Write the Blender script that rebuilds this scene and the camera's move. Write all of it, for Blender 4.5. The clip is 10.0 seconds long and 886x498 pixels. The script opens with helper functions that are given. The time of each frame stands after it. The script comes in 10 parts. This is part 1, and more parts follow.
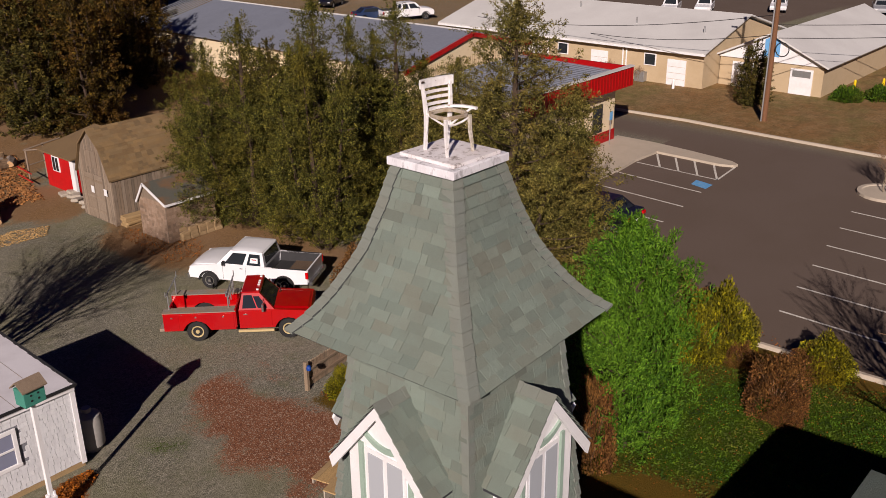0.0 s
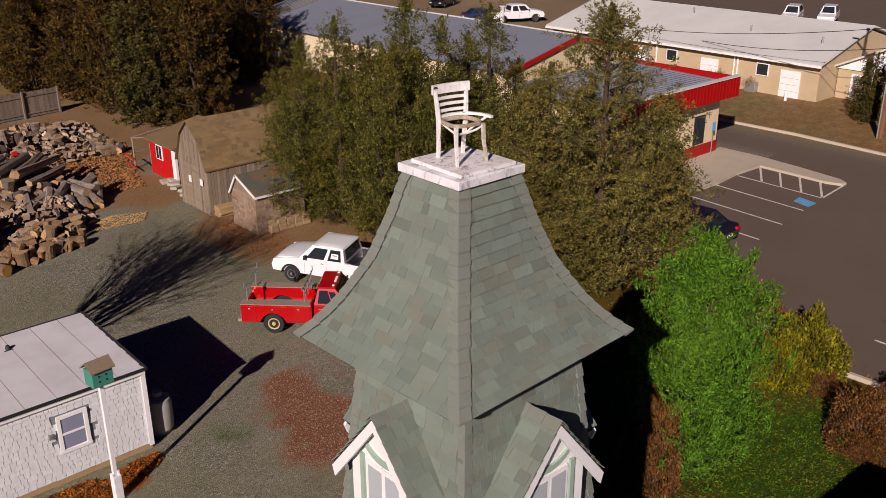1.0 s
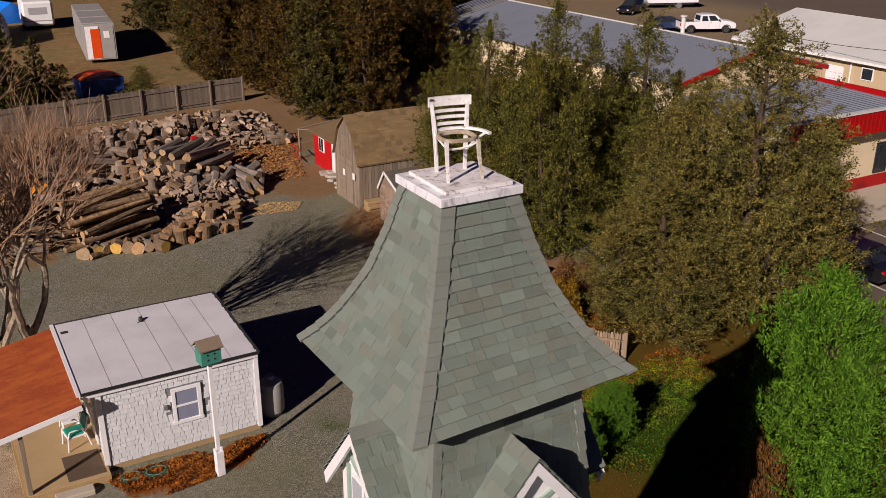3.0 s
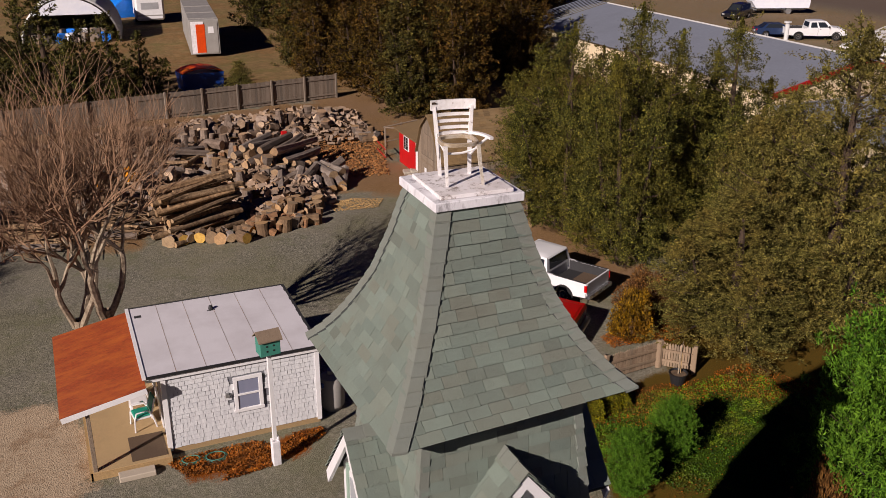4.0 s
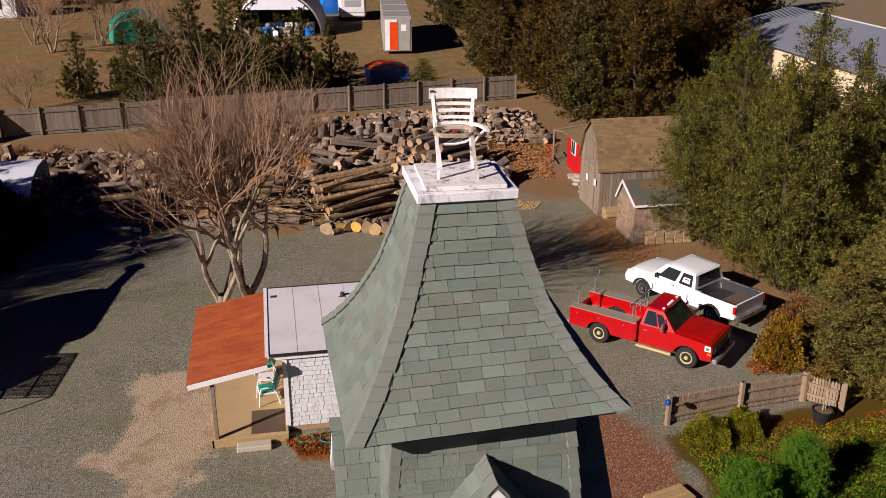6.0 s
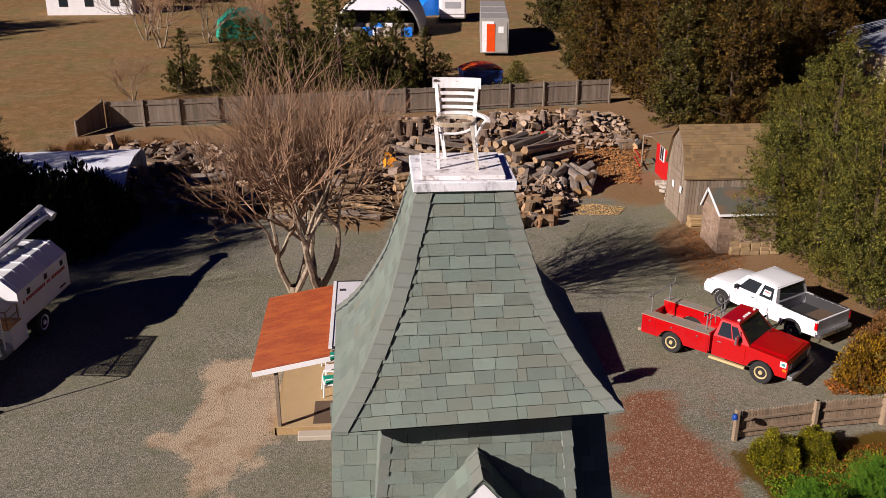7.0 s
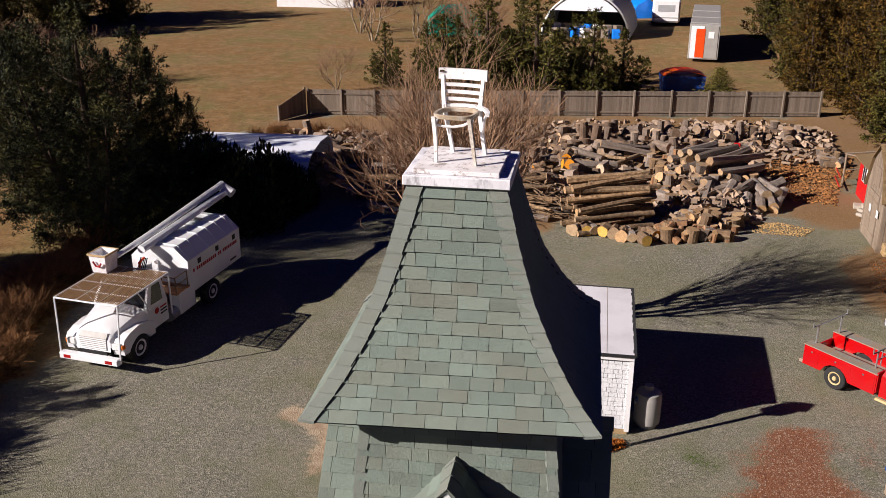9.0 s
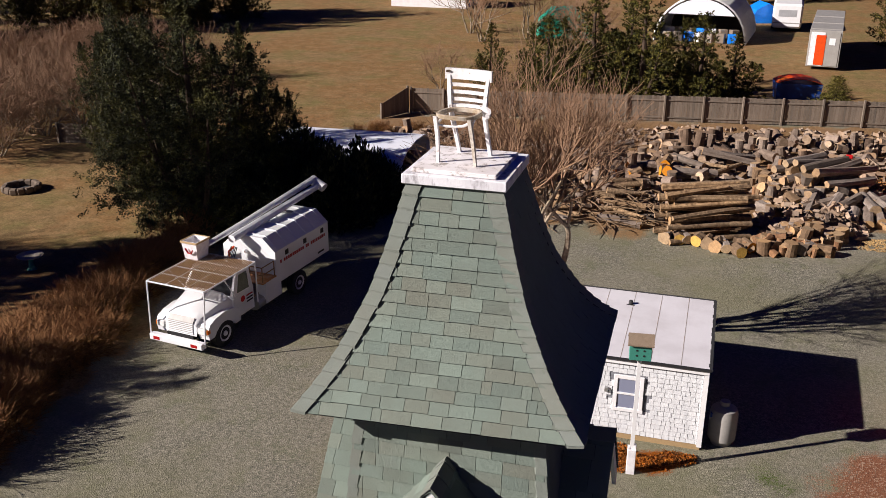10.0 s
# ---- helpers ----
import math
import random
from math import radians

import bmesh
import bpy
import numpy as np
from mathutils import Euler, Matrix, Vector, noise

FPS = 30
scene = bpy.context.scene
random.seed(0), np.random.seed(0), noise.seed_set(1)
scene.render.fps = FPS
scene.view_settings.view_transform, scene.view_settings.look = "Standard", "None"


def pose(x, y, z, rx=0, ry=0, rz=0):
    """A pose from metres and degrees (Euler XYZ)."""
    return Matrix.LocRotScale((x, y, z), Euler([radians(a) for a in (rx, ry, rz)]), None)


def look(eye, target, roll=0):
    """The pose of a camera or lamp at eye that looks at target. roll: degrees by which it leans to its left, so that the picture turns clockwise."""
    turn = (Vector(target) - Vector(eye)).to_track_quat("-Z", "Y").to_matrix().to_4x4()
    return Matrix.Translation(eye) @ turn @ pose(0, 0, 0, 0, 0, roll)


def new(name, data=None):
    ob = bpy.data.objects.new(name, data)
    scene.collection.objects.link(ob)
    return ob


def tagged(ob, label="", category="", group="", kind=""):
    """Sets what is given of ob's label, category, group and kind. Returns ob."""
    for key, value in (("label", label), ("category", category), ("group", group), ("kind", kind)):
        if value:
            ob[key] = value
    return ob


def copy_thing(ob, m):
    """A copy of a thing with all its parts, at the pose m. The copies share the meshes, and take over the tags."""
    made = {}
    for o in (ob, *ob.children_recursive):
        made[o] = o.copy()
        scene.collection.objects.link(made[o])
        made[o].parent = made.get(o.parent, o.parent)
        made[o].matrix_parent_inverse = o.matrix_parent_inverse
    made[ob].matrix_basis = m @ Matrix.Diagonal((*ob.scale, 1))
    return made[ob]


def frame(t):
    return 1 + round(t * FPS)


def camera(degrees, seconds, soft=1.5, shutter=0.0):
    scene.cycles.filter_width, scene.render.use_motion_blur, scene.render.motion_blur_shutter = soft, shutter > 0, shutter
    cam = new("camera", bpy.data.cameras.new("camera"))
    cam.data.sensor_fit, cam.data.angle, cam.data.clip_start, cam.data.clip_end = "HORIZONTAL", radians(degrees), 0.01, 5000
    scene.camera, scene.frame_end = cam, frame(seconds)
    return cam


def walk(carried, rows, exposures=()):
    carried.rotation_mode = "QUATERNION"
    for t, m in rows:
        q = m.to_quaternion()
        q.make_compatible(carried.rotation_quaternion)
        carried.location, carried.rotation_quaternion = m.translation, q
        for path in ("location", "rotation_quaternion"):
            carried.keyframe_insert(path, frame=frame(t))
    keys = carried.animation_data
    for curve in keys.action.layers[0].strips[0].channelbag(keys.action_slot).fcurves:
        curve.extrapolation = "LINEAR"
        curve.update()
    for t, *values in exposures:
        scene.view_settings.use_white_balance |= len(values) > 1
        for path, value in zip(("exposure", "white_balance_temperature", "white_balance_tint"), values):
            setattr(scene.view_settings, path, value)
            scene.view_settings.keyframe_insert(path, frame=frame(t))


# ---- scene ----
cam = camera(51.0, 10.0, soft=0.5)
# seconds, eye, heading (degrees from +x), pitch, lean
PATH_ROWS = [
    (0, (-7.372, -6.579, 14.922), 41.08, -22.16, -0.69),
    (0.5, (-6.893, -6.821, 14.912), 44.65, -22.09, -0.46),
    (1, (-6.422, -7.055, 14.886), 48.15, -22.02, -0.25),
    (1.5, (-6.041, -7.342, 14.902), 51.25, -21.99, -0.11),
    (2, (-5.621, -7.566, 14.914), 54.21, -21.94, -0.00),
    (2.5, (-5.161, -7.725, 14.902), 57.14, -21.87, 0.03),
    (4, (-3.819, -8.222, 14.909), 66.61, -21.79, 0.23),
    (4.5, (-3.359, -8.321, 14.888), 69.90, -21.82, 0.15),
    (5, (-2.894, -8.373, 14.843), 72.96, -21.79, 0.18),
    (5.5, (-2.411, -8.416, 14.772), 76.08, -21.71, 0.14),
    (7, (-1.049, -8.623, 14.586), 85.86, -21.41, 0.07),
    (7.5, (-0.604, -8.505, 14.519), 88.93, -21.40, 0.05),
    (8, (-0.165, -8.476, 14.483), 92.26, -21.38, 0.14),
    (8.5, (0.317, -8.404, 14.465), 95.69, -21.38, 0.16),
    (9, (0.805, -8.250, 14.445), 99.43, -21.39, 0.14),
    (9.5, (1.278, -8.177, 14.446), 103.27, -21.35, 0.08),
    (10, (1.735, -8.043, 14.440), 106.66, -21.35, 0.07),
]


def aim(eye, heading, pitch):
    a, b = radians(heading), radians(pitch)
    return Vector(eye) + Vector((math.cos(a) * math.cos(b), math.sin(a) * math.cos(b), math.sin(b)))


GRADE = [(0, 0.0, 6650, 24), (2.5, -0.03, 6650, 24), (5.5, 0.23, 6550, 23), (7.5, 0.56, 6400, 21), (10, 0.66, 6300, 18)]
walk(cam, [(t, look(e, aim(e, h, p), r)) for t, e, h, p, r in PATH_ROWS], GRADE)

# ---- daylight: a low winter sun from the west-south-west ----
SUN_UP, SUN_TO = 26.5, 30.7      # degrees above the horizon; heading of the shadows
world = bpy.data.worlds.new("sky")
scene.world = world
world.use_nodes = True
wn = world.node_tree.nodes
sky = wn.new("ShaderNodeTexSky")
sky.sky_type, sky.sun_disc = "NISHITA", False
sky.sun_elevation = radians(SUN_UP)
sky.air_density, sky.dust_density, sky.ozone_density = 1.0, 0.0, 5.0
sky.sun_rotation = radians(270.0 - SUN_TO)
deep = wn.new("ShaderNodeMix")
deep.data_type, deep.blend_type = "RGBA", "MULTIPLY"
deep.inputs[0].default_value, deep.inputs[7].default_value = 1.0, (0.015, 0.27, 2.2, 1)
world.node_tree.links.new(sky.outputs[0], deep.inputs[6])
world.node_tree.links.new(deep.outputs[2], wn["Background"].inputs[0])
wn["Background"].inputs[1].default_value = 0.0050
sun = new("sun", bpy.data.lights.new("sun", "SUN"))
sun.data.energy, sun.data.angle, sun.data.color = 5.0, radians(0.5), (1.0, 0.93, 0.83)
sa, sb = radians(SUN_TO), radians(SUN_UP)
sun.matrix_basis = look((0, 0, 40), (math.cos(sa) * math.cos(sb), math.sin(sa) * math.cos(sb), 40 - math.sin(sb)))

# ---- materials ----
def ramp(nt, fac, stops):
    r = nt.nodes.new("ShaderNodeValToRGB")
    while len(r.color_ramp.elements) < len(stops):
        r.color_ramp.elements.new(0.5)
    for el, (p, c) in zip(r.color_ramp.elements, stops):
        el.position, el.color = p, (*c, 1)
    nt.links.new(fac, r.inputs[0])
    return r.outputs[0]


def noise_out(nt, scale, detail=4.0, rough=0.6, coord=None, dims=None):
    n = nt.nodes.new("ShaderNodeTexNoise")
    n.inputs["Scale"].default_value, n.inputs["Detail"].default_value, n.inputs["Roughness"].default_value = scale, detail, rough
    if coord is not None:
        nt.links.new(coord, n.inputs["Vector"])
    return n.outputs["Fac"]


def blend(nt, fac, a, b, mode="MIX"):
    m = nt.nodes.new("ShaderNodeMix")
    m.data_type, m.blend_type = "RGBA", mode
    for sock, val in ((m.inputs[0], fac), (m.inputs[6], a), (m.inputs[7], b)):
        if isinstance(val, (int, float)):
            sock.default_value = val
        elif isinstance(val, tuple):
            sock.default_value = (*val, 1)
        else:
            nt.links.new(val, sock)
    return m.outputs[2]


def calc(nt, op, a, b=0.0, c=0.0):
    m = nt.nodes.new("ShaderNodeMath")
    m.operation = op
    for sock, val in zip(m.inputs, (a, b, c)):
        if isinstance(val, (int, float)):
            sock.default_value = val
        else:
            nt.links.new(val, sock)
    return m.outputs[0]


def coords(nt, kind="Object", scale=None):
    c = nt.nodes.new("ShaderNodeTexCoord").outputs[kind]
    if scale:
        m = nt.nodes.new("ShaderNodeMapping")
        m.inputs["Scale"].default_value = scale
        nt.links.new(c, m.inputs[0])
        c = m.outputs[0]
    return c


def shade(c, k):
    return tuple(min(1.0, v * k) for v in c)


def rich(c, k=1.3):
    """The same lightness, a little more colour."""
    g = 0.3 * c[0] + 0.6 * c[1] + 0.1 * c[2]
    return tuple(max(0.002, g + (v - g) * k) for v in c)


def surface(name, base, rough=0.7, metal=0.0, grain=40.0, stain=1.5, vary=0.25, bump=0.3, spec=0.5,
            stretch=None, dirt=None, dirt_amount=0.35, each=0.0, other=None, coat=0.0, palette=None, by_island=False,
            fleck=None):
    """A two-scale procedural surface: fine grain and broad stains, with relief; each: variation from piece to piece."""
    m = bpy.data.materials.new(name)
    m.use_nodes = True
    nt = m.node_tree
    p = nt.nodes["Principled BSDF"]
    co = coords(nt, "Object", stretch)
    base, dirt, other = rich(base), dirt and rich(dirt), other and rich(other)
    fine = noise_out(nt, grain, 5.0, 0.65, co)
    broad = noise_out(nt, stain, 4.0, 0.6, co)
    col = ramp(nt, fine, [(0.25, shade(base, 1 - vary)), (0.75, shade(base, 1 + vary))])
    col = blend(nt, calc(nt, "MULTIPLY", ramp(nt, broad, [(0.42, (0, 0, 0)), (0.68, (1, 1, 1))]), dirt_amount), col,
                dirt or shade(base, 0.6))
    if fleck:
        tone, scale, lo, hi, amount = fleck
        chips = noise_out(nt, scale, 6.0, 0.7, co)
        col = blend(nt, calc(nt, "MULTIPLY", ramp(nt, chips, [(lo, (0, 0, 0)), (hi, (1, 1, 1))]), amount), col, rich(tone))
    if each:
        info = nt.nodes.new("ShaderNodeObjectInfo").outputs["Random"]
        col = blend(nt, calc(nt, "MULTIPLY", info, each), col, other or shade(base, 0.55))
    if palette:
        info = nt.nodes.new("ShaderNodeNewGeometry").outputs["Random Per Island"] if by_island else nt.nodes.new("ShaderNodeObjectInfo").outputs["Random"]
        n = len(palette) - 1
        col = blend(nt, 1.0, col, ramp(nt, info, [(i / n, c) for i, c in enumerate(palette)]), "MULTIPLY")
    nt.links.new(col, p.inputs["Base Color"])
    nt.links.new(calc(nt, "MULTIPLY_ADD", broad, 0.25, rough - 0.12), p.inputs["Roughness"])
    p.inputs["Metallic"].default_value = metal
    p.inputs["Specular IOR Level"].default_value = spec
    p.inputs["Coat Weight"].default_value = coat
    if bump:
        b = nt.nodes.new("ShaderNodeBump")
        b.inputs["Strength"].default_value, b.inputs["Distance"].default_value = bump, 0.02
        nt.links.new(fine, b.inputs["Height"])
        nt.links.new(b.outputs[0], p.inputs["Normal"])
    return m


def foliage(name, dark, mid, light, brown=None, brown_amount=0.0, tones=(0.36, 1.35)):
    m = bpy.data.materials.new(name)
    m.use_nodes = True
    nt = m.node_tree
    p = nt.nodes["Principled BSDF"]
    isl = nt.nodes.new("ShaderNodeNewGeometry").outputs["Random Per Island"]
    dark, mid, light, brown = rich(dark), rich(mid), rich(light), brown and rich(brown)
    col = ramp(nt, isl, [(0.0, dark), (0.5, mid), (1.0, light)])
    patchy = noise_out(nt, 0.45, 3.0, 0.6, coords(nt, "Object"))
    col = blend(nt, calc(nt, "MULTIPLY", ramp(nt, patchy, [(0.45, (0, 0, 0)), (0.62, (1, 1, 1))]), brown_amount), col, brown or mid)
    # Dark and light clumps multiplied into the leaf colour, in place of self-shadow.
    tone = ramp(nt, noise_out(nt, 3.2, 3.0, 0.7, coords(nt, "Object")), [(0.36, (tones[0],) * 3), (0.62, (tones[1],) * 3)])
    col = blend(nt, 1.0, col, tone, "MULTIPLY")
    nt.links.new(col, p.inputs["Base Color"])
    p.inputs["Roughness"].default_value = 0.75
    p.inputs["Specular IOR Level"].default_value = 0.25
    p.inputs["Subsurface Weight"].default_value = 0.0
    return m


def glass_pane(name, tint=(0.02, 0.025, 0.03)):
    m = bpy.data.materials.new(name)
    m.use_nodes = True
    p = m.node_tree.nodes["Principled BSDF"]
    p.inputs["Base Color"].default_value = (*tint, 1)
    p.inputs["Roughness"].default_value = 0.06
    p.inputs["Specular IOR Level"].default_value = 0.8
    return m


M = {}
TAB_TONES = [(0.76, 0.74, 0.70), (1.02, 1.06, 1.01), (0.85, 0.88, 0.84), (1.14, 1.18, 1.12), (0.94, 0.87, 0.80), (1.05, 1.09, 1.05), (0.80, 0.84, 0.81), (1.10, 1.07, 1.00)]
M["shingle"] = surface("asphalt_shingle", (0.196, 0.226, 0.204), 0.9, grain=260, stain=2.2, vary=0.30, bump=0.5, spec=0.2,
                       dirt=(0.170, 0.175, 0.155), dirt_amount=0.4, palette=TAB_TONES)
M["shingle_edge"] = surface("cut_shingle_edge", (0.060, 0.066, 0.064), 0.95, grain=80, bump=0.2, spec=0.1)
M["shingle_hip"] = surface("asphalt_shingle_hip", (0.204, 0.222, 0.202), 0.9, grain=260, stain=3.0, vary=0.25, bump=0.5, spec=0.2,
                           dirt=(0.17, 0.165, 0.14), dirt_amount=0.3, palette=[(1, 1, 1), (1.05, 1.06, 1.03), (0.97, 0.98, 0.96), (1.02, 1.0, 0.96), (1.0, 1.02, 1.0)])
M["felt"] = surface("roofing_felt", (0.03, 0.032, 0.035), 0.9, grain=60, bump=0.2)
M["white_old"] = surface("worn_white_paint", (0.84, 0.83, 0.84), 0.55, grain=70, stain=6.0, vary=0.06, bump=0.25, dirt=(0.50, 0.46, 0.45), dirt_amount=0.45)
M["white_board"] = surface("scuffed_white_board", (0.82, 0.80, 0.80), 0.6, grain=60, stain=4.0, vary=0.06, bump=0.25, dirt=(0.60, 0.55, 0.52), dirt_amount=0.6, fleck=((0.17, 0.14, 0.12), 8.0, 0.535, 0.64, 0.85))
M["white_slab"] = surface("peeling_white_slab", (0.80, 0.80, 0.82), 0.6, grain=60, stain=5.0, vary=0.07, bump=0.25, dirt=(0.55, 0.54, 0.56), dirt_amount=0.5, stretch=(1, 1, 0.35), fleck=((0.24, 0.23, 0.24), 6.0, 0.525, 0.66, 0.85))
M["white"] = surface("white_paint", (0.80, 0.80, 0.80), 0.5, grain=60, stain=2.0, vary=0.06, bump=0.12, dirt=(0.55, 0.54, 0.5), dirt_amount=0.3)
M["chair_white"] = surface("flaking_white_paint", (0.84, 0.83, 0.82), 0.5, grain=55, stain=12.0, vary=0.06, bump=0.3, dirt=(0.56, 0.52, 0.47), dirt_amount=0.4, fleck=((0.20, 0.13, 0.09), 14.0, 0.62, 0.68, 0.8))
M["chair_bare"] = surface("weathered_bare_wood", (0.33, 0.27, 0.20), 0.8, grain=50, stain=6, vary=0.3, stretch=(1, 6, 1), dirt=(0.62, 0.60, 0.55), dirt_amount=0.5)
M["sage"] = surface("sage_green_paint", (0.33, 0.42, 0.36), 0.55, grain=50, vary=0.1, bump=0.1)
M["teal"] = surface("teal_green_paint", (0.075, 0.235, 0.185), 0.6, grain=40, vary=0.15, bump=0.2, dirt_amount=0.4)
M["wood_grey"] = surface("weathered_grey_wood", (0.235, 0.195, 0.155), 0.85, grain=22, stain=1.2, vary=0.4, bump=0.5, stretch=(8, 8, 1), dirt=(0.15, 0.12, 0.09), palette=[(0.7, 0.7, 0.7), (1.15, 1.1, 1.05), (0.85, 0.82, 0.8), (1.2, 1.2, 1.2), (0.95, 0.88, 0.8)])
M["coop_shingle"] = surface("weathered_cedar_shingle", (0.26, 0.20, 0.155), 0.9, grain=22, stain=1.6, vary=0.35, bump=0.5, stretch=(6, 6, 1), dirt=(0.15, 0.115, 0.09), palette=[(0.62, 0.60, 0.58), (1.15, 1.12, 1.08), (0.82, 0.76, 0.70), (1.25, 1.25, 1.25), (0.95, 0.86, 0.78)], by_island=True)
M["mossy_roof"] = surface("mossy_roll_roofing", (0.085, 0.085, 0.070), 0.95, grain=40, stain=0.9, vary=0.35, bump=0.4, dirt=(0.19, 0.095, 0.045), dirt_amount=0.9)
M["wood_picket"] = surface("sun_bleached_picket_wood", (0.27, 0.215, 0.16), 0.85, grain=20, stain=1.4, vary=0.35, bump=0.5, stretch=(8, 8, 1), dirt=(0.20, 0.15, 0.11), palette=[(0.7, 0.7, 0.7), (1.1, 1.08, 1.05), (0.85, 0.8, 0.76), (1.2, 1.18, 1.15)])
M["wood_fence"] = surface("weathered_fence_wood", (0.195, 0.168, 0.140), 0.85, grain=20, stain=1.0, vary=0.35, bump=0.5, stretch=(8, 8, 1), dirt=(0.13, 0.10, 0.075), palette=[(0.68, 0.68, 0.68), (1.1, 1.08, 1.05), (0.85, 0.8, 0.76), (1.25, 1.22, 1.2), (0.95, 0.9, 0.85)])
M["wood_fresh"] = surface("pale_sawn_wood", (0.42, 0.30, 0.17), 0.8, grain=25, stain=2, vary=0.25, bump=0.3, each=0.5, other=(0.25, 0.2, 0.14))
M["red_bark"] = surface("reddish_log_bark", (0.26, 0.165, 0.105), 0.95, grain=16, stain=4, vary=0.5, bump=1.0, dirt=(0.12, 0.07, 0.045), dirt_amount=0.6, palette=[(0.7, 0.65, 0.6), (1.1, 1.05, 1.0), (0.9, 0.8, 0.7), (1.25, 1.2, 1.15)])
M["chip_orange"] = surface("orange_brown_wood_chips", (0.27, 0.145, 0.070), 0.9, grain=20, vary=0.3, bump=0.2, palette=[(0.5, 0.45, 0.4), (1.0, 1.0, 1.0), (0.75, 0.65, 0.6), (1.35, 1.3, 1.2)], by_island=True)
M["stack_bark"] = surface("flaking_brown_bark", (0.27, 0.20, 0.135), 0.95, grain=9, stain=5, vary=0.6, bump=1.0, dirt=(0.075, 0.048, 0.030), dirt_amount=0.8, palette=[(0.75, 0.7, 0.65), (1.25, 1.2, 1.1), (1.0, 1.0, 1.0), (0.6, 0.55, 0.5), (1.35, 1.25, 1.1)])
M["chip_pale"] = surface("pale_sawdust", (0.38, 0.27, 0.15), 0.9, grain=20, vary=0.3, bump=0.2, palette=[(0.7, 0.65, 0.6), (1.0, 1.0, 1.0), (1.3, 1.3, 1.25)], by_island=True)
M["bark"] = surface("rough_bark", (0.165, 0.118, 0.080), 0.95, grain=18, stain=2.5, vary=0.6, bump=1.0, stretch=(0.3, 1, 1), dirt=(0.10, 0.068, 0.045), dirt_amount=0.7, palette=[(0.8, 0.8, 0.8), (1.2, 1.15, 1.05), (1.0, 1.0, 1.0), (0.9, 0.85, 0.8), (1.25, 1.25, 1.2)])
ROUND_TONES = [(1.0, 1.0, 1.0), (0.40, 0.35, 0.31), (1.35, 1.33, 1.32), (0.55, 0.52, 0.50), (0.90, 0.76, 0.63), (0.28, 0.235, 0.20)]
M["heap_bark"] = surface("heaped_log_bark", (0.25, 0.205, 0.17), 0.95, grain=16, stain=4, vary=0.6, bump=1.0, dirt=(0.13, 0.10, 0.08), dirt_amount=0.7, palette=ROUND_TONES, by_island=True)
M["heap_cut"] = surface("heaped_log_end", (0.50, 0.40, 0.30), 0.85, grain=14, stain=5, vary=0.3, bump=0.3, dirt=(0.24, 0.17, 0.115), dirt_amount=0.6, palette=ROUND_TONES, by_island=True)
M["tree_bark"] = surface("dark_cedar_bark", (0.060, 0.042, 0.030), 0.95, grain=20, stain=2, vary=0.4, bump=0.6)
M["bark_pale"] = surface("pale_grey_bark", (0.30, 0.255, 0.195), 0.9, grain=9, stain=3, vary=0.5, bump=0.6, dirt=(0.10, 0.065, 0.045), dirt_amount=0.7)
M["twig"] = surface("tan_twigs", (0.235, 0.155, 0.105), 0.9, grain=12, vary=0.35, bump=0.0)
M["cut"] = surface("cut_log_end", (0.44, 0.33, 0.22), 0.85, grain=14, stain=5, vary=0.3, bump=0.3, dirt=(0.24, 0.17, 0.115), dirt_amount=0.6, palette=[(1, 1, 1), (0.65, 0.64, 0.65), (1.2, 1.05, 0.88), (0.8, 0.82, 0.84), (1.0, 0.88, 0.7), (0.6, 0.54, 0.48)])
M["cut_yellow"] = surface("pale_yellow_log_end", (0.62, 0.42, 0.17), 0.8, grain=25, stain=6, vary=0.25, bump=0.3, dirt=(0.35, 0.2, 0.09), dirt_amount=0.6)
M["cut_orange"] = surface("fresh_orange_log_end", (0.60, 0.27, 0.06), 0.8, grain=25, stain=6, vary=0.3, bump=0.2)
M["split"] = surface("split_firewood", (0.40, 0.32, 0.25), 0.85, grain=25, stain=1.5, vary=0.4, bump=0.5, stretch=(1, 5, 1), dirt=(0.15, 0.11, 0.085), dirt_amount=0.6, palette=[(0.35, 0.32, 0.30), (0.8, 0.8, 0.82), (0.5, 0.45, 0.4), (1.1, 1.05, 1.0), (0.65, 0.55, 0.45), (0.9, 0.92, 0.95)], by_island=True)
M["grey_log"] = surface("silvery_log_bark", (0.27, 0.235, 0.205), 0.95, grain=16, stain=4, vary=0.6, bump=1.0, stretch=(0.4, 1, 1), dirt=(0.13, 0.10, 0.08), dirt_amount=0.7, palette=[(0.95, 0.95, 0.95), (0.42, 0.38, 0.34), (1.2, 1.2, 1.2), (0.6, 0.57, 0.55), (1.05, 0.95, 0.85)])
M["cedar_white"] = surface("white_painted_cedar_shingle", (0.70, 0.71, 0.71), 0.7, grain=35, stain=2.5, vary=0.10, bump=0.4, stretch=(6, 6, 1), dirt=(0.47, 0.48, 0.49), dirt_amount=0.5, each=0.35, other=(0.53, 0.54, 0.55))
# Grey backing: the shade in the shingle gaps is put into its colour.
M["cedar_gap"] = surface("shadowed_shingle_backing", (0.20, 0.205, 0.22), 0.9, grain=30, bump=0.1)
M["rolled_roof"] = surface("pale_rolled_roofing", (0.66, 0.65, 0.67), 0.75, grain=90, stain=0.8, vary=0.06, bump=0.25, dirt=(0.47, 0.45, 0.46), dirt_amount=0.5)
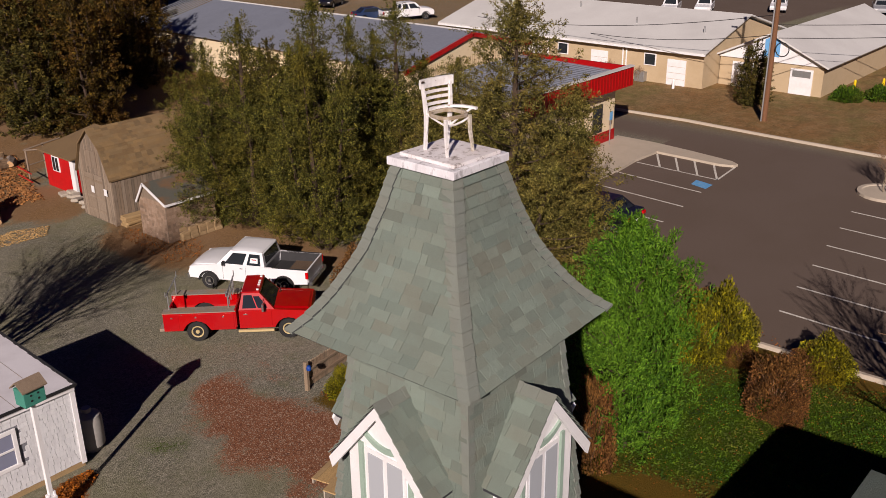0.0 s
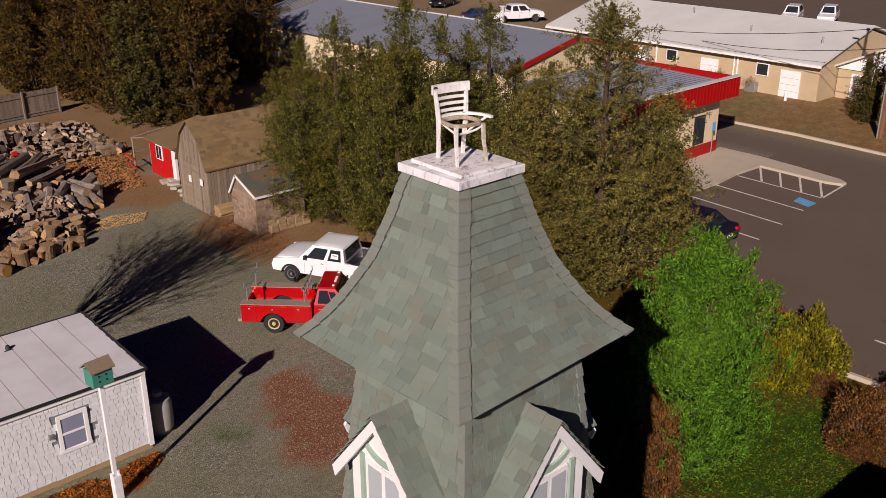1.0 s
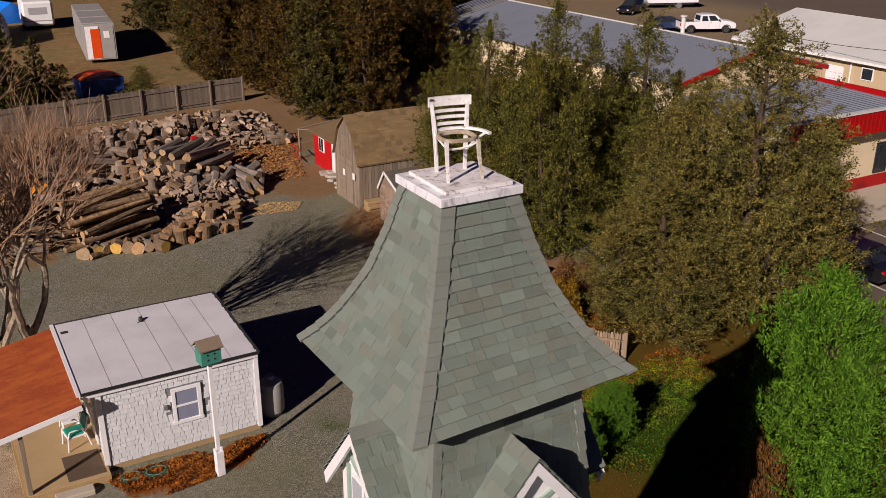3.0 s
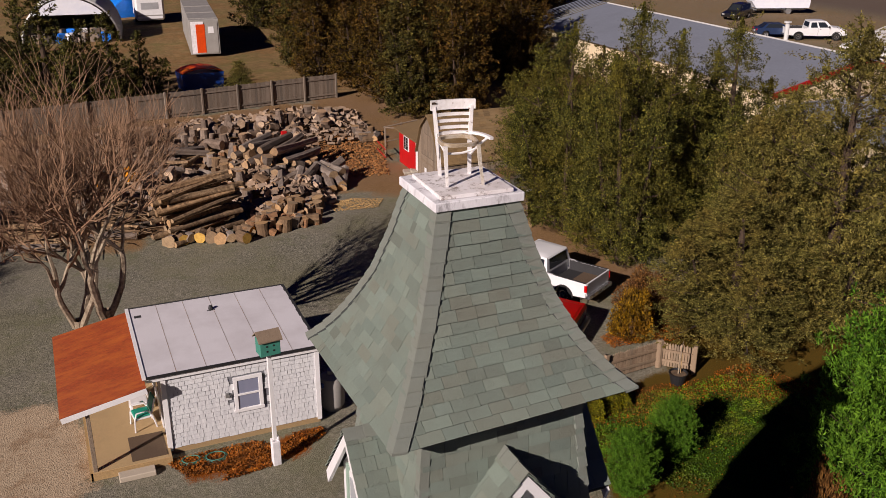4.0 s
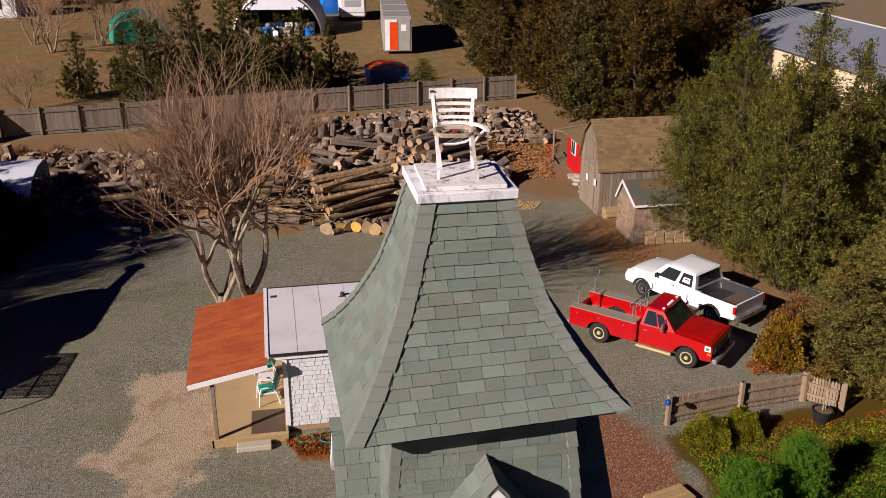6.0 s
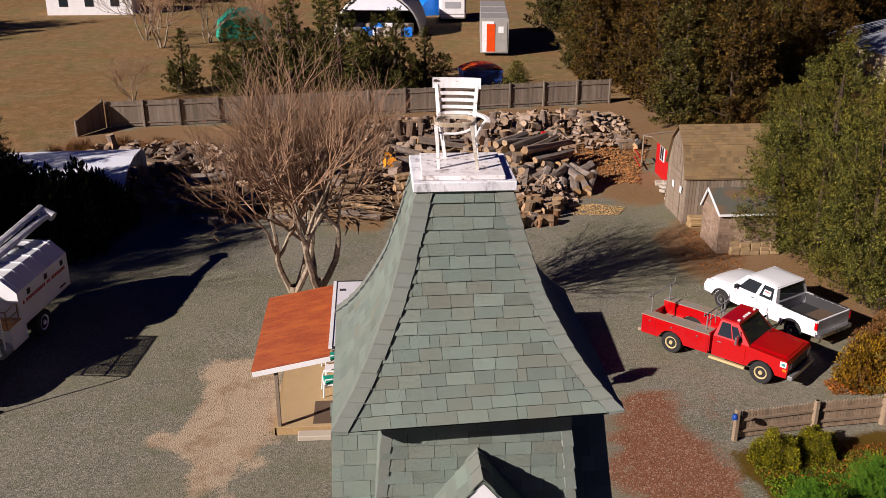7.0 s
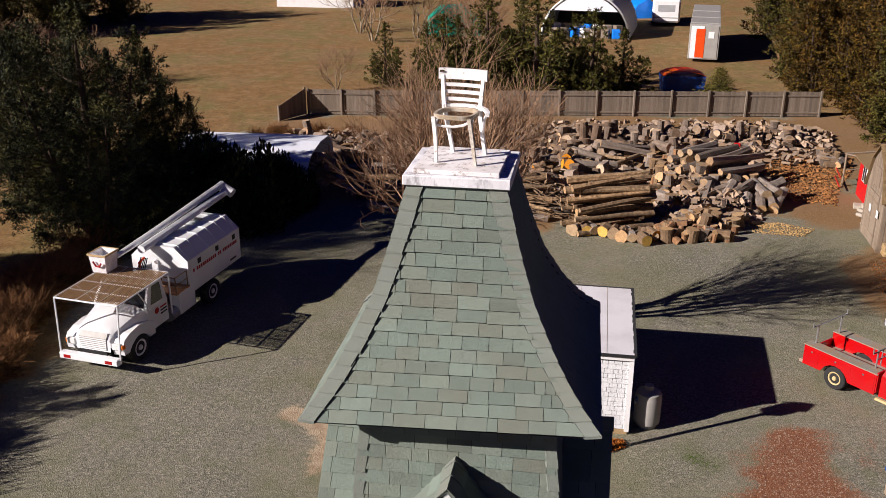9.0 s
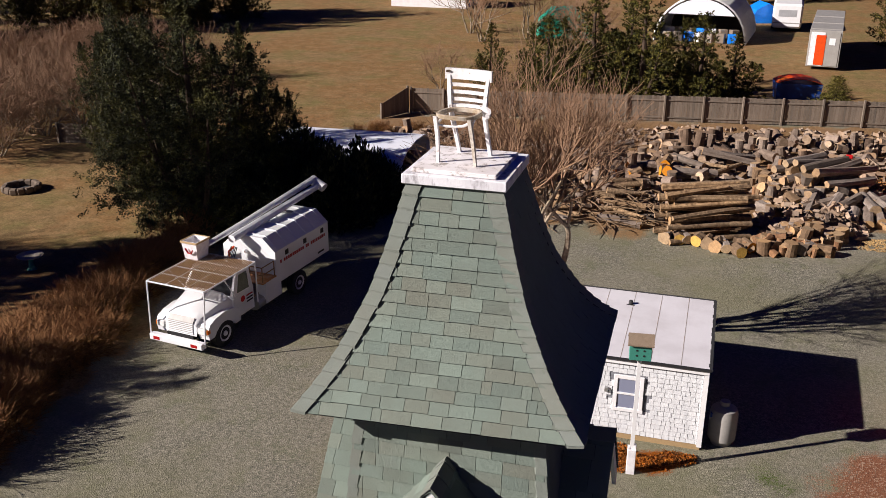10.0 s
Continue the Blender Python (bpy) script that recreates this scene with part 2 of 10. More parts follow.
M["rust_red"] = surface("rusty_red_corrugated_steel", (0.20, 0.050, 0.024), 0.55, grain=10, stain=1.1, vary=0.35, bump=0.1, stretch=(1, 4, 1), dirt=(0.33, 0.105, 0.035), dirt_amount=0.6)
M["deck"] = surface("tan_deck_paint", (0.44, 0.335, 0.21), 0.7, grain=40, stain=1.5, vary=0.1, bump=0.15, dirt=(0.33, 0.25, 0.16))
M["red_paint"] = surface("truck_red_paint", (0.37, 0.016, 0.026), 0.32, grain=8, stain=1.0, vary=0.08, bump=0.0, coat=0.5, dirt=(0.26, 0.022, 0.03), dirt_amount=0.4)
M["white_car"] = surface("white_car_paint", (0.78, 0.79, 0.80), 0.32, grain=8, stain=1.0, vary=0.03, bump=0.0, coat=0.4, dirt=(0.6, 0.6, 0.58), dirt_amount=0.3)
M["black_car"] = surface("black_car_paint", (0.012, 0.012, 0.014), 0.3, grain=8, vary=0.1, bump=0.0, coat=0.6)
M["blue_car"] = surface("dark_blue_car_paint", (0.02, 0.035, 0.08), 0.3, grain=8, vary=0.1, bump=0.0, coat=0.6)
M["silver_car"] = surface("silver_car_paint", (0.5, 0.51, 0.52), 0.35, metal=0.3, grain=8, vary=0.05, bump=0.0, coat=0.4)
M["rubber"] = surface("tyre_rubber", (0.018, 0.018, 0.018), 0.9, grain=40, bump=0.3)
M["steel"] = surface("dull_galvanised_steel", (0.42, 0.43, 0.43), 0.45, metal=0.7, grain=30, stain=3, vary=0.15, bump=0.1, dirt=(0.25, 0.22, 0.19))
M["chrome"] = surface("bright_steel", (0.62, 0.62, 0.63), 0.25, metal=0.9, grain=20, vary=0.05, bump=0.0)
M["rim_tan"] = surface("tan_wheel_rim", (0.52, 0.43, 0.26), 0.5, grain=20, vary=0.1, bump=0.0)
M["black"] = surface("black_plastic", (0.016, 0.016, 0.017), 0.6, grain=30, bump=0.1)
M["bed_liner"] = surface("black_bed_cover", (0.030, 0.030, 0.031), 0.7, grain=30, bump=0.2)
M["bed_grey"] = surface("dirty_bed_steel", (0.26, 0.24, 0.21), 0.7, grain=15, stain=3, vary=0.25, bump=0.2, dirt=(0.34, 0.19, 0.10), dirt_amount=0.6)
M["pale_glass"] = glass_pane("curtained_glass", (0.42, 0.45, 0.48))
M["chair_rim"] = surface("half_bare_rim", (0.42, 0.38, 0.32), 0.8, grain=40, stain=10, vary=0.3, dirt=(0.72, 0.70, 0.66), dirt_amount=0.7)
M["glass"] = glass_pane("dark_glass")
# Lilac-blue tint: the sky's reflection is put into the pane colour.
M["window_glass"] = glass_pane("window_glass", (0.22, 0.24, 0.33))
M["mat_brown"] = surface("brown_doormat", (0.105, 0.075, 0.052), 0.95, grain=60, vary=0.3, bump=0.4)
M["red_light"] = surface("red_tail_lamp", (0.45, 0.01, 0.01), 0.25, bump=0.0, grain=5)
M["amber"] = surface("amber_lamp", (0.7, 0.22, 0.02), 0.3, bump=0.0, grain=5)
M["lamp_glass"] = surface("headlamp_glass", (0.7, 0.7, 0.68), 0.15, bump=0.0, grain=5)
M["red_shed"] = surface("bright_red_shed_paint", (0.42, 0.028, 0.028), 0.65, grain=20, stain=2, vary=0.15, bump=0.2, dirt=(0.24, 0.025, 0.022))
M["brown_shingle"] = surface("brown_shed_shingle", (0.205, 0.150, 0.090), 0.95, grain=60, stain=0.8, vary=0.35, bump=0.6, dirt=(0.14, 0.105, 0.066), palette=[(0.7, 0.7, 0.7), (1.1, 1.1, 1.1), (0.85, 0.8, 0.75), (1.2, 1.15, 1.05)], by_island=True)
M["fascia_red"] = surface("red_ribbed_metal", (0.33, 0.024, 0.022), 0.45, metal=0.1, grain=12, vary=0.1, bump=0.0, dirt=(0.24, 0.02, 0.02))
M["cream"] = surface("cream_stucco", (0.66, 0.57, 0.42), 0.85, grain=60, vary=0.08, bump=0.2, dirt=(0.55, 0.47, 0.35))
M["tan_brick"] = surface("tan_brick", (0.46, 0.375, 0.265), 0.85, grain=30, stain=1.2, vary=0.2, bump=0.3, dirt=(0.38, 0.30, 0.20))
M["metal_roof"] = surface("blue_grey_metal_roof", (0.255, 0.275, 0.315), 0.5, metal=0.2, grain=6, stain=0.3, vary=0.1, bump=0.0, dirt=(0.20, 0.215, 0.245), dirt_amount=0.5)
M["white_roof"] = surface("white_membrane_roof", (0.62, 0.62, 0.60), 0.7, grain=10, stain=0.25, vary=0.06, bump=0.1, dirt=(0.48, 0.475, 0.46), dirt_amount=0.5)
M["concrete"] = surface("pale_concrete", (0.46, 0.41, 0.34), 0.85, grain=30, stain=1.0, vary=0.12, bump=0.2, dirt=(0.36, 0.32, 0.26))
M["line"] = surface("faded_road_paint", (0.66, 0.64, 0.58), 0.8, grain=30, stain=4, vary=0.12, bump=0.1, dirt=(0.3, 0.28, 0.25), dirt_amount=0.5)
M["blue_mark"] = surface("blue_road_paint", (0.14, 0.33, 0.56), 0.8, grain=30, stain=4, vary=0.15, bump=0.1, dirt=(0.3, 0.4, 0.5), dirt_amount=0.4)
M["pole_wood"] = surface("treated_pole_wood", (0.16, 0.085, 0.05), 0.85, grain=18, vary=0.3, bump=0.3, stretch=(4, 4, 0.5))
M["rust_deck"] = surface("rusty_orange_deck", (0.40, 0.19, 0.085), 0.85, grain=20, stain=4, vary=0.3, bump=0.3, dirt=(0.50, 0.40, 0.30), dirt_amount=0.6)
# Blue set darker: the shade on the dumpster is put into the colour.
M["blue"] = surface("blue_painted_steel", (0.010, 0.050, 0.23), 0.5, grain=10, vary=0.15, bump=0.0)
M["orange"] = surface("orange_plastic", (0.62, 0.11, 0.02), 0.45, grain=8, vary=0.15, bump=0.0)
M["orange_red"] = surface("faded_orange_red_paint", (0.46, 0.075, 0.022), 0.5, grain=8, stain=0.8, vary=0.2, bump=0.0, dirt=(0.58, 0.22, 0.05), dirt_amount=0.8)
M["tarp_white"] = surface("white_tarpaulin", (0.80, 0.82, 0.86), 0.45, grain=4, stain=0.8, vary=0.05, bump=0.3, dirt=(0.6, 0.66, 0.78), dirt_amount=0.4)
M["tarp_blue"] = surface("blue_tarpaulin", (0.03, 0.22, 0.75), 0.45, grain=4, vary=0.15, bump=0.3)
M["tarp_green"] = surface("green_tarpaulin", (0.012, 0.26, 0.19), 0.5, grain=4, vary=0.2, bump=0.4)
M["yellow"] = surface("yellow_paint", (0.75, 0.55, 0.03), 0.5, grain=10, bump=0.0)
M["stone"] = surface("pale_field_stone", (0.42, 0.38, 0.32), 0.9, grain=18, stain=2, vary=0.25, bump=0.5, each=0.4)
M["stone_dark"] = surface("sooty_field_stone", (0.17, 0.135, 0.105), 0.9, grain=18, stain=4, vary=0.4, bump=0.6, dirt=(0.06, 0.05, 0.045), dirt_amount=0.6, each=0.4)
M["rust_mesh"] = surface("rusty_brown_mesh", (0.22, 0.135, 0.075), 0.8, grain=20, stain=3, vary=0.3, bump=0.2, dirt=(0.30, 0.22, 0.14))
M["block"] = surface("tan_stacked_block", (0.36, 0.27, 0.17), 0.9, grain=25, stain=2, vary=0.2, bump=0.4, each=0.5)
M["tank"] = surface("grey_propane_tank", (0.33, 0.32, 0.30), 0.5, grain=15, stain=2, vary=0.1, bump=0.0)
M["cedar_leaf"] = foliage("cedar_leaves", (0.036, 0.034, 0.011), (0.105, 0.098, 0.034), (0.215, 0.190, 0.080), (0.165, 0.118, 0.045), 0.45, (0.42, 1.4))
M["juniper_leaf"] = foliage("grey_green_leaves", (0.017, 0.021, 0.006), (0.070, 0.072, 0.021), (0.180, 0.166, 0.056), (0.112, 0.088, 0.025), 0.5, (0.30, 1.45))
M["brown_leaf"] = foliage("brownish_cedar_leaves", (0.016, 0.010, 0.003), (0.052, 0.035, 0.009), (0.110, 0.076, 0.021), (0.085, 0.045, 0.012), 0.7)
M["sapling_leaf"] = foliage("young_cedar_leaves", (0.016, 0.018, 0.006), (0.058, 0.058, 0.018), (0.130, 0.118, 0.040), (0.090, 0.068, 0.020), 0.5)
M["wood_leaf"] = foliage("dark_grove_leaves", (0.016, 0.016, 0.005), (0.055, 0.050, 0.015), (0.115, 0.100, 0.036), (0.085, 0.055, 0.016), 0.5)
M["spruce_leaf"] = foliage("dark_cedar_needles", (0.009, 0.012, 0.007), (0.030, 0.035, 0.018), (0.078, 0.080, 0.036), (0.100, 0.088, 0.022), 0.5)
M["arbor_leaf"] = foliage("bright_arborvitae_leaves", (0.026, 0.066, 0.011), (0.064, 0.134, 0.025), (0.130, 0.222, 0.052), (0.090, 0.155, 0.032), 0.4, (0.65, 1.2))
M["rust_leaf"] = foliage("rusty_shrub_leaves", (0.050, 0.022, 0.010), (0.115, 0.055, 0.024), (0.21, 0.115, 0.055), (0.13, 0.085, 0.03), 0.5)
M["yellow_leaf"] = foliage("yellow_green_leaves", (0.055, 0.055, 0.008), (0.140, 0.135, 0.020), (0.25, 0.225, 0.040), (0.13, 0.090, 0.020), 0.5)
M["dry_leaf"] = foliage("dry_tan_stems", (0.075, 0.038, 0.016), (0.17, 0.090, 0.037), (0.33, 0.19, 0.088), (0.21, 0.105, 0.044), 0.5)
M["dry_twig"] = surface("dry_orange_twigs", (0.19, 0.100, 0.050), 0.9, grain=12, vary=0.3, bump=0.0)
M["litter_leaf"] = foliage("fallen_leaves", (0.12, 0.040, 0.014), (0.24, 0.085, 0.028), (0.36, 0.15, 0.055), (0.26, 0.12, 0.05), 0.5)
# Grass in two copies: shade put into this colour, sun into the next.
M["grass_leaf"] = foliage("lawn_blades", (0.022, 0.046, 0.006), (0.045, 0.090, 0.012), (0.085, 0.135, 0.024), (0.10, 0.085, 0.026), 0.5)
M["sunlit_leaf"] = foliage("sunlit_blades", (0.045, 0.080, 0.012), (0.085, 0.150, 0.022), (0.15, 0.22, 0.045), (0.17, 0.14, 0.04), 0.5)
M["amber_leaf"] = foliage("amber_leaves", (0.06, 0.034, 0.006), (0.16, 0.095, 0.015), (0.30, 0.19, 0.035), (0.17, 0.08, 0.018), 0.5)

# ---- building helpers ----
class Shape:
    """Collects vertices and faces, and becomes one mesh."""

    def __init__(self):
        self.v, self.f = [], []

    def add(self, verts, faces):
        o = len(self.v)
        self.v += [tuple(p) for p in verts]
        self.f += [tuple(i + o for i in f) for f in faces]
        return self

    def box(self, x0, x1, y0, y1, z0, z1, m=None, taper=1.0, chamfer=0.0):
        if chamfer:
            return self.cbox(x0, x1, y0, y1, z0, z1, chamfer, m)
        cx, cy = (x0 + x1) / 2, (y0 + y1) / 2
        vs = []
        for z, k in ((z0, 1.0), (z1, taper)):
            vs += [(cx + (x - cx) * k, cy + (y - cy) * k, z) for x, y in ((x0, y0), (x1, y0), (x1, y1), (x0, y1))]
        if m is not None:
            vs = [m @ Vector(p) for p in vs]
        return self.add(vs, [(3, 2, 1, 0), (4, 5, 6, 7), (0, 1, 5, 4), (1, 2, 6, 5), (2, 3, 7, 6), (3, 0, 4, 7)])

    def cbox(self, x0, x1, y0, y1, z0, z1, c, m=None):
        """A box with all edges cut by c."""
        vs, ids = [], {}
        for ix, (x, sx) in enumerate(((x0, 1), (x1, -1))):
            for iy, (y, sy) in enumerate(((y0, 1), (y1, -1))):
                for iz, (z, sz) in enumerate(((z0, 1), (z1, -1))):
                    for a, p in enumerate(((x, y + sy * c, z + sz * c), (x + sx * c, y, z + sz * c), (x + sx * c, y + sy * c, z))):
                        ids[ix, iy, iz, a] = len(vs)
                        vs.append(p)
        fs = []
        for a in range(3):
            b, d = [(1, 2), (0, 2), (0, 1)][a]
            for s in (0, 1):
                quad = []
                for u, w in ((0, 0), (1, 0), (1, 1), (0, 1)):
                    k = [0, 0, 0]
                    k[a], k[b], k[d] = s, u, w
                    quad.append(ids[k[0], k[1], k[2], a])
                flip = (s == 0) ^ (a == 1)
                fs.append(tuple(reversed(quad)) if flip else tuple(quad))
        for a in range(3):
            b, d = [(1, 2), (0, 2), (0, 1)][a]
            for u in (0, 1):
                for w in (0, 1):
                    k0, k1 = [0, 0, 0], [0, 0, 0]
                    k0[b] = k1[b] = u
                    k0[d] = k1[d] = w
                    k1[a] = 1
                    fs.append((ids[(*k0, b)], ids[(*k1, b)], ids[(*k1, d)], ids[(*k0, d)]))
        for ix in (0, 1):
            for iy in (0, 1):
                for iz in (0, 1):
                    fs.append(tuple(ids[ix, iy, iz, a] for a in range(3)))
        if m is not None:
            vs = [m @ Vector(p) for p in vs]
        return self.add(vs, fs)

    def tube(self, p0, p1, r0, r1=None, n=10, caps=True):
        r1 = r0 if r1 is None else r1
        p0, p1 = Vector(p0), Vector(p1)
        d = (p1 - p0).normalized()
        u = d.orthogonal().normalized()
        w = d.cross(u)
        vs = []
        for p, r in ((p0, r0), (p1, r1)):
            vs += [p + (u * math.cos(k * math.tau / n) + w * math.sin(k * math.tau / n)) * r for k in range(n)]
        fs = [(k, (k + 1) % n, n + (k + 1) % n, n + k) for k in range(n)]
        if caps:
            fs += [tuple(reversed(range(n))), tuple(range(n, 2 * n))]
        return self.add(vs, fs)

    def path(self, pts, radii, n=8, caps=True):
        """A round bar along points, with a radius at each."""
        pts = [Vector(p) for p in pts]
        if isinstance(radii, (int, float)):
            radii = [radii] * len(pts)
        u = None
        vs = []
        for i, p in enumerate(pts):
            d = (pts[min(i + 1, len(pts) - 1)] - pts[max(i - 1, 0)]).normalized()
            u = d.orthogonal().normalized() if u is None else (u - d * u.dot(d)).normalized()
            w = d.cross(u)
            vs += [p + (u * math.cos(k * math.tau / n) + w * math.sin(k * math.tau / n)) * radii[i] for k in range(n)]
        fs = []
        for i in range(len(pts) - 1):
            fs += [(i * n + k, i * n + (k + 1) % n, (i + 1) * n + (k + 1) % n, (i + 1) * n + k) for k in range(n)]
        if caps:
            fs += [tuple(reversed(range(n))), tuple(range((len(pts) - 1) * n, len(pts) * n))]
        return self.add(vs, fs)

    def prism(self, outline, axis, a, b, m=None):
        """A flat outline of (u, w) pairs drawn out along an axis from a to b."""
        n = len(outline)
        place = {"x": lambda q, s: (s, q[0], q[1]), "y": lambda q, s: (q[0], s, q[1]), "z": lambda q, s: (q[0], q[1], s)}[axis]
        vs = [place(q, a) for q in outline] + [place(q, b) for q in outline]
        if m is not None:
            vs = [m @ Vector(p) for p in vs]
        fs = [tuple(reversed(range(n))), tuple(range(n, 2 * n))]
        fs += [(k, (k + 1) % n, n + (k + 1) % n, n + k) for k in range(n)]
        return self.add(vs, fs)

    def sheet(self, corners, thick):
        """A slab from four corners, thickened downwards along its normal."""
        c = [Vector(p) for p in corners]
        nrm = (c[1] - c[0]).cross(c[3] - c[0]).normalized()
        vs = [*c, *[p - nrm * thick for p in c]]
        return self.add(vs, [(0, 1, 2, 3), (7, 6, 5, 4), (0, 4, 5, 1), (1, 5, 6, 2), (2, 6, 7, 3), (3, 7, 4, 0)])

    def lathe(self, profile, centre=(0, 0, 0), n=20, m=None):
        """A turned shape: (radius, height) pairs round an upright axis."""
        vs, fs = [], []
        for r, z in profile:
            vs += [(centre[0] + r * math.cos(k * math.tau / n), centre[1] + r * math.sin(k * math.tau / n), centre[2] + z) for k in range(n)]
        if m is not None:
            vs = [m @ Vector(p) for p in vs]
        for i in range(len(profile) - 1):
            fs += [(i * n + k, i * n + (k + 1) % n, (i + 1) * n + (k + 1) % n, (i + 1) * n + k) for k in range(n)]
        fs += [tuple(reversed(range(n))), tuple(range((len(profile) - 1) * n, len(profile) * n))]
        return self.add(vs, fs)

    def mesh(self, name, mat, smooth=False):
        me = bpy.data.meshes.new(name)
        me.from_pydata(self.v, [], self.f)
        me.materials.append(mat)
        if len(self.f) < 20000:
            bm = bmesh.new()
            bm.from_mesh(me)
            bmesh.ops.recalc_face_normals(bm, faces=bm.faces)
            bm.to_mesh(me)
            bm.free()
        if smooth:
            me.polygons.foreach_set("use_smooth", [True] * len(me.polygons))
            me.set_sharp_from_angle(angle=radians(35))
        return me


def part(name, shape, mat, parent, label="", smooth=False, at=None):
    ob = new(name, shape if isinstance(shape, bpy.types.Mesh) else shape.mesh(name, mat, smooth))
    ob.parent = parent
    if at is not None:
        ob.matrix_basis = at
    return tagged(ob, label)


def thing(name, label, category, at=None, group="", kind=""):
    ob = new(name)
    ob.empty_display_size = 0.2
    if at is not None:
        ob.matrix_basis = at
    return tagged(ob, label, category, group, kind)


def solid(name, shape, mat, label, category, at=None, group="", kind="", smooth=False):
    """A thing that is one mesh."""
    ob = new(name, shape.mesh(name, mat, smooth))
    if at is not None:
        ob.matrix_basis = at
    return tagged(ob, label, category, group, kind)


def lerp(a, b, k):
    return a + (b - a) * k

# ---- ground: one sheet out to the horizon ----
def axis_steps(lo, hi, step, far, grow=1.25):
    mid = list(np.arange(lo, hi + 1e-6, step))
    out, s = [], step
    x = hi
    while x < far:
        s *= grow
        x += s
        out.append(x)
    low, s, x = [], step, lo
    while x > -far:
        s *= grow
        x -= s
        low.append(x)
    return np.array(low[::-1] + mid + out)


def polygon_distance(px, py, poly):
    """Signed distance to a polygon, negative inside."""
    best = np.full(px.shape, 1e9)
    inside = np.zeros(px.shape, bool)
    n = len(poly)
    for i in range(n):
        (ax, ay), (bx, by) = poly[i], poly[(i + 1) % n]
        dx, dy = bx - ax, by - ay
        k = np.clip(((px - ax) * dx + (py - ay) * dy) / (dx * dx + dy * dy), 0, 1)
        best = np.minimum(best, np.hypot(px - ax - k * dx, py - ay - k * dy))
        cross = ((ay > py) != (by > py)) & (px < (bx - ax) * (py - ay) / (by - ay + 1e-12) + ax)
        inside ^= cross
    return np.where(inside, -best, best)


def wobble(px, py, size, seed):
    """Smooth value noise in -1..1."""
    rng = np.random.RandomState(seed)
    table = rng.rand(64, 64) * 2 - 1
    u, v = px / size, py / size
    i, j = np.floor(u).astype(int), np.floor(v).astype(int)
    fu, fv = u - i, v - j
    fu, fv = fu * fu * (3 - 2 * fu), fv * fv * (3 - 2 * fv)
    q = lambda a, b: table[a % 64, b % 64]
    return (q(i, j) * (1 - fu) + q(i + 1, j) * fu) * (1 - fv) + (q(i, j + 1) * (1 - fu) + q(i + 1, j + 1) * fu) * fv


gx = axis_steps(-34.0, 26.0, 0.25, 2500)
gy = axis_steps(2.0, 56.0, 0.25, 2500)
GX, GY = np.meshgrid(gx, gy)
EDGE = 0.55 * wobble(GX, GY, 1.3, 1) + 0.35 * wobble(GX, GY, 0.5, 2) + 0.6 * wobble(GX, GY, 4.0, 3)


def zone(poly, soft=0.5, rough=1.0):
    d = polygon_distance(GX, GY, poly) + EDGE * rough
    return np.clip(0.5 - d / soft, 0, 1)


LAWN_WEST = [(-15.2, -60), (-15.9, 10), (-16.4, 16), (-18.5, 24), (-22, 40), (-20.2, 50.2), (-17.7, 52.4), (-400, 60), (-400, -60)]
LAWN_NORTH = [(-400, 50), (-20.4, 50), (-17.7, 52.2), (-1.6, 54.2), (16.5, 57), (24, 62), (60, 100), (60, 400), (-400, 400)]
WOODS = [(16.0, 46.0), (19, 33), (24, 28), (33, 30), (36, 45), (44, 60), (30, 72), (14, 70), (15.6, 55)]
LOG_YARD = [(-17, 36), (-12, 33.4), (-2, 32.6), (3, 33.2), (8.0, 35.0), (11.0, 36.5), (12.6, 41), (16.2, 44), (16.4, 56.5), (-1.6, 53.6), (-17.8, 51.6), (-20, 48)]
GARDEN = [(8.6, -40), (8.4, 12.6), (13.6, 13.2), (14.6, 16.0), (17.0, 18.6), (22.5, 18.6), (23.2, 13.5), (24.2, 10.0), (20.5, 4.4), (20.7, -0.4), (21.5, -40)]
GARDEN_GREEN = [(12.6, -12), (11.6, 6.0), (9.4, 9.0), (9.0, 11.6), (14.6, 11.4), (17.0, 5.0), (19.4, 2.2), (20.0, -12)]
ASPHALT = [(23.0, 19.0), (22.6, 9.8), (20.6, 4.2), (20.8, -60), (300, -60), (300, 4), (45.7, 6.0), (46.0, 14), (46.4, 19.6), (46.1, 28.0), (40.6, 28.0), (40.0, 18.0)]
ROAD_FAR = [(57, 90), (60, 56), (72, 44), (95, 30), (300, -40), (300, 60), (120, 90), (90, 130)]
MULCH = [(5.2, 12.6), (5.1, 14.4), (6.6, 16.2), (8.0, 15.8), (8.5, 13.6), (8.4, 9.6), (5.2, 9.4)]
SAND = [(-6.0, 19.2), (-4.5, 18.4), (-4.2, 15.0), (-4.5, 12.6), (-4.6, 11.0), (-5.6, 10.8), (-6.3, 12.6), (-7.2, 14.4), (-6.4, 15.6), (-6.3, 17.2), (-7.0, 18.0)]
TREE_RING = [(16.55 + 1.05 * math.cos(a * 0.7), 0.95 + 1.05 * math.sin(a * 0.7)) for a in range(9)]
MOSS = [(2.9, 13.2), (3.3, 14.6), (4.4, 14.8), (5.0, 13.9), (4.7, 12.9), (3.6, 12.8)]
LEAVES = [(-2.0, 14.4), (2.1, 14.4), (1.6, 13.4), (0.2, 13.5), (-1.8, 13.3)]
SHED_YARD = [(8.6, 37.0), (11.0, 35.0), (12.9, 34.4), (14.5, 41), (18.5, 44), (18.5, 54), (6, 53), (7, 43)]
SHED_DIRT = [(11.0, 24.5), (11.4, 29), (13.4, 31.0), (18, 31), (18, 19.5), (14.6, 19.4), (12.8, 23.2)]

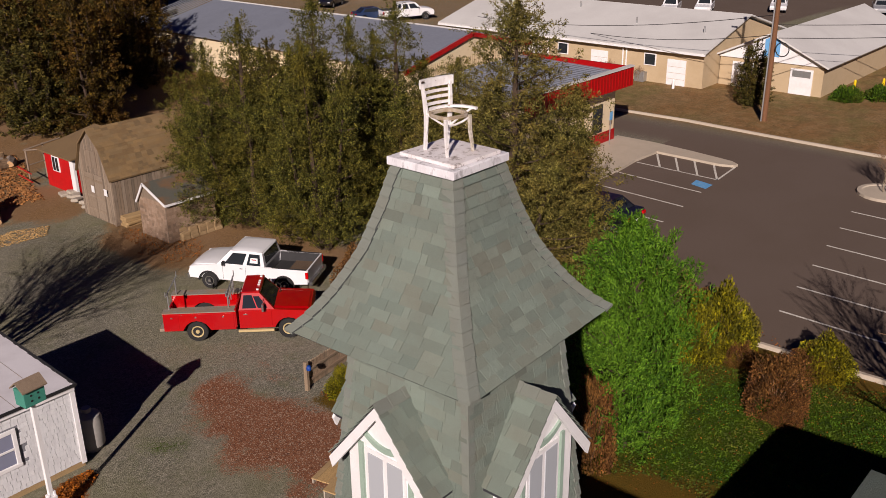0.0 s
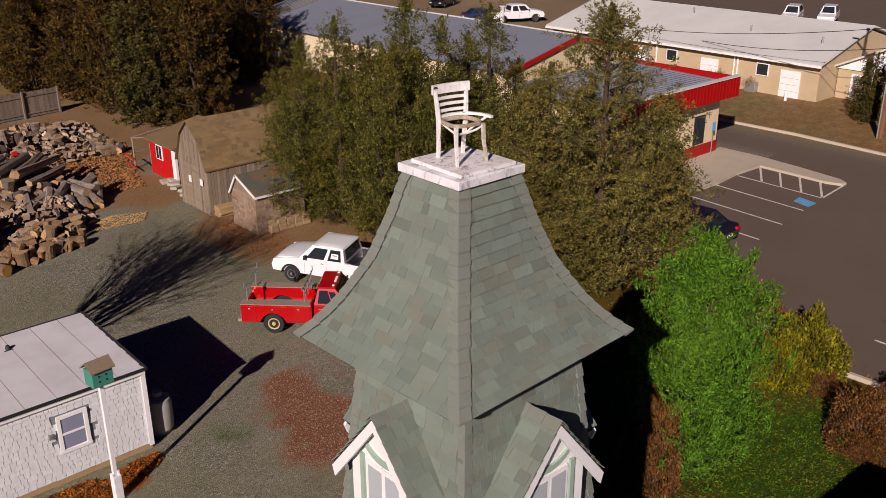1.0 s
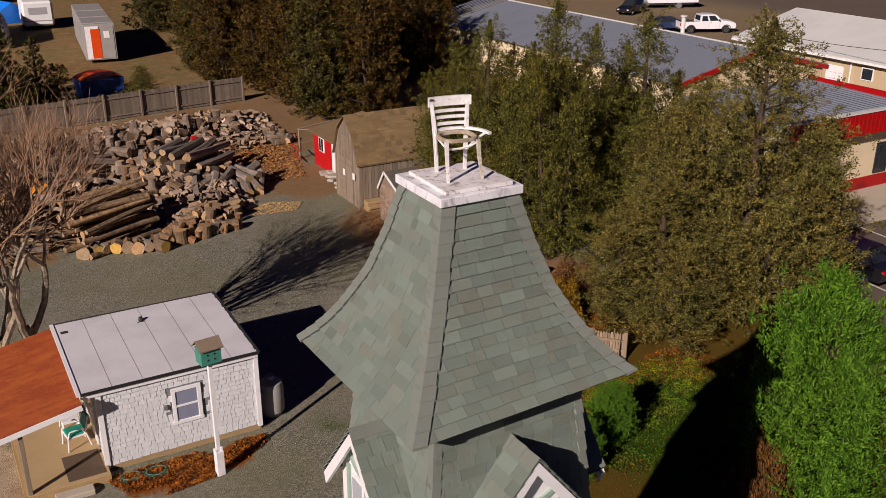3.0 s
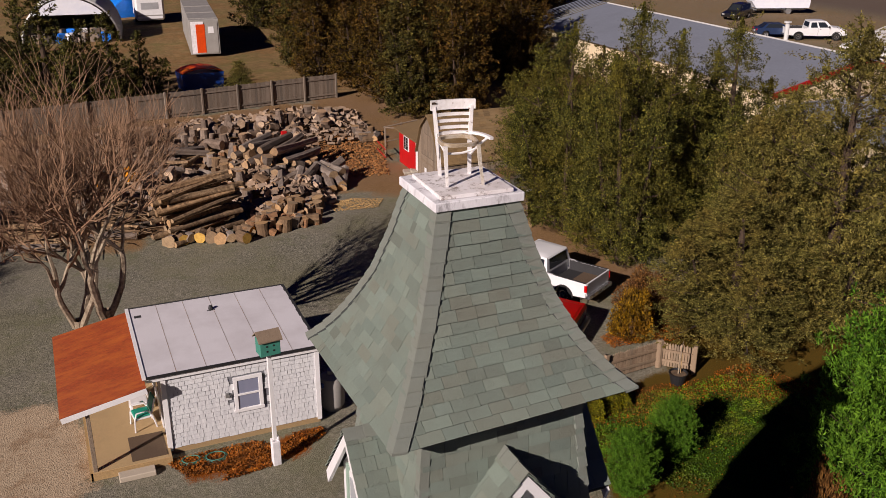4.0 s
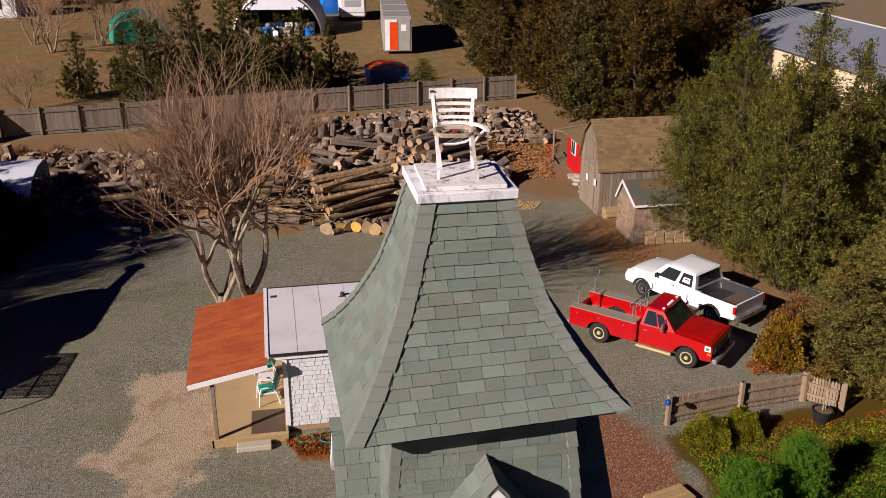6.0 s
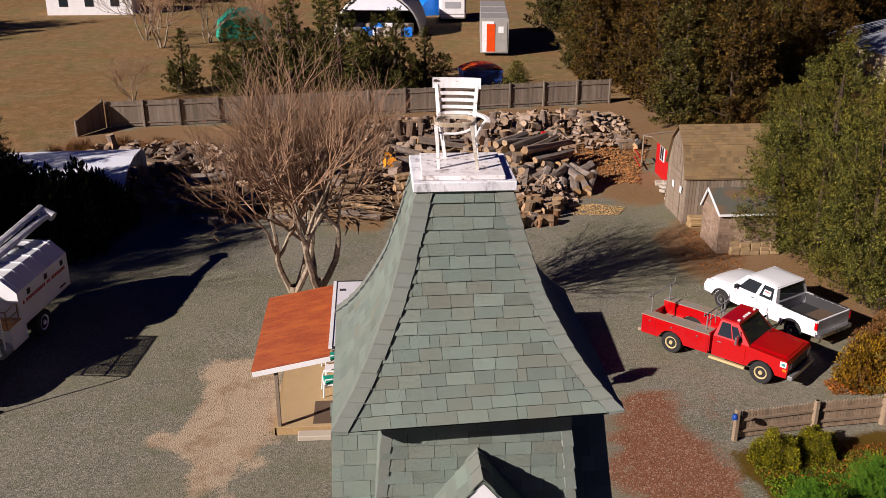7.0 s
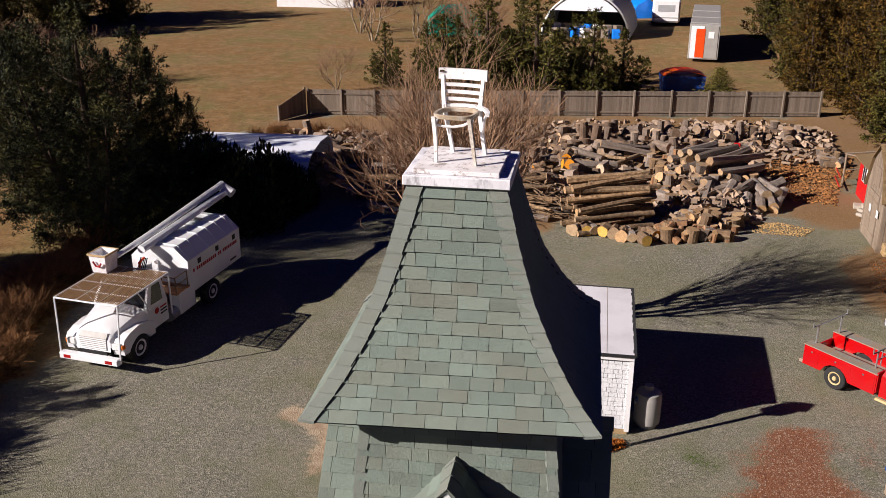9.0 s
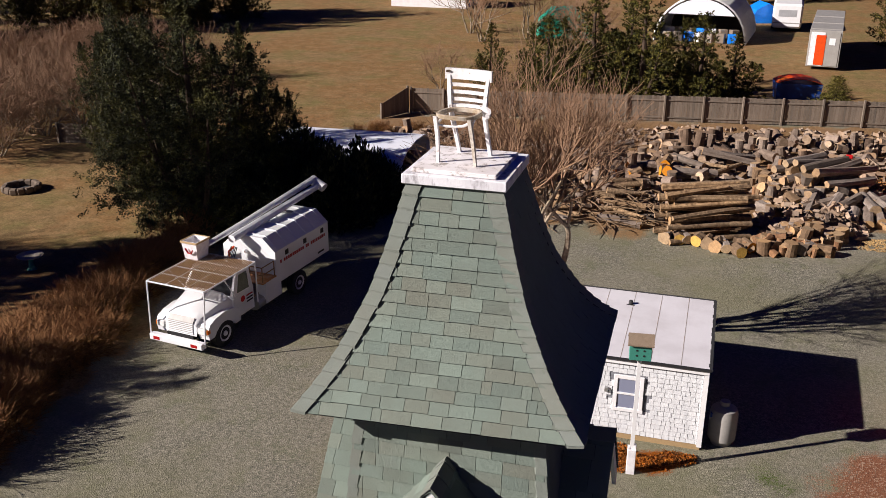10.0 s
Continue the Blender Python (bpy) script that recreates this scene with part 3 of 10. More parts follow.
zones = {
    "lawn": np.maximum(zone(LAWN_WEST, 0.8), np.maximum(zone(LAWN_NORTH, 1.0), zone([(45.7, 2), (46.1, 17), (46.3, 28), (54, 36), (80, 50), (80, 2)], 0.8, 0.3))),
    "dirt": np.maximum.reduce([zone(LOG_YARD, 2.2, 1.6), zone(SHED_YARD, 1.6, 1.4), 0.55 * zone(ROAD_FAR, 1.0, 1.0), zone(WOODS, 1.5), zone(SHED_DIRT, 1.5)]),
    "garden": zone(GARDEN, 0.5, 0.4),
    "green": np.maximum(zone(GARDEN_GREEN, 1.6), 0.52 * zone(MOSS, 0.9)),
    "asphalt": np.maximum(zone(ASPHALT, 0.15, 0.05), zone(ROAD_FAR, 1.0, 1.0) * (GX > 84)),
    "mulch": np.maximum(zone(MULCH, 1.2, 1.3), zone(TREE_RING, 0.6, 0.3)),
    "sand": zone(SAND, 0.5, 0.8),
    "leaves": zone(LEAVES, 0.5, 0.5),
}
GZ = 0.014 * wobble(GX, GY, 3.0, 7) + 0.006 * wobble(GX, GY, 0.8, 8)
GZ *= (1 - zones["asphalt"]) * (np.hypot(GX, GY) < 120)
ny, nx = GX.shape
ground_me = bpy.data.meshes.new("ground")
ground_me.from_pydata(np.stack([GX, GY, GZ], -1).reshape(-1, 3).tolist(), [],
                      [(j * nx + i, j * nx + i + 1, (j + 1) * nx + i + 1, (j + 1) * nx + i) for j in range(ny - 1) for i in range(nx - 1)])
for key, arr in zones.items():
    ground_me.attributes.new(key, "FLOAT", "POINT").data.foreach_set("value", arr.reshape(-1).astype(np.float32))


def ground_material():
    m = bpy.data.materials.new("yard_ground")
    m.use_nodes = True
    nt = m.node_tree
    p = nt.nodes["Principled BSDF"]
    co = coords(nt, "Object")

    def tones(fac, stops):
        return ramp(nt, fac, [(q, rich(c)) for q, c in stops])

    def attr(key):
        a = nt.nodes.new("ShaderNodeAttribute")
        a.attribute_name = key
        return a.outputs["Fac"]

    stones = nt.nodes.new("ShaderNodeTexVoronoi")
    stones.inputs["Scale"].default_value = 30.0
    nt.links.new(co, stones.inputs["Vector"])
    fine = noise_out(nt, 30, 6, 0.75, co)
    mid = noise_out(nt, 2.2, 5, 0.65, co)
    broad = noise_out(nt, 0.28, 4, 0.6, co)
    pebble = nt.nodes.new("ShaderNodeSeparateColor")
    nt.links.new(stones.outputs["Color"], pebble.inputs[0])
    gravel = tones(pebble.outputs[0], [(0.0, (0.077, 0.074, 0.060)), (0.6, (0.226, 0.216, 0.176)), (1.0, (0.47, 0.44, 0.36))])
    gravel = blend(nt, ramp(nt, fine, [(0.35, (0, 0, 0)), (0.7, (0.8, 0.8, 0.8))]), gravel, (0.134, 0.130, 0.104))
    gravel = blend(nt, ramp(nt, broad, [(0.40, (0, 0, 0)), (0.66, (0.75, 0.75, 0.75))]), gravel, (0.245, 0.225, 0.165))
    gravel = blend(nt, ramp(nt, mid, [(0.55, (0, 0, 0)), (0.75, (0.5, 0.5, 0.5))]), gravel, (0.085, 0.095, 0.055))
    grit = noise_out(nt, 7.5, 6, 0.85, co)
    gravel = blend(nt, ramp(nt, grit, [(0.50, (0, 0, 0)), (0.66, (0.75, 0.75, 0.75))]), gravel, rich((0.34, 0.315, 0.265)))
    gravel = blend(nt, ramp(nt, grit, [(0.34, (0.8, 0.8, 0.8)), (0.48, (0, 0, 0))]), gravel, rich((0.10, 0.098, 0.078)))
    lawn = ramp(nt, fine, [(0.25, (0.135, 0.082, 0.034)), (0.5, (0.255, 0.165, 0.074)), (0.75, (0.37, 0.26, 0.13))])
    lawn = blend(nt, ramp(nt, broad, [(0.44, (0, 0, 0)), (0.58, (0.75, 0.75, 0.75))]), lawn, (0.175, 0.160, 0.050))
    patch = noise_out(nt, 0.9, 6, 0.75, co)
    veil = noise_out(nt, 0.11, 5, 0.7, co)
    gravel = blend(nt, ramp(nt, veil, [(0.44, (0, 0, 0)), (0.58, (0.5, 0.5, 0.5))]), gravel, rich((0.185, 0.178, 0.115)))
    gravel = blend(nt, ramp(nt, patch, [(0.52, (0, 0, 0)), (0.66, (0.5, 0.5, 0.5))]), gravel, rich((0.135, 0.142, 0.085)))
    lawn = blend(nt, ramp(nt, veil, [(0.45, (0, 0, 0)), (0.56, (0.8, 0.8, 0.8))]), lawn, (0.27, 0.135, 0.052))
    lawn = blend(nt, ramp(nt, mid, [(0.44, (0, 0, 0)), (0.64, (0.8, 0.8, 0.8))]), lawn, (0.15, 0.10, 0.042))
    lawn = blend(nt, ramp(nt, patch, [(0.48, (0, 0, 0)), (0.62, (0.7, 0.7, 0.7))]), lawn, (0.34, 0.215, 0.10))
    lawn = blend(nt, ramp(nt, grit, [(0.36, (0.8, 0.8, 0.8)), (0.50, (0, 0, 0))]), lawn, (0.085, 0.062, 0.024))
    lawn = blend(nt, ramp(nt, grit, [(0.54, (0, 0, 0)), (0.68, (0.7, 0.7, 0.7))]), lawn, (0.42, 0.29, 0.14))
    dirt = tones(fine, [(0.25, (0.10, 0.064, 0.036)), (0.5, (0.23, 0.150, 0.086)), (0.78, (0.38, 0.265, 0.165))])
    dirt = blend(nt, ramp(nt, grit, [(0.36, (0.8, 0.8, 0.8)), (0.50, (0, 0, 0))]), dirt, (0.11, 0.066, 0.036))
    dirt = blend(nt, ramp(nt, grit, [(0.54, (0, 0, 0)), (0.66, (0.7, 0.7, 0.7))]), dirt, (0.38, 0.29, 0.19))
    dirt = blend(nt, ramp(nt, broad, [(0.40, (0, 0, 0)), (0.62, (0.7, 0.7, 0.7))]), dirt, (0.25, 0.155, 0.085))
    garden = tones(fine, [(0.25, (0.038, 0.034, 0.011)), (0.5, (0.095, 0.066, 0.022)), (0.75, (0.19, 0.095, 0.036))])
    green = tones(fine, [(0.25, (0.018, 0.036, 0.006)), (0.55, (0.050, 0.082, 0.013)), (0.9, (0.14, 0.10, 0.028))])
    asphalt = ramp(nt, fine, [(0.3, (0.112, 0.084, 0.066)), (0.7, (0.165, 0.126, 0.102))])
    asphalt = blend(nt, ramp(nt, broad, [(0.4, (0, 0, 0)), (0.65, (0.6, 0.6, 0.6))]), asphalt, (0.125, 0.093, 0.072))
    mulch = tones(fine, [(0.25, (0.095, 0.048, 0.032)), (0.5, (0.20, 0.100, 0.066)), (0.8, (0.34, 0.205, 0.14))])
    mulch = blend(nt, ramp(nt, pebble.outputs[1], [(0.80, (0, 0, 0)), (0.86, (0.8, 0.8, 0.8))]), mulch, (0.42, 0.30, 0.21))
    mulch = blend(nt, ramp(nt, grit, [(0.36, (0.8, 0.8, 0.8)), (0.48, (0, 0, 0))]), mulch, (0.085, 0.032, 0.022))
    sand = ramp(nt, fine, [(0.15, (0.33, 0.245, 0.155)), (0.55, (0.46, 0.36, 0.245)), (0.9, (0.58, 0.47, 0.34))])
    sand = blend(nt, ramp(nt, patch, [(0.50, (0, 0, 0)), (0.60, (0.75, 0.75, 0.75))]), sand, (0.30, 0.205, 0.125))
    sand = blend(nt, ramp(nt, grit, [(0.36, (0.7, 0.7, 0.7)), (0.46, (0, 0, 0))]), sand, (0.27, 0.19, 0.12))
    leaves = tones(fine, [(0.25, (0.075, 0.026, 0.010)), (0.55, (0.22, 0.075, 0.024)), (0.85, (0.36, 0.17, 0.07))])
    col = gravel
    tooth = calc(nt, "ADD", calc(nt, "MULTIPLY", calc(nt, "SUBTRACT", grit, 0.5), 2.2), calc(nt, "MULTIPLY", calc(nt, "SUBTRACT", fine, 0.5), 1.0))
    for key, c in (("dirt", dirt), ("lawn", lawn), ("sand", sand), ("mulch", mulch), ("garden", garden), ("green", green), ("leaves", leaves), ("asphalt", asphalt)):
        k = attr(key)
        edge = calc(nt, "MULTIPLY", tooth, calc(nt, "MULTIPLY", calc(nt, "MULTIPLY", k, calc(nt, "SUBTRACT", 1.0, k)), 4.0))
        w = nt.nodes.new("ShaderNodeClamp")
        nt.links.new(calc(nt, "MULTIPLY_ADD", calc(nt, "SUBTRACT", calc(nt, "ADD", k, edge), 0.5), 2.6, 0.5), w.inputs[0])
        col = blend(nt, w.outputs[0], col, c)
    nt.links.new(col, p.inputs["Base Color"])
    p.inputs["Roughness"].default_value = 0.95
    p.inputs["Specular IOR Level"].default_value = 0.15
    b = nt.nodes.new("ShaderNodeBump")
    b.inputs["Distance"].default_value = 0.014
    nt.links.new(calc(nt, "SUBTRACT", 1.0, calc(nt, "MULTIPLY", attr("asphalt"), 0.75)), b.inputs["Strength"])
    nt.links.new(calc(nt, "ADD", fine, calc(nt, "MULTIPLY", stones.outputs["Distance"], 0.8)), b.inputs["Height"])
    nt.links.new(b.outputs[0], p.inputs["Normal"])
    return m


ground_me.materials.append(ground_material())
tagged(new("ground", ground_me), "grey gravel yard with brown lawn, bare dirt, mulch and asphalt parking", "ground", kind="structure")

# ---- the tower: bell-cast roof, capped by a white platform ----
ROOF = [(0.44, 12.17), (0.48, 12.05), (0.60, 11.60), (0.765, 11.10), (0.985, 10.67), (1.20, 10.34), (1.44, 10.08)]
TX, TY = 0.10, -0.04          # the lower storey's centre


def roof_at(s):
    """(half width, height) at the distance s down the slope from the top."""
    for (h0, z0), (h1, z1) in zip(ROOF, ROOF[1:]):
        d = math.hypot(h1 - h0, z1 - z0)
        if s <= d:
            return lerp(h0, h1, s / d), lerp(z0, z1, s / d)
        s -= d
    return ROOF[-1]


TOWER = pose(-0.30, -0.50, 1.33) @ Matrix.Scale(0.885, 4)
ROOF_LENGTH = sum(math.hypot(b[0] - a[0], b[1] - a[1]) for a, b in zip(ROOF, ROOF[1:]))
tower = thing("tower", "shingled tower with a bell-cast hipped roof and white gabled dormers", "tower", TOWER)
QUARTER = {"south": 0, "east": 90, "north": 180, "west": 270}


# how far the eave's corners stand from a true square: x, y, z at south-west, south-east, north-west, north-east
SKEW = ((0.10, 0.02, -0.04), (0.02, 0.0, 0.09), (0.05, 0.06, -0.08), (-0.02, -0.10, 0.13))


def settle(p):
    """The old roof has sagged: its eave is not quite square or level."""
    h = max(abs(p[0]), abs(p[1]), 1e-6)
    f = max(0.0, min(1.1, (h - 0.48) / 0.96)) ** 1.5
    u, w = (p[0] / h + 1) / 2, (p[1] / h + 1) / 2
    k = ((1 - u) * (1 - w), u * (1 - w), (1 - u) * w, u * w)
    return Vector(p) + Vector([f * sum(a * c[i] for a, c in zip(k, SKEW)) for i in range(3)])


def slab_piece(a, b, c, d, lift0, lift1, thick=0.010):
    """A shingle from its lower edge a-b and upper edge c-d, lifted off the deck by lift0 below and lift1 above."""
    a, b, c, d = (Vector(p) for p in (a, b, c, d))
    n = (b - a).cross(d - a).normalized()
    top = [a + n * lift0, b + n * lift0, c + n * lift1, d + n * lift1]
    vs = top + [p - n * thick for p in top]
    return vs, [(0, 1, 2, 3), (7, 6, 5, 4), (0, 4, 5, 1), (1, 5, 6, 2), (2, 6, 7, 3), (3, 7, 4, 0)]


def tab(vs, fs, m, parent, rest=None, shape=None):
    """One shingle with dark cut edges, as a piece of its own or added to a joined rest."""
    vs = [shape(m @ p) if shape else m @ p for p in vs]
    if rest is not None:
        rest.add(vs, fs)
        return
    me = bpy.data.meshes.new("shingle")
    me.from_pydata(vs, [], fs)
    me.materials.append(M["shingle"])
    me.materials.append(M["shingle_edge"])
    me.polygons.foreach_set("material_index", [0, 1, 1, 0, 0, 0])
    part("shingle", me, None, parent)


def roof_face(turn, rng, parent, rest=None):
    """Courses of tabs on one face."""
    m = pose(0, 0, 0, 0, 0, turn)
    courses = 18
    step = ROOF_LENGTH / courses
    for i in range(courses):
        s0, s1 = (i + 1) * step, max(0.0, i * step - 0.05)
        (hb, zb), (ht, zt) = roof_at(s0), roof_at(s1)
        x = -hb - rng.random() * 0.2
        while x < hb:
            w = rng.choice((0.10, 0.20, 0.23, 0.25, 0.26, 0.29, 0.31))
            x0, x1 = max(x, -hb), min(x + w - 0.005, hb)
            x += w
            if x1 - x0 < 0.02:
                continue
            k = ht / hb
            t0, t1 = max(x0, -ht), min(x1, ht)
            if t1 < t0:
                t0 = t1 = max(-ht, min(ht, (x0 + x1) / 2))
            jog = rng.uniform(-0.005, 0.003)
            vs, fs = slab_piece((x0, -hb, zb + jog), (x1, -hb, zb + jog), (t1, -ht, zt), (t0, -ht, zt), 0.036 + rng.random() * 0.006, 0.012, 0.014)
            tab(vs, fs, m, parent, rest, settle)


deck = Shape()
ring = [[(h, -h, z), (h, h, z), (-h, h, z), (-h, -h, z)] for h, z in ROOF]
deck.add([settle(p) for r in ring for p in r], [(i * 4 + k, i * 4 + (k + 1) % 4, i * 4 + 4 + (k + 1) % 4, i * 4 + 4 + k) for i in range(len(ROOF) - 1) for k in range(4)] + [(0, 1, 2, 3)])
e = ROOF[-1][0]
deck.add([settle(p) for p in ((e, -e, 10.08), (e, e, 10.08), (-e, e, 10.08), (-e, -e, 10.08))], [(0, 1, 2, 3)])
upper_roof = part("upper_roof", deck, M["felt"], tower, "grey-green asphalt shingle roof")
flat = Shape().box(-e + 0.05, e - 0.05, -e + 0.05, e - 0.05, 10.045, 10.075)
flat.v = [settle(p) for p in flat.v]
part("soffit", flat, M["felt"], tower, "dark soffit under the eave")
rng = random.Random(5)
for name, turn in QUARTER.items():
    if name in ("south", "west"):
        roof_face(turn, rng, upper_roof)
    else:
        rest = Shape()
        roof_face(turn, rng, upper_roof, rest)
        tagged(part("shingle_course", rest, M["shingle"], upper_roof), kind="stuff")

# hip caps, each lapped over the one below
for name, turn in QUARTER.items():
    m = pose(0, 0, 0, 0, 0, turn)
    n_caps = 17
    for i in range(n_caps):
        s0, s1 = ROOF_LENGTH * (i + 1) / n_caps, max(0.0, ROOF_LENGTH * i / n_caps - 0.05)
        (hb, zb), (ht, zt) = roof_at(s0), roof_at(s1)
        wb = 0.135 + rng.uniform(-0.010, 0.010)
        lift = 0.045 + rng.random() * 0.003
        d = lift * 0.6
        # the hip runs along (-h, -h): one wing on the south face, one on the west
        vs = []
        for h, z, q, l in ((hb, zb, wb, d), (ht, zt, wb, d * 0.72)):
            vs += [(-h + q, -h - l * 1.5, z + l * 1.3), (-h - l, -h - l, z + l * 1.6), (-h - l, -h + q, z + l * 0.9)]
        vs = [settle(m @ Vector(p)) for p in vs]
        low = [p - Vector((0, 0, 0.030)) for p in vs]
        cap_me = Shape().add(vs + low, [(0, 3, 4, 1), (1, 4, 5, 2), (6, 7, 10, 9), (7, 8, 11, 10), (0, 1, 7, 6), (1, 2, 8, 7), (3, 9, 10, 4), (4, 10, 11, 5), (0, 6, 9, 3), (2, 5, 11, 8)]).mesh("hip_cap", M["shingle_hip"])
        cap_me.materials.append(M["shingle_edge"])
        cap_me.polygons.foreach_set("material_index", [0, 0, 1, 1, 0, 0, 1, 1, 1, 1])
        part("hip_cap", cap_me, None, upper_roof)

# white platform on the roof
cap = thing("roof_cap", "weathered white painted square platform on the tower roof", "platform", TOWER @ pose(0, 0, 12.17))
part("cap_slab", Shape().cbox(-0.515, 0.515, -0.515, 0.515, 0.0, 0.10, 0.008), M["white_slab"], cap)
part("top_board", Shape().cbox(-0.415, 0.415, -0.43, 0.43, 0.104, 0.148, 0.006), M["white_board"], cap, "scuffed white board", at=pose(0.0, -0.035, 0, 0, 0, -1.5))

# lower storey: steep shingled walls under the eaves
LOW_HALF, LOW_TOP, LOW_FOOT = 0.93, 10.04, 7.0
low = Shape()
for turn in QUARTER.values():
    m = pose(TX, TY, 0, 0, 0, turn)
    low.add([m @ Vector(p) for p in ((-LOW_HALF, -LOW_HALF, LOW_TOP), (LOW_HALF, -LOW_HALF, LOW_TOP), (LOW_HALF + 0.28, -LOW_HALF - 0.28, LOW_FOOT), (-LOW_HALF - 0.28, -LOW_HALF - 0.28, LOW_FOOT))], [(0, 3, 2, 1)])
low.add([(TX + sx * (LOW_HALF + 0.28), TY + sy * (LOW_HALF + 0.28), LOW_FOOT) for sx, sy in ((1, 1), (-1, 1), (-1, -1), (1, -1))], [(0, 1, 2, 3)])
lower_wall = part("lower_wall", low, M["felt"], tower, "steep shingle-clad wall")
for name, turn in QUARTER.items():
    m = pose(TX, TY, 0, 0, 0, turn)
    rest = Shape()
    for i in range(21):
        z0, z1 = LOW_TOP - (i + 1) * 0.143, LOW_TOP - i * 0.143 + 0.03
        h0, h1 = (LOW_HALF + 0.28 * (LOW_TOP - z) / (LOW_TOP - LOW_FOOT) for z in (z0, z1))
        x = -h0 - rng.random() * 0.25
        while x < h0:
            w = rng.choice((0.17, 0.24, 0.27, 0.30, 0.33))
            x0, x1 = max(x, -h0), min(x + w - 0.005, h0)
            x += w
            if x1 - x0 < 0.02:
                continue
            vs, fs = slab_piece((x0, -h0, z0), (x1, -h0, z0), (min(x1, h1), -h1, min(z1, LOW_TOP)), (max(x0, -h1), -h1, min(z1, LOW_TOP)), 0.030, 0.010, 0.014)
            tab(vs, fs, m, lower_wall, None if name in ("south", "west") and z0 > 8.5 else rest)
    tagged(part("shingle_course", rest, M["shingle"], lower_wall), kind="stuff")
    for i in range(12):
        z0, z1 = LOW_TOP - (i + 1) * 0.25, LOW_TOP - i * 0.25 + 0.02
        h0, h1 = (LOW_HALF + 0.28 * (LOW_TOP - z) / (LOW_TOP - LOW_FOOT) for z in (z0, z1))
        vs = []
        for h, z in ((h0 + 0.035, z0), (h1 + 0.02, min(z1, LOW_TOP))):
            vs += [(-h + 0.11, -h, z), (-h, -h, z), (-h, -h + 0.11, z)]
        back = [(p[0] + 0.02, p[1] + 0.02, p[2]) for p in vs]
        part("hip_cap", Shape().add([m @ Vector(p) for p in vs + back], [(0, 3, 4, 1), (1, 4, 5, 2), (6, 7, 10, 9), (7, 8, 11, 10), (0, 1, 7, 6), (1, 2, 8, 7), (0, 6, 9, 3), (2, 5, 11, 8)]), M["shingle_hip"], lower_wall)
# shaft below
part("shaft", Shape().box(TX - 1.15, TX + 1.15, TY - 1.15, TY + 1.15, -1.5, LOW_FOOT), M["cedar_white"], tower, "white shingled tower shaft")


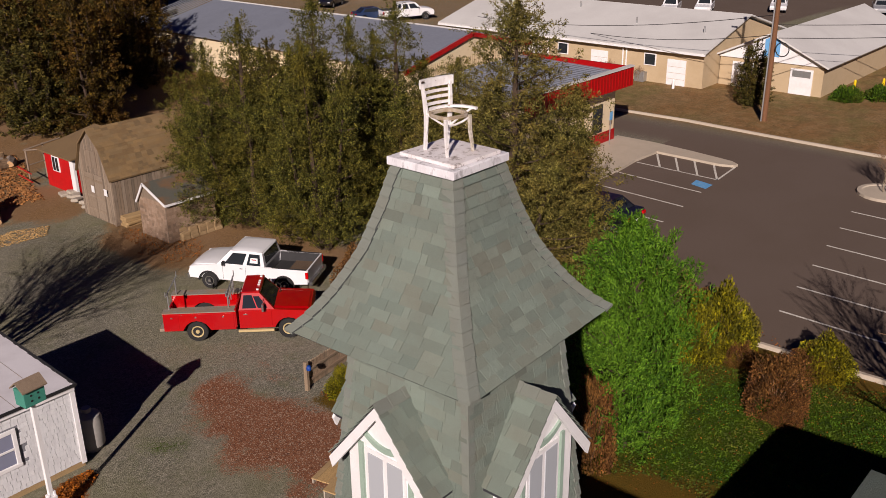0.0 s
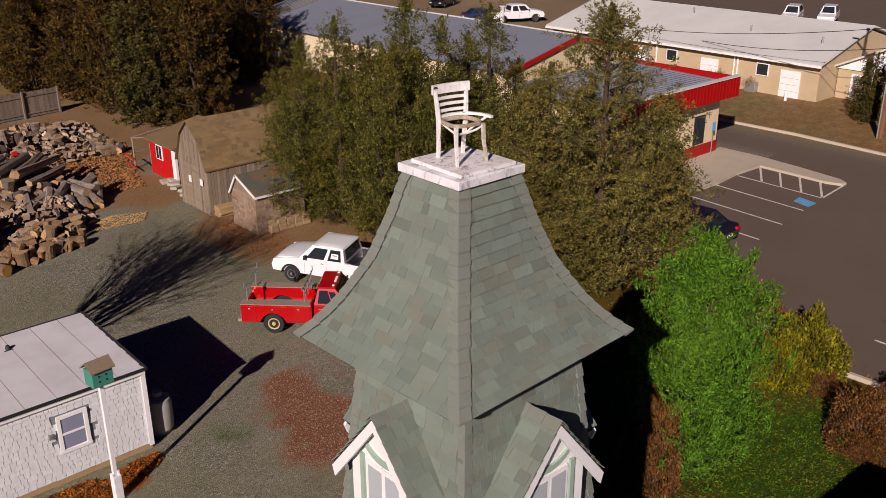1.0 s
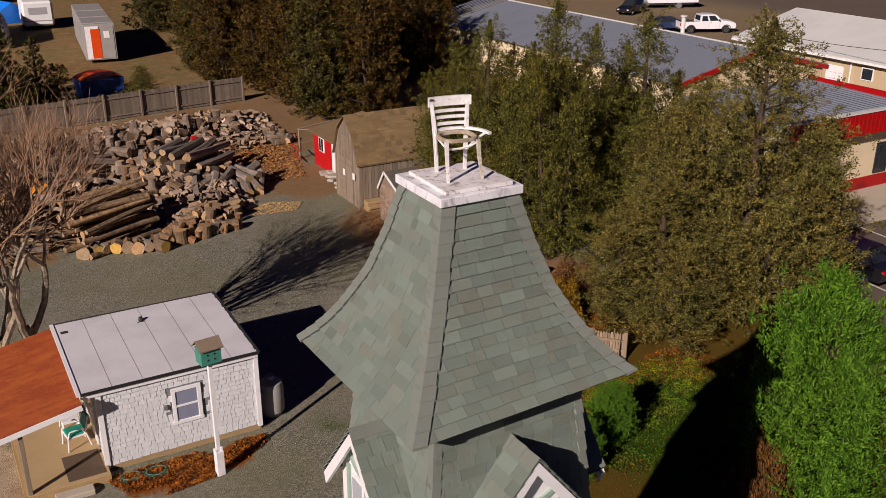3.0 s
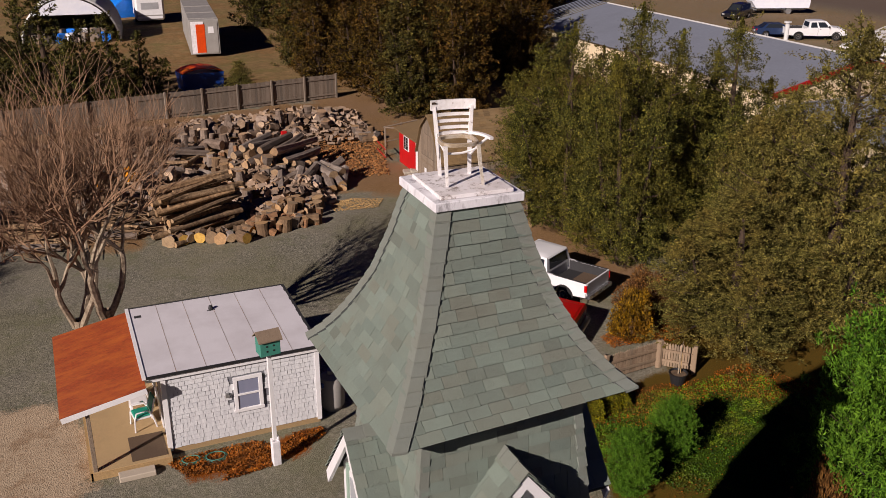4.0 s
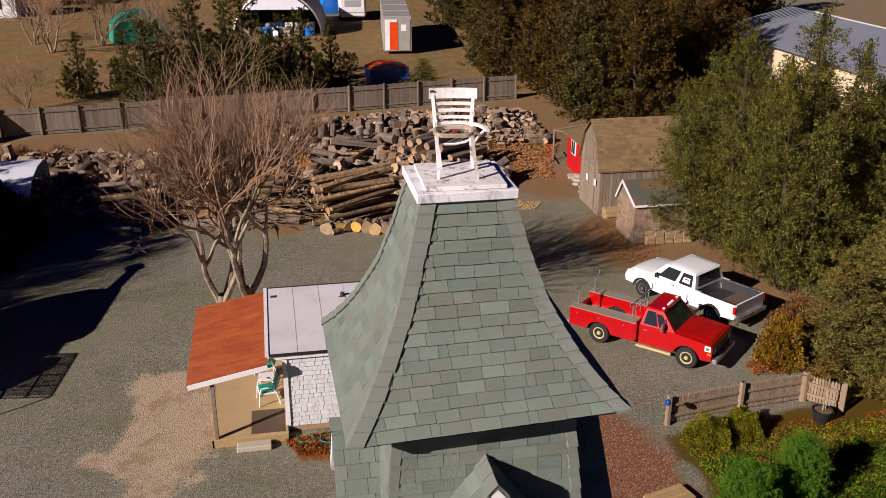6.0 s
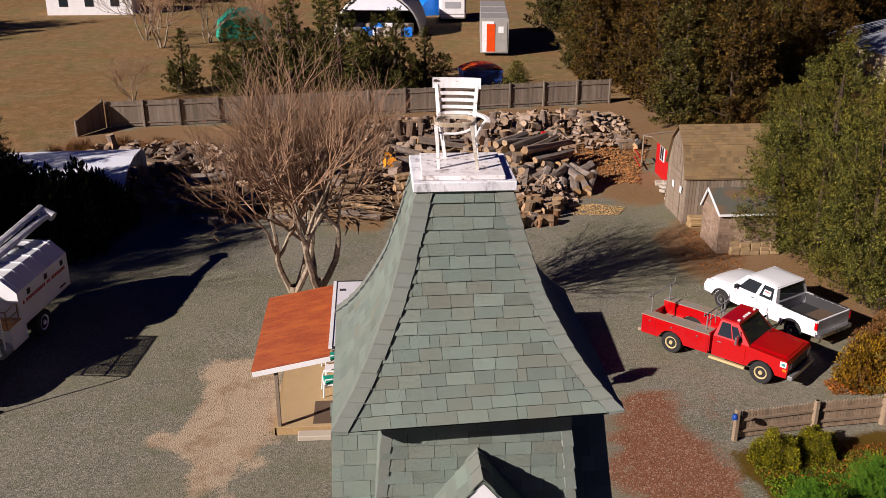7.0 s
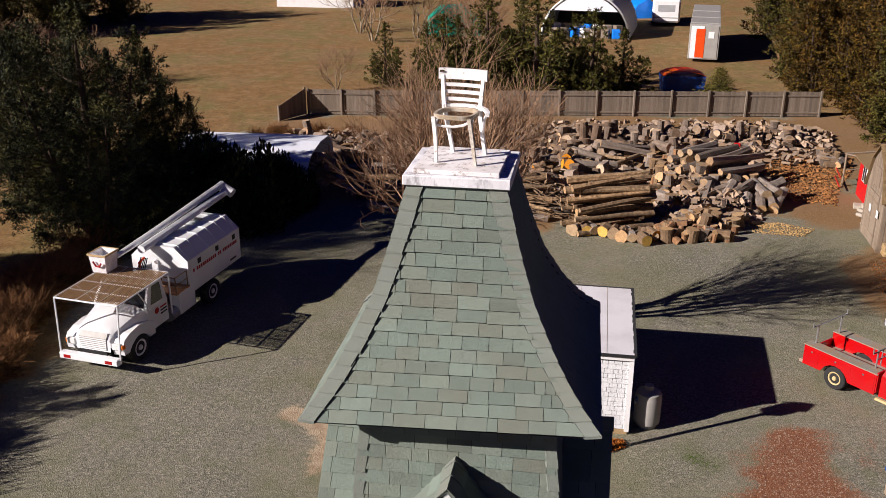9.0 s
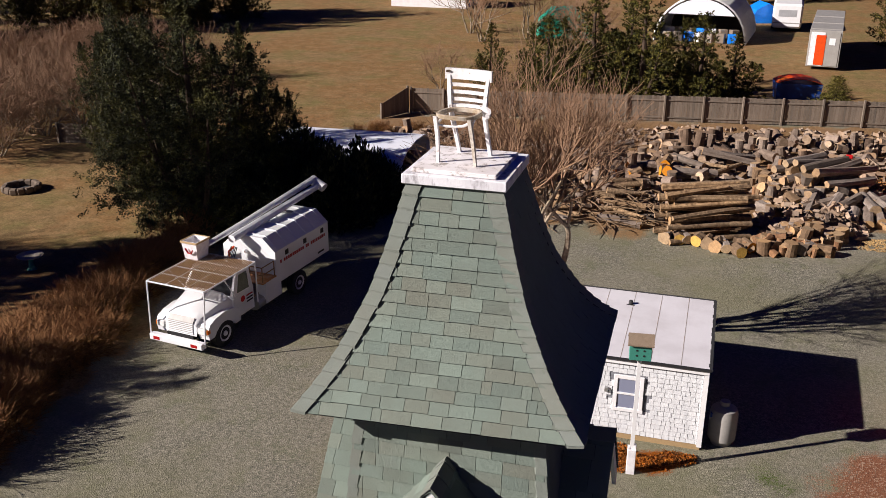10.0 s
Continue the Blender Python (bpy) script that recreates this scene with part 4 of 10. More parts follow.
def dormer(turn):
    """A gabled dormer that looks south before it is turned: ridge height, front and half width in metres."""
    ridge, front, back, half, drop = 9.52, -1.52, -0.86, 0.84, 1.02
    m = pose(TX, TY, 0, 0, 0, turn)
    d = part("dormer", Shape().prism([(-0.66, 7.2), (0.66, 7.2), (0.66, ridge - 0.86), (0.0, ridge - 0.10), (-0.66, ridge - 0.86)], "y", front + 0.16, back, m), M["white"], tower, "white gabled dormer")
    slope = math.hypot(half, drop)
    for sx in (-1, 1):
        roofp = Shape()
        roofp.add([m @ Vector(p) for p in ((0, front, ridge), (sx * half, front, ridge - drop), (sx * half, back + 0.1, ridge - drop), (0, back + 0.1, ridge),
                                           (0, front, ridge - 0.05), (sx * half, front, ridge - drop - 0.04), (sx * half, back + 0.1, ridge - drop - 0.04), (0, back + 0.1, ridge - 0.05))],
                  [(0, 1, 2, 3), (7, 6, 5, 4), (0, 4, 5, 1), (1, 5, 6, 2), (2, 6, 7, 3), (3, 7, 4, 0)])
        dr = part("dormer_roof", roofp, M["felt"], d)
        n = 8
        for i in range(n):
            k0, k1 = (i + 1) / n, max(0, i / n - 0.03)
            y = front - 0.02 - rng.random() * 0.2
            while y < back + 0.1:
                w = rng.choice((0.17, 0.25, 0.3, 0.32))
                y0, y1 = max(y, front - 0.02), min(y + w - 0.005, back + 0.1)
                y += w
                if y1 - y0 < 0.02:
                    continue
                pts = [(sx * half * k0, y0, ridge - drop * k0), (sx * half * k0, y1, ridge - drop * k0), (sx * half * k1, y1, ridge - drop * k1), (sx * half * k1, y0, ridge - drop * k1)]
                if sx < 0:
                    pts = [pts[1], pts[0], pts[3], pts[2]]
                vs, fs = slab_piece(*pts, 0.034, 0.012, 0.014)
                tab(vs, fs, m, dr)
        # rake board
        part("rake_board", Shape().add([m @ Vector(p) for p in ((0, front - 0.005, ridge - 0.02), (sx * (half + 0.03), front - 0.005, ridge - drop - 0.06), (sx * (half - 0.02), front - 0.005, ridge - drop - 0.20), (0, front - 0.005, ridge - 0.19),
                                                                (0, front + 0.04, ridge - 0.02), (sx * (half + 0.03), front + 0.04, ridge - drop - 0.06), (sx * (half - 0.02), front + 0.04, ridge - drop - 0.20), (0, front + 0.04, ridge - 0.19))],
                                           [(0, 1, 2, 3), (7, 6, 5, 4), (0, 4, 5, 1), (1, 5, 6, 2), (2, 6, 7, 3), (3, 7, 4, 0)]), M["white"], d, "white rake board")
    for i in range(3):
        y0, y1 = front - 0.03 + i * 0.24, front + 0.24 + i * 0.24
        vs = [(-0.10, y0, ridge - 0.06), (0, y0, ridge + 0.05), (0.10, y0, ridge - 0.06), (-0.10, y1, ridge - 0.075), (0, y1, ridge + 0.035), (0.10, y1, ridge - 0.075)]
        lowv = [(p[0], p[1], p[2] - 0.012) for p in vs]
        part("ridge_cap", Shape().add([m @ Vector(p) for p in vs + lowv], [(0, 1, 4, 3), (1, 2, 5, 4), (6, 9, 10, 7), (7, 10, 11, 8), (0, 6, 7, 1), (1, 7, 8, 2), (3, 4, 10, 9), (4, 5, 11, 10), (0, 3, 9, 6), (2, 8, 11, 5)]), M["shingle_hip"], d)
    face = front + 0.155
    # sage arch over the window, and its frame
    arch = []
    for k in range(13):
        a = lerp(-0.36, 0.36, k / 12)
        arch.append((a, ridge - 0.66 + 0.14 * (a / 0.36) ** 2))
    low_arch = [(a, z - 0.075) for a, z in reversed(arch)]
    part("arch_trim", Shape().prism(arch + low_arch, "y", face - 0.03, face + 0.02, m), M["sage"], d, "sage green arched trim")
    part("finial_trim", Shape().prism([(-0.05, ridge - 0.30), (0.05, ridge - 0.30), (0.03, ridge - 0.40), (0.0, ridge - 0.46), (-0.03, ridge - 0.40)], "y", face - 0.03, face + 0.02, m), M["sage"], d)
    win = part("window", Shape().box(-0.34, 0.34, face - 0.02, face + 0.03, 7.3, ridge - 0.78, m), M["white"], d, "white sash window")
    for sx in (-1, 1):
        part("pane", Shape().box(sx * 0.165 - 0.125, sx * 0.165 + 0.125, face - 0.032, face - 0.022, 7.35, ridge - 0.84, m), M["pale_glass"], win)
        part("shutter_trim", Shape().box(sx * 0.42 - 0.035, sx * 0.42 + 0.035, face - 0.03, face + 0.03, 7.25, ridge - 0.74, m), M["sage"], d, "sage green pilaster")
    return d


for turn in QUARTER.values():
    dormer(turn)


# ---- the chair on the platform ----
def flat_bar(pts, wide, high):
    """A flat bar along points: wide sideways, high upwards."""
    sh = Shape()
    pts = [Vector(p) for p in pts]
    vs = []
    for i, p in enumerate(pts):
        d = (pts[min(i + 1, len(pts) - 1)] - pts[max(i - 1, 0)]).normalized()
        s = d.cross(Vector((0, 0, 1))).normalized()
        u = s.cross(d)
        vs += [p + s * wide / 2 - u * high / 2, p + s * wide / 2 + u * high / 2, p - s * wide / 2 + u * high / 2, p - s * wide / 2 - u * high / 2]
    n = len(pts)
    fs = [(i * 4 + k, i * 4 + (k + 1) % 4, i * 4 + 4 + (k + 1) % 4, i * 4 + 4 + k) for i in range(n - 1) for k in range(4)]
    return sh.add(vs, fs + [(3, 2, 1, 0), (n * 4 - 4, n * 4 - 3, n * 4 - 2, n * 4 - 1)])


def old_chair(at):
    c = thing("armchair", "white painted wooden armchair with a slatted back, its seat panel gone", "chair", at)
    # the seat faces -y; width along x
    sz, n = 0.468, 32
    edge = []
    for k in range(n):
        a = k * math.tau / n
        cx, cy = math.cos(a), math.sin(a)
        w = 0.208 if cy < 0 else 0.208 - 0.025 * cy
        edge.append((math.copysign(abs(cx) ** 0.62, cx) * w, math.copysign(abs(cy) ** 0.62, cy) * 0.20))
    loops = [[(x * q, y * q, z) for x, y in edge] for q, z in ((1.0, sz - 0.034), (1.0, sz), (0.97, sz + 0.006), (0.86, sz + 0.005), (0.83, sz - 0.002), (0.83, sz - 0.034))]
    rim = Shape().add([p for l in loops for p in l], [(i * n + k, i * n + (k + 1) % n, (i + 1) % 6 * n + (k + 1) % n, (i + 1) % 6 * n + k) for i in range(6) for k in range(n)])
    part("seat_ring", rim, M["chair_bare"], c, "bare weathered seat ring without its panel")
    for sx in (-1, 1):
        part("front_leg", Shape().path([(sx * 0.178, -0.172, sz - 0.02), (sx * 0.184, -0.186, 0.25), (sx * 0.197, -0.235, 0.0)], [0.027, 0.024, 0.019], 4), M["chair_rim" if sx > 0 else "chair_white"], c, "worn leg with bare wood showing" if sx > 0 else "")
        part("back_post", Shape().path([(sx * 0.168, 0.200, 0.0), (sx * 0.172, 0.185, 0.22), (sx * 0.180, 0.172, 0.44), (sx * 0.194, 0.185, 0.62), (sx * 0.207, 0.205, 0.78)], [0.024, 0.026, 0.029, 0.026, 0.023], 4), M["chair_white"], c)
    part("side_brace", Shape().path([(-0.183, 0.160, 0.455), (-0.184, 0.06, 0.425), (-0.182, -0.06, 0.395), (-0.180, -0.165, 0.372)], 0.012, 6), M["chair_white"], c, smooth=True)
    part("side_brace", Shape().path([(-0.183, 0.145, 0.44), (-0.180, 0.150, 0.34), (-0.176, 0.172, 0.20)], 0.012, 6), M["chair_white"], c, smooth=True)
    part("side_brace", Shape().path([(0.184, -0.165, 0.33), (0.186, -0.135, 0.40), (0.188, -0.07, 0.438)], 0.010, 6), M["chair_white"], c, smooth=True)
    part("arm_hoop", flat_bar([(-0.195, 0.165, 0.486), (-0.13, 0.205, 0.488), (0.0, 0.222, 0.490), (0.12, 0.205, 0.492), (0.205, 0.145, 0.494), (0.275, 0.06, 0.494), (0.322, -0.04, 0.490), (0.338, -0.12, 0.486)], 0.040, 0.028), M["chair_white"], c, "bent arm hoop, one arm left")
    part("arm_support", Shape().path([(0.315, -0.05, 0.478), (0.272, 0.01, 0.42), (0.225, 0.10, 0.33), (0.180, 0.182, 0.235)], 0.014, 6), M["chair_white"], c, smooth=True)
    part("front_brace", Shape().path([(-0.178, -0.165, 0.368), (-0.10, -0.145, 0.352), (0.0, -0.140, 0.352), (0.10, -0.148, 0.376), (0.180, -0.165, 0.425)], 0.014, 6), M["chair_white"], c, smooth=True)
    crest = []
    for k in range(9):
        a = lerp(-0.245, 0.245, k / 8)
        crest.append((a, 0.185 + 0.030 * (1 - (a / 0.245) ** 2)))
    top = part("crest_rail", Shape().prism(crest + [(a, b + 0.030) for a, b in reversed(crest)], "z", 0.742, 0.846), M["chair_white"], c)
    part("chipped_patch", Shape().prism([(-0.236, 0.806), (-0.188, 0.812), (-0.183, 0.824), (-0.205, 0.831), (-0.232, 0.828)], "y", 0.1845, 0.1925), M["tree_bark"], top, "dark patch of chipped paint")
    for z in (0.552, 0.622, 0.690):
        y = 0.172 + (z - 0.45) * 0.085
        part("back_slat", flat_bar([(-0.195, y, z), (-0.10, y + 0.022, z), (0, y + 0.028, z), (0.10, y + 0.022, z), (0.195, y, z)], 0.014, 0.034), M["chair_white"], c)
    # the old joints have racked: seat and back have slumped forward over the legs
    for ob in c.children_recursive:
        for v in ob.data.vertices:
            k = min(v.co.z, 0.46) / 0.46
            v.co.x -= 0.045 * k
            v.co.y -= 0.075 * k
    return c


old_chair(TOWER @ pose(-0.01, 0.005, 12.320, 0, 0, -9))

# ---- white shingled hut with its porch ----
def shingled_wall(parent, x0, x1, z0, z1, place, rng, keep, holes=(), row=0.145, cap=300):
    """Cedar shingles in courses on an upright wall: place maps (along, up, out) to the world. The first ones up to cap are pieces, the rest one mesh."""
    rest, made = Shape(), 0
    z = z0
    while z < z1(x0) and z < z1(x1) + 0.5:
        x = x0 - rng.random() * 0.1
        while x < x1:
            w = rng.choice((0.12, 0.16, 0.19, 0.22, 0.26))
            a, b = max(x, x0), min(x + w - 0.012, x1)
            x += w
            top = min(z + row + 0.03, z1((a + b) / 2))
            if b - a < 0.03 or top - z < 0.03 or any(a < h[1] and b > h[0] and z < h[3] and z + row > h[2] for h in holes):
                continue
            jog = rng.uniform(-0.008, 0.008)
            o0, o1 = 0.028 + rng.random() * 0.008, 0.005
            pts = [(a, z + jog, o0), (b, z + jog, o0), (b, top, o1), (a, top, o1), (a, z + jog, 0), (b, z + jog, 0), (b, top, 0), (a, top, 0)]
            sh = Shape().add([place(*p) for p in pts], [(0, 1, 2, 3), (0, 4, 5, 1), (1, 5, 6, 2), (2, 6, 7, 3), (3, 7, 4, 0)])
            if keep and made < cap:
                part("shingle", sh, M["cedar_white"], parent)
                made += 1
            else:
                rest.add(sh.v, sh.f)
        z += row
    if rest.v:
        tagged(part("shingle_course", rest, M["cedar_white"], parent), kind="stuff")


def hut():
    h = thing("hut", "small white cedar-shingled hut with a pale flat sloping roof", "hut")
    x0, x1, y0, y1, zs, zn = -2.05, 2.22, 14.87, 18.85, 2.50, 2.60
    body = Shape()
    body.add([(x0, y0, 0), (x1, y0, 0), (x1, y1, 0), (x0, y1, 0), (x0, y0, zs), (x1, y0, zs), (x1, y1, zn), (x0, y1, zn)],
             [(3, 2, 1, 0), (4, 5, 6, 7), (0, 1, 5, 4), (1, 2, 6, 5), (2, 3, 7, 6), (3, 0, 4, 7)])
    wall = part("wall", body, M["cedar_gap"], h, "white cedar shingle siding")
    r = random.Random(3)
    win = (-0.18, 0.60, 0.90, 1.98)
    shingled_wall(wall, x0 + 0.07, x1 - 0.07, 0.16, lambda a: zs - 0.13, lambda a, u, o: (a, y0 - o, u), r, True, [win])
    shingled_wall(wall, y0 + 0.07, y1, 0.16, lambda a: lerp(zs, zn, (a - y0) / (y1 - y0)) - 0.1, lambda a, u, o: (x1 + o, a, u), r, False)
    shingled_wall(wall, y0 + 0.07, y1, 0.16, lambda a: lerp(zs, zn, (a - y0) / (y1 - y0)) - 0.1, lambda a, u, o: (x0 - o, a, u), r, False, [(15.9, 16.8, 0.2, 2.1)])
    for cx, cy in ((x0, y0), (x1, y0), (x1, y1), (x0, y1)):
        part("corner_board", Shape().box(cx - 0.065, cx + 0.065, cy - 0.065, cy + 0.065, 0.1, (zs if cy == y0 else zn) - 0.02), M["white"], h)
    part("sill_beam", Shape().box(x0 - 0.02, x1 + 0.02, y0 - 0.035, y0 + 0.02, 0.0, 0.15), M["wood_fresh"], h, "tan timber sill along the wall foot")
    roof = Shape().sheet([(x0 - 0.42, y0 - 0.12, zs + 0.035), (x1 + 0.10, y0 - 0.12, zs + 0.035), (x1 + 0.10, y1 + 0.14, zn + 0.095), (x0 - 0.42, y1 + 0.14, zn + 0.095)], 0.06)
    rf = part("roof", roof, M["rolled_roof"], h, "pale rolled roofing")
    up = (zn - zs + 0.06) / (y1 - y0 + 0.26)
    for i in range(1, 6):
        sx = x0 - 0.42 + i * 0.80
        part("seam", Shape().sheet([(sx - 0.006, y0 - 0.115, zs + 0.039), (sx + 0.006, y0 - 0.115, zs + 0.039), (sx + 0.006, y1 + 0.135, zn + 0.099), (sx - 0.006, y1 + 0.135, zn + 0.099)], 0.006), M["bed_grey"], rf)
    part("drip_edge", Shape().box(x0 - 0.42, x1 + 0.1, y0 - 0.15, y0 - 0.10, zs - 0.02, zs + 0.05), M["black"], rf, "dark roof edge strip")
    rag = Shape()
    for k in range(26):
        ya, yb = y0 - 0.14 + k * (y1 - y0 + 0.28) / 26, y0 - 0.14 + (k + 1) * (y1 - y0 + 0.28) / 26
        za = zs + 0.035 + (ya - y0 + 0.12) * up
        rag.box(x1 + 0.055 - r.random() * 0.03, x1 + 0.125, ya, yb, za - 0.05, za + 0.018)
    part("gable_edge", rag, M["bed_liner"], rf, "ragged dark roof edge")
    part("back_edge", Shape().box(x0 - 0.42, x1 + 0.1, y1 + 0.11, y1 + 0.16, zn + 0.03, zn + 0.115), M["bed_liner"], rf)
    part("fascia", Shape().box(x0 - 0.42, x1 + 0.06, y0 - 0.10, y0 - 0.03, zs - 0.14, zs - 0.01), M["white"], h)
    part("gutter_strip", Shape().sheet([(x0 - 0.52, y0 - 0.14, zs + 0.06), (x0 - 0.42, y0 - 0.14, zs + 0.06), (x0 - 0.42, y1 + 0.14, zn + 0.12), (x0 - 0.52, y1 + 0.14, zn + 0.12)], 0.07), M["white"], h, "white flashing between the roofs")
    vent = part("roof_vent", Shape().lathe([(0.07, 0), (0.07, 0.10), (0.05, 0.16)], (-0.15, 18.1, zn + 0.02), 10).box(-0.27, -0.03, 18.0, 18.2, zn + 0.02, zn + 0.06), M["bed_liner"], rf, "small dark roof vent")
    patch_r = part("roof_patch", Shape().box(-2.36, -2.16, 18.3, 18.55, zn + 0.03, zn + 0.075), M["bed_liner"], rf)
    # window
    w = part("window", Shape().box(win[0], win[1], y0 - 0.03, y0 + 0.01, win[2], win[3]), M["white"], h, "white double-hung window")
    for za, zb in ((0.99, 1.40), (1.46, 1.88)):
        part("pane", Shape().box(win[0] + 0.10, win[1] - 0.10, y0 - 0.034, y0 - 0.031, za, zb), M["window_glass"], w)
    for name, b in (("head_trim", (win[0] - 0.02, win[1] + 0.02, 1.88, 1.99)), ("window_sill", (win[0] - 0.04, win[1] + 0.04, 0.87, 0.97)), ("sash_rail", (win[0] + 0.09, win[1] - 0.09, 1.40, 1.46)),
                    ("jamb", (win[0] - 0.02, win[0] + 0.09, 0.97, 1.88)), ("jamb", (win[1] - 0.09, win[1] + 0.02, 0.97, 1.88))):
        part(name, Shape().cbox(b[0], b[1], y0 - 0.062, y0 - 0.03, b[2], b[3], 0.006), M["white"], w)
    part("meter_box", Shape().cbox(-0.44, -0.33, y0 - 0.09, y0 - 0.01, 1.42, 1.56, 0.01), M["steel"], h, "small grey box on the siding")
    # door on the porch side
    d = part("door", Shape().box(x0 - 0.05, x0 - 0.01, 15.92, 16.78, 0.22, 2.08), M["white"], h, "white door")
    part("door_pane", Shape().box(x0 - 0.056, x0 - 0.051, 16.04, 16.66, 1.2, 1.95), M["glass"], d)
    # porch
    porch = part("porch_floor", Shape().box(-4.12, x0 - 0.02, 14.38, 19.0, 0.05, 0.22), M["deck"], h, "tan painted porch floor")
    part("porch_beam", Shape().box(-4.17, x0 - 0.02, 14.33, 14.40, 0.0, 0.2), M["wood_fresh"], h)
    part("porch_beam", Shape().box(-4.19, -4.12, 14.33, 19.0, 0.0, 0.2), M["wood_fresh"], h)
    for py in (14.46, 18.9):
        part("porch_post", Shape().cbox(-4.09, -3.98, py - 0.055, py + 0.055, 0.2, 2.04, 0.008), M["wood_grey"], h, "dark square porch post")
    part("porch_rafter", Shape().sheet([(-4.68, 14.30, 2.04), (-2.52, 14.30, 2.46), (-2.52, 14.35, 2.46), (-4.68, 14.35, 2.04)], 0.14), M["white"], h, "white rake board")
    cor = Shape()
    ribs = 36
    ya, yb = 14.33, 19.25
    for i in range(ribs * 2):
        q0, q1 = lerp(ya, yb, i / (ribs * 2)), lerp(ya, yb, (i + 1) / (ribs * 2))
        b0, b1 = (0.024, -0.024) if i % 2 else (-0.024, 0.024)
        cor.add([(-4.70, q0, 2.075 + b0), (-4.70, q1, 2.075 + b1), (-2.52, q1, 2.50 + b1), (-2.52, q0, 2.50 + b0)], [(0, 3, 2, 1)])
        cor.add([(-4.70, q0, 2.067 + b0), (-4.70, q1, 2.067 + b1), (-2.52, q1, 2.492 + b1), (-2.52, q0, 2.492 + b0)], [(0, 1, 2, 3)])
    part("porch_roof", cor, M["rust_red"], h, "rusty red corrugated porch roof")
    return h


hut()
solid("doormat", Shape().cbox(-3.10, -2.16, 14.50, 15.75, 0.222, 0.235, 0.004), M["mat_brown"], "brown worn doormat on the porch floor", "mat")
solid("step_block", Shape().cbox(-3.50, -2.55, 13.95, 14.28, 0.0, 0.16, 0.02), M["concrete"], "pale concrete step block by the porch", "step")


def garden_chair(at):
    c = thing("garden_chair", "white plastic garden armchair with green cushions", "chair", at, group="porch chairs")
    for sx in (-1, 1):
        part("side_frame", Shape().path([(sx * 0.27, -0.28, 0), (sx * 0.27, -0.25, 0.40), (sx * 0.29, -0.20, 0.60), (sx * 0.29, 0.12, 0.62), (sx * 0.27, 0.24, 0.42), (sx * 0.26, 0.34, 0.0)], 0.024, 6), M["white"], c)
        part("back_post", Shape().path([(sx * 0.24, 0.20, 0.40), (sx * 0.23, 0.36, 0.92)], 0.022, 6), M["white"], c)
    part("seat", Shape().cbox(-0.26, 0.26, -0.26, 0.24, 0.36, 0.41, 0.01), M["white"], c)
    part("seat_cushion", Shape().cbox(-0.24, 0.24, -0.24, 0.22, 0.412, 0.48, 0.025), M["tarp_green"], c, "green seat cushion")
    part("back_cushion", Shape().cbox(-0.22, 0.22, -0.03, 0.03, 0.0, 0.46, 0.025), M["tarp_green"], c, "green back cushion", at=pose(0, 0.24, 0.47, -17))
    return c


gc = garden_chair(pose(-2.62, 16.25, 0.222, 0, 0, -82))
copy_thing(gc, pose(-2.67, 17.75, 0.222, 0, 0, -75))
tb = thing("side_table", "small white plastic table between the chairs", "table", pose(-2.62, 17.0, 0.222))
part("tabletop", Shape().cbox(-0.24, 0.24, -0.24, 0.24, 0.40, 0.44, 0.01), M["white"], tb)
for sx in (-1, 1):
    for sy in (-1, 1):
        part("leg", Shape().tube((sx * 0.2, sy * 0.2, 0), (sx * 0.2, sy * 0.2, 0.40), 0.02, n=6), M["white"], tb)

hose = Shape()
for cx, cy, r0 in ((-1.60, 14.25, 0.30), (-0.95, 14.15, 0.33)):
    for q in range(3):
        hose.path([(cx + (r0 - q * 0.035) * math.cos(a * 0.4), cy + (r0 - q * 0.035) * 0.8 * math.sin(a * 0.4), 0.03 + q * 0.022) for a in range(17)], 0.013, 5)
solid("garden_hose", hose, M["teal"], "coiled green garden hose on the leaf litter", "hose")

tank = thing("propane_tank", "upright grey propane tank beside the hut wall", "tank", pose(2.80, 15.45, 0))
part("tank_shell", Shape().lathe([(0.28, 0.0), (0.28, 0.10), (0.37, 0.16), (0.38, 0.3), (0.38, 0.95), (0.34, 1.08), (0.20, 1.17), (0.10, 1.18)], n=22), M["tank"], tank, smooth=True)
part("valve_collar", Shape().lathe([(0.13, 1.17), (0.13, 1.30), (0.11, 1.30)], n=14), M["tank"], tank)
part("label_plate", Shape().box(-0.36, -0.30, -0.22, -0.05, 0.86, 0.98), M["blue"], tank, "blue label bar")
part("label_plate", Shape().box(-0.38, -0.33, -0.15, 0.0, 0.75, 0.80), M["white"], tank, "white label bar")

# ---- bird house on its leaning white post ----
bh = thing("bird_house", "green bird house with round holes on a tall white post", "bird house", pose(0.53, 13.25, 0, 0, 0, 6))
part("post", Shape().box(-0.05, 0.05, -0.05, 0.05, 0.0, 3.42), M["white"], bh, "tall white wooden post")
part("post_base", Shape().cbox(-0.11, -0.052, -0.07, 0.07, 0.0, 0.80, 0.01).cbox(0.052, 0.11, -0.07, 0.07, 0.0, 0.86, 0.01).cbox(-0.11, 0.11, -0.12, -0.052, 0.0, 0.74, 0.01), M["white_old"], bh, "weathered boards round the post foot")
body = part("nest_box", Shape().cbox(-0.27, 0.27, -0.20, 0.20, 3.42, 3.86, 0.008), M["teal"], bh, "teal nest box")
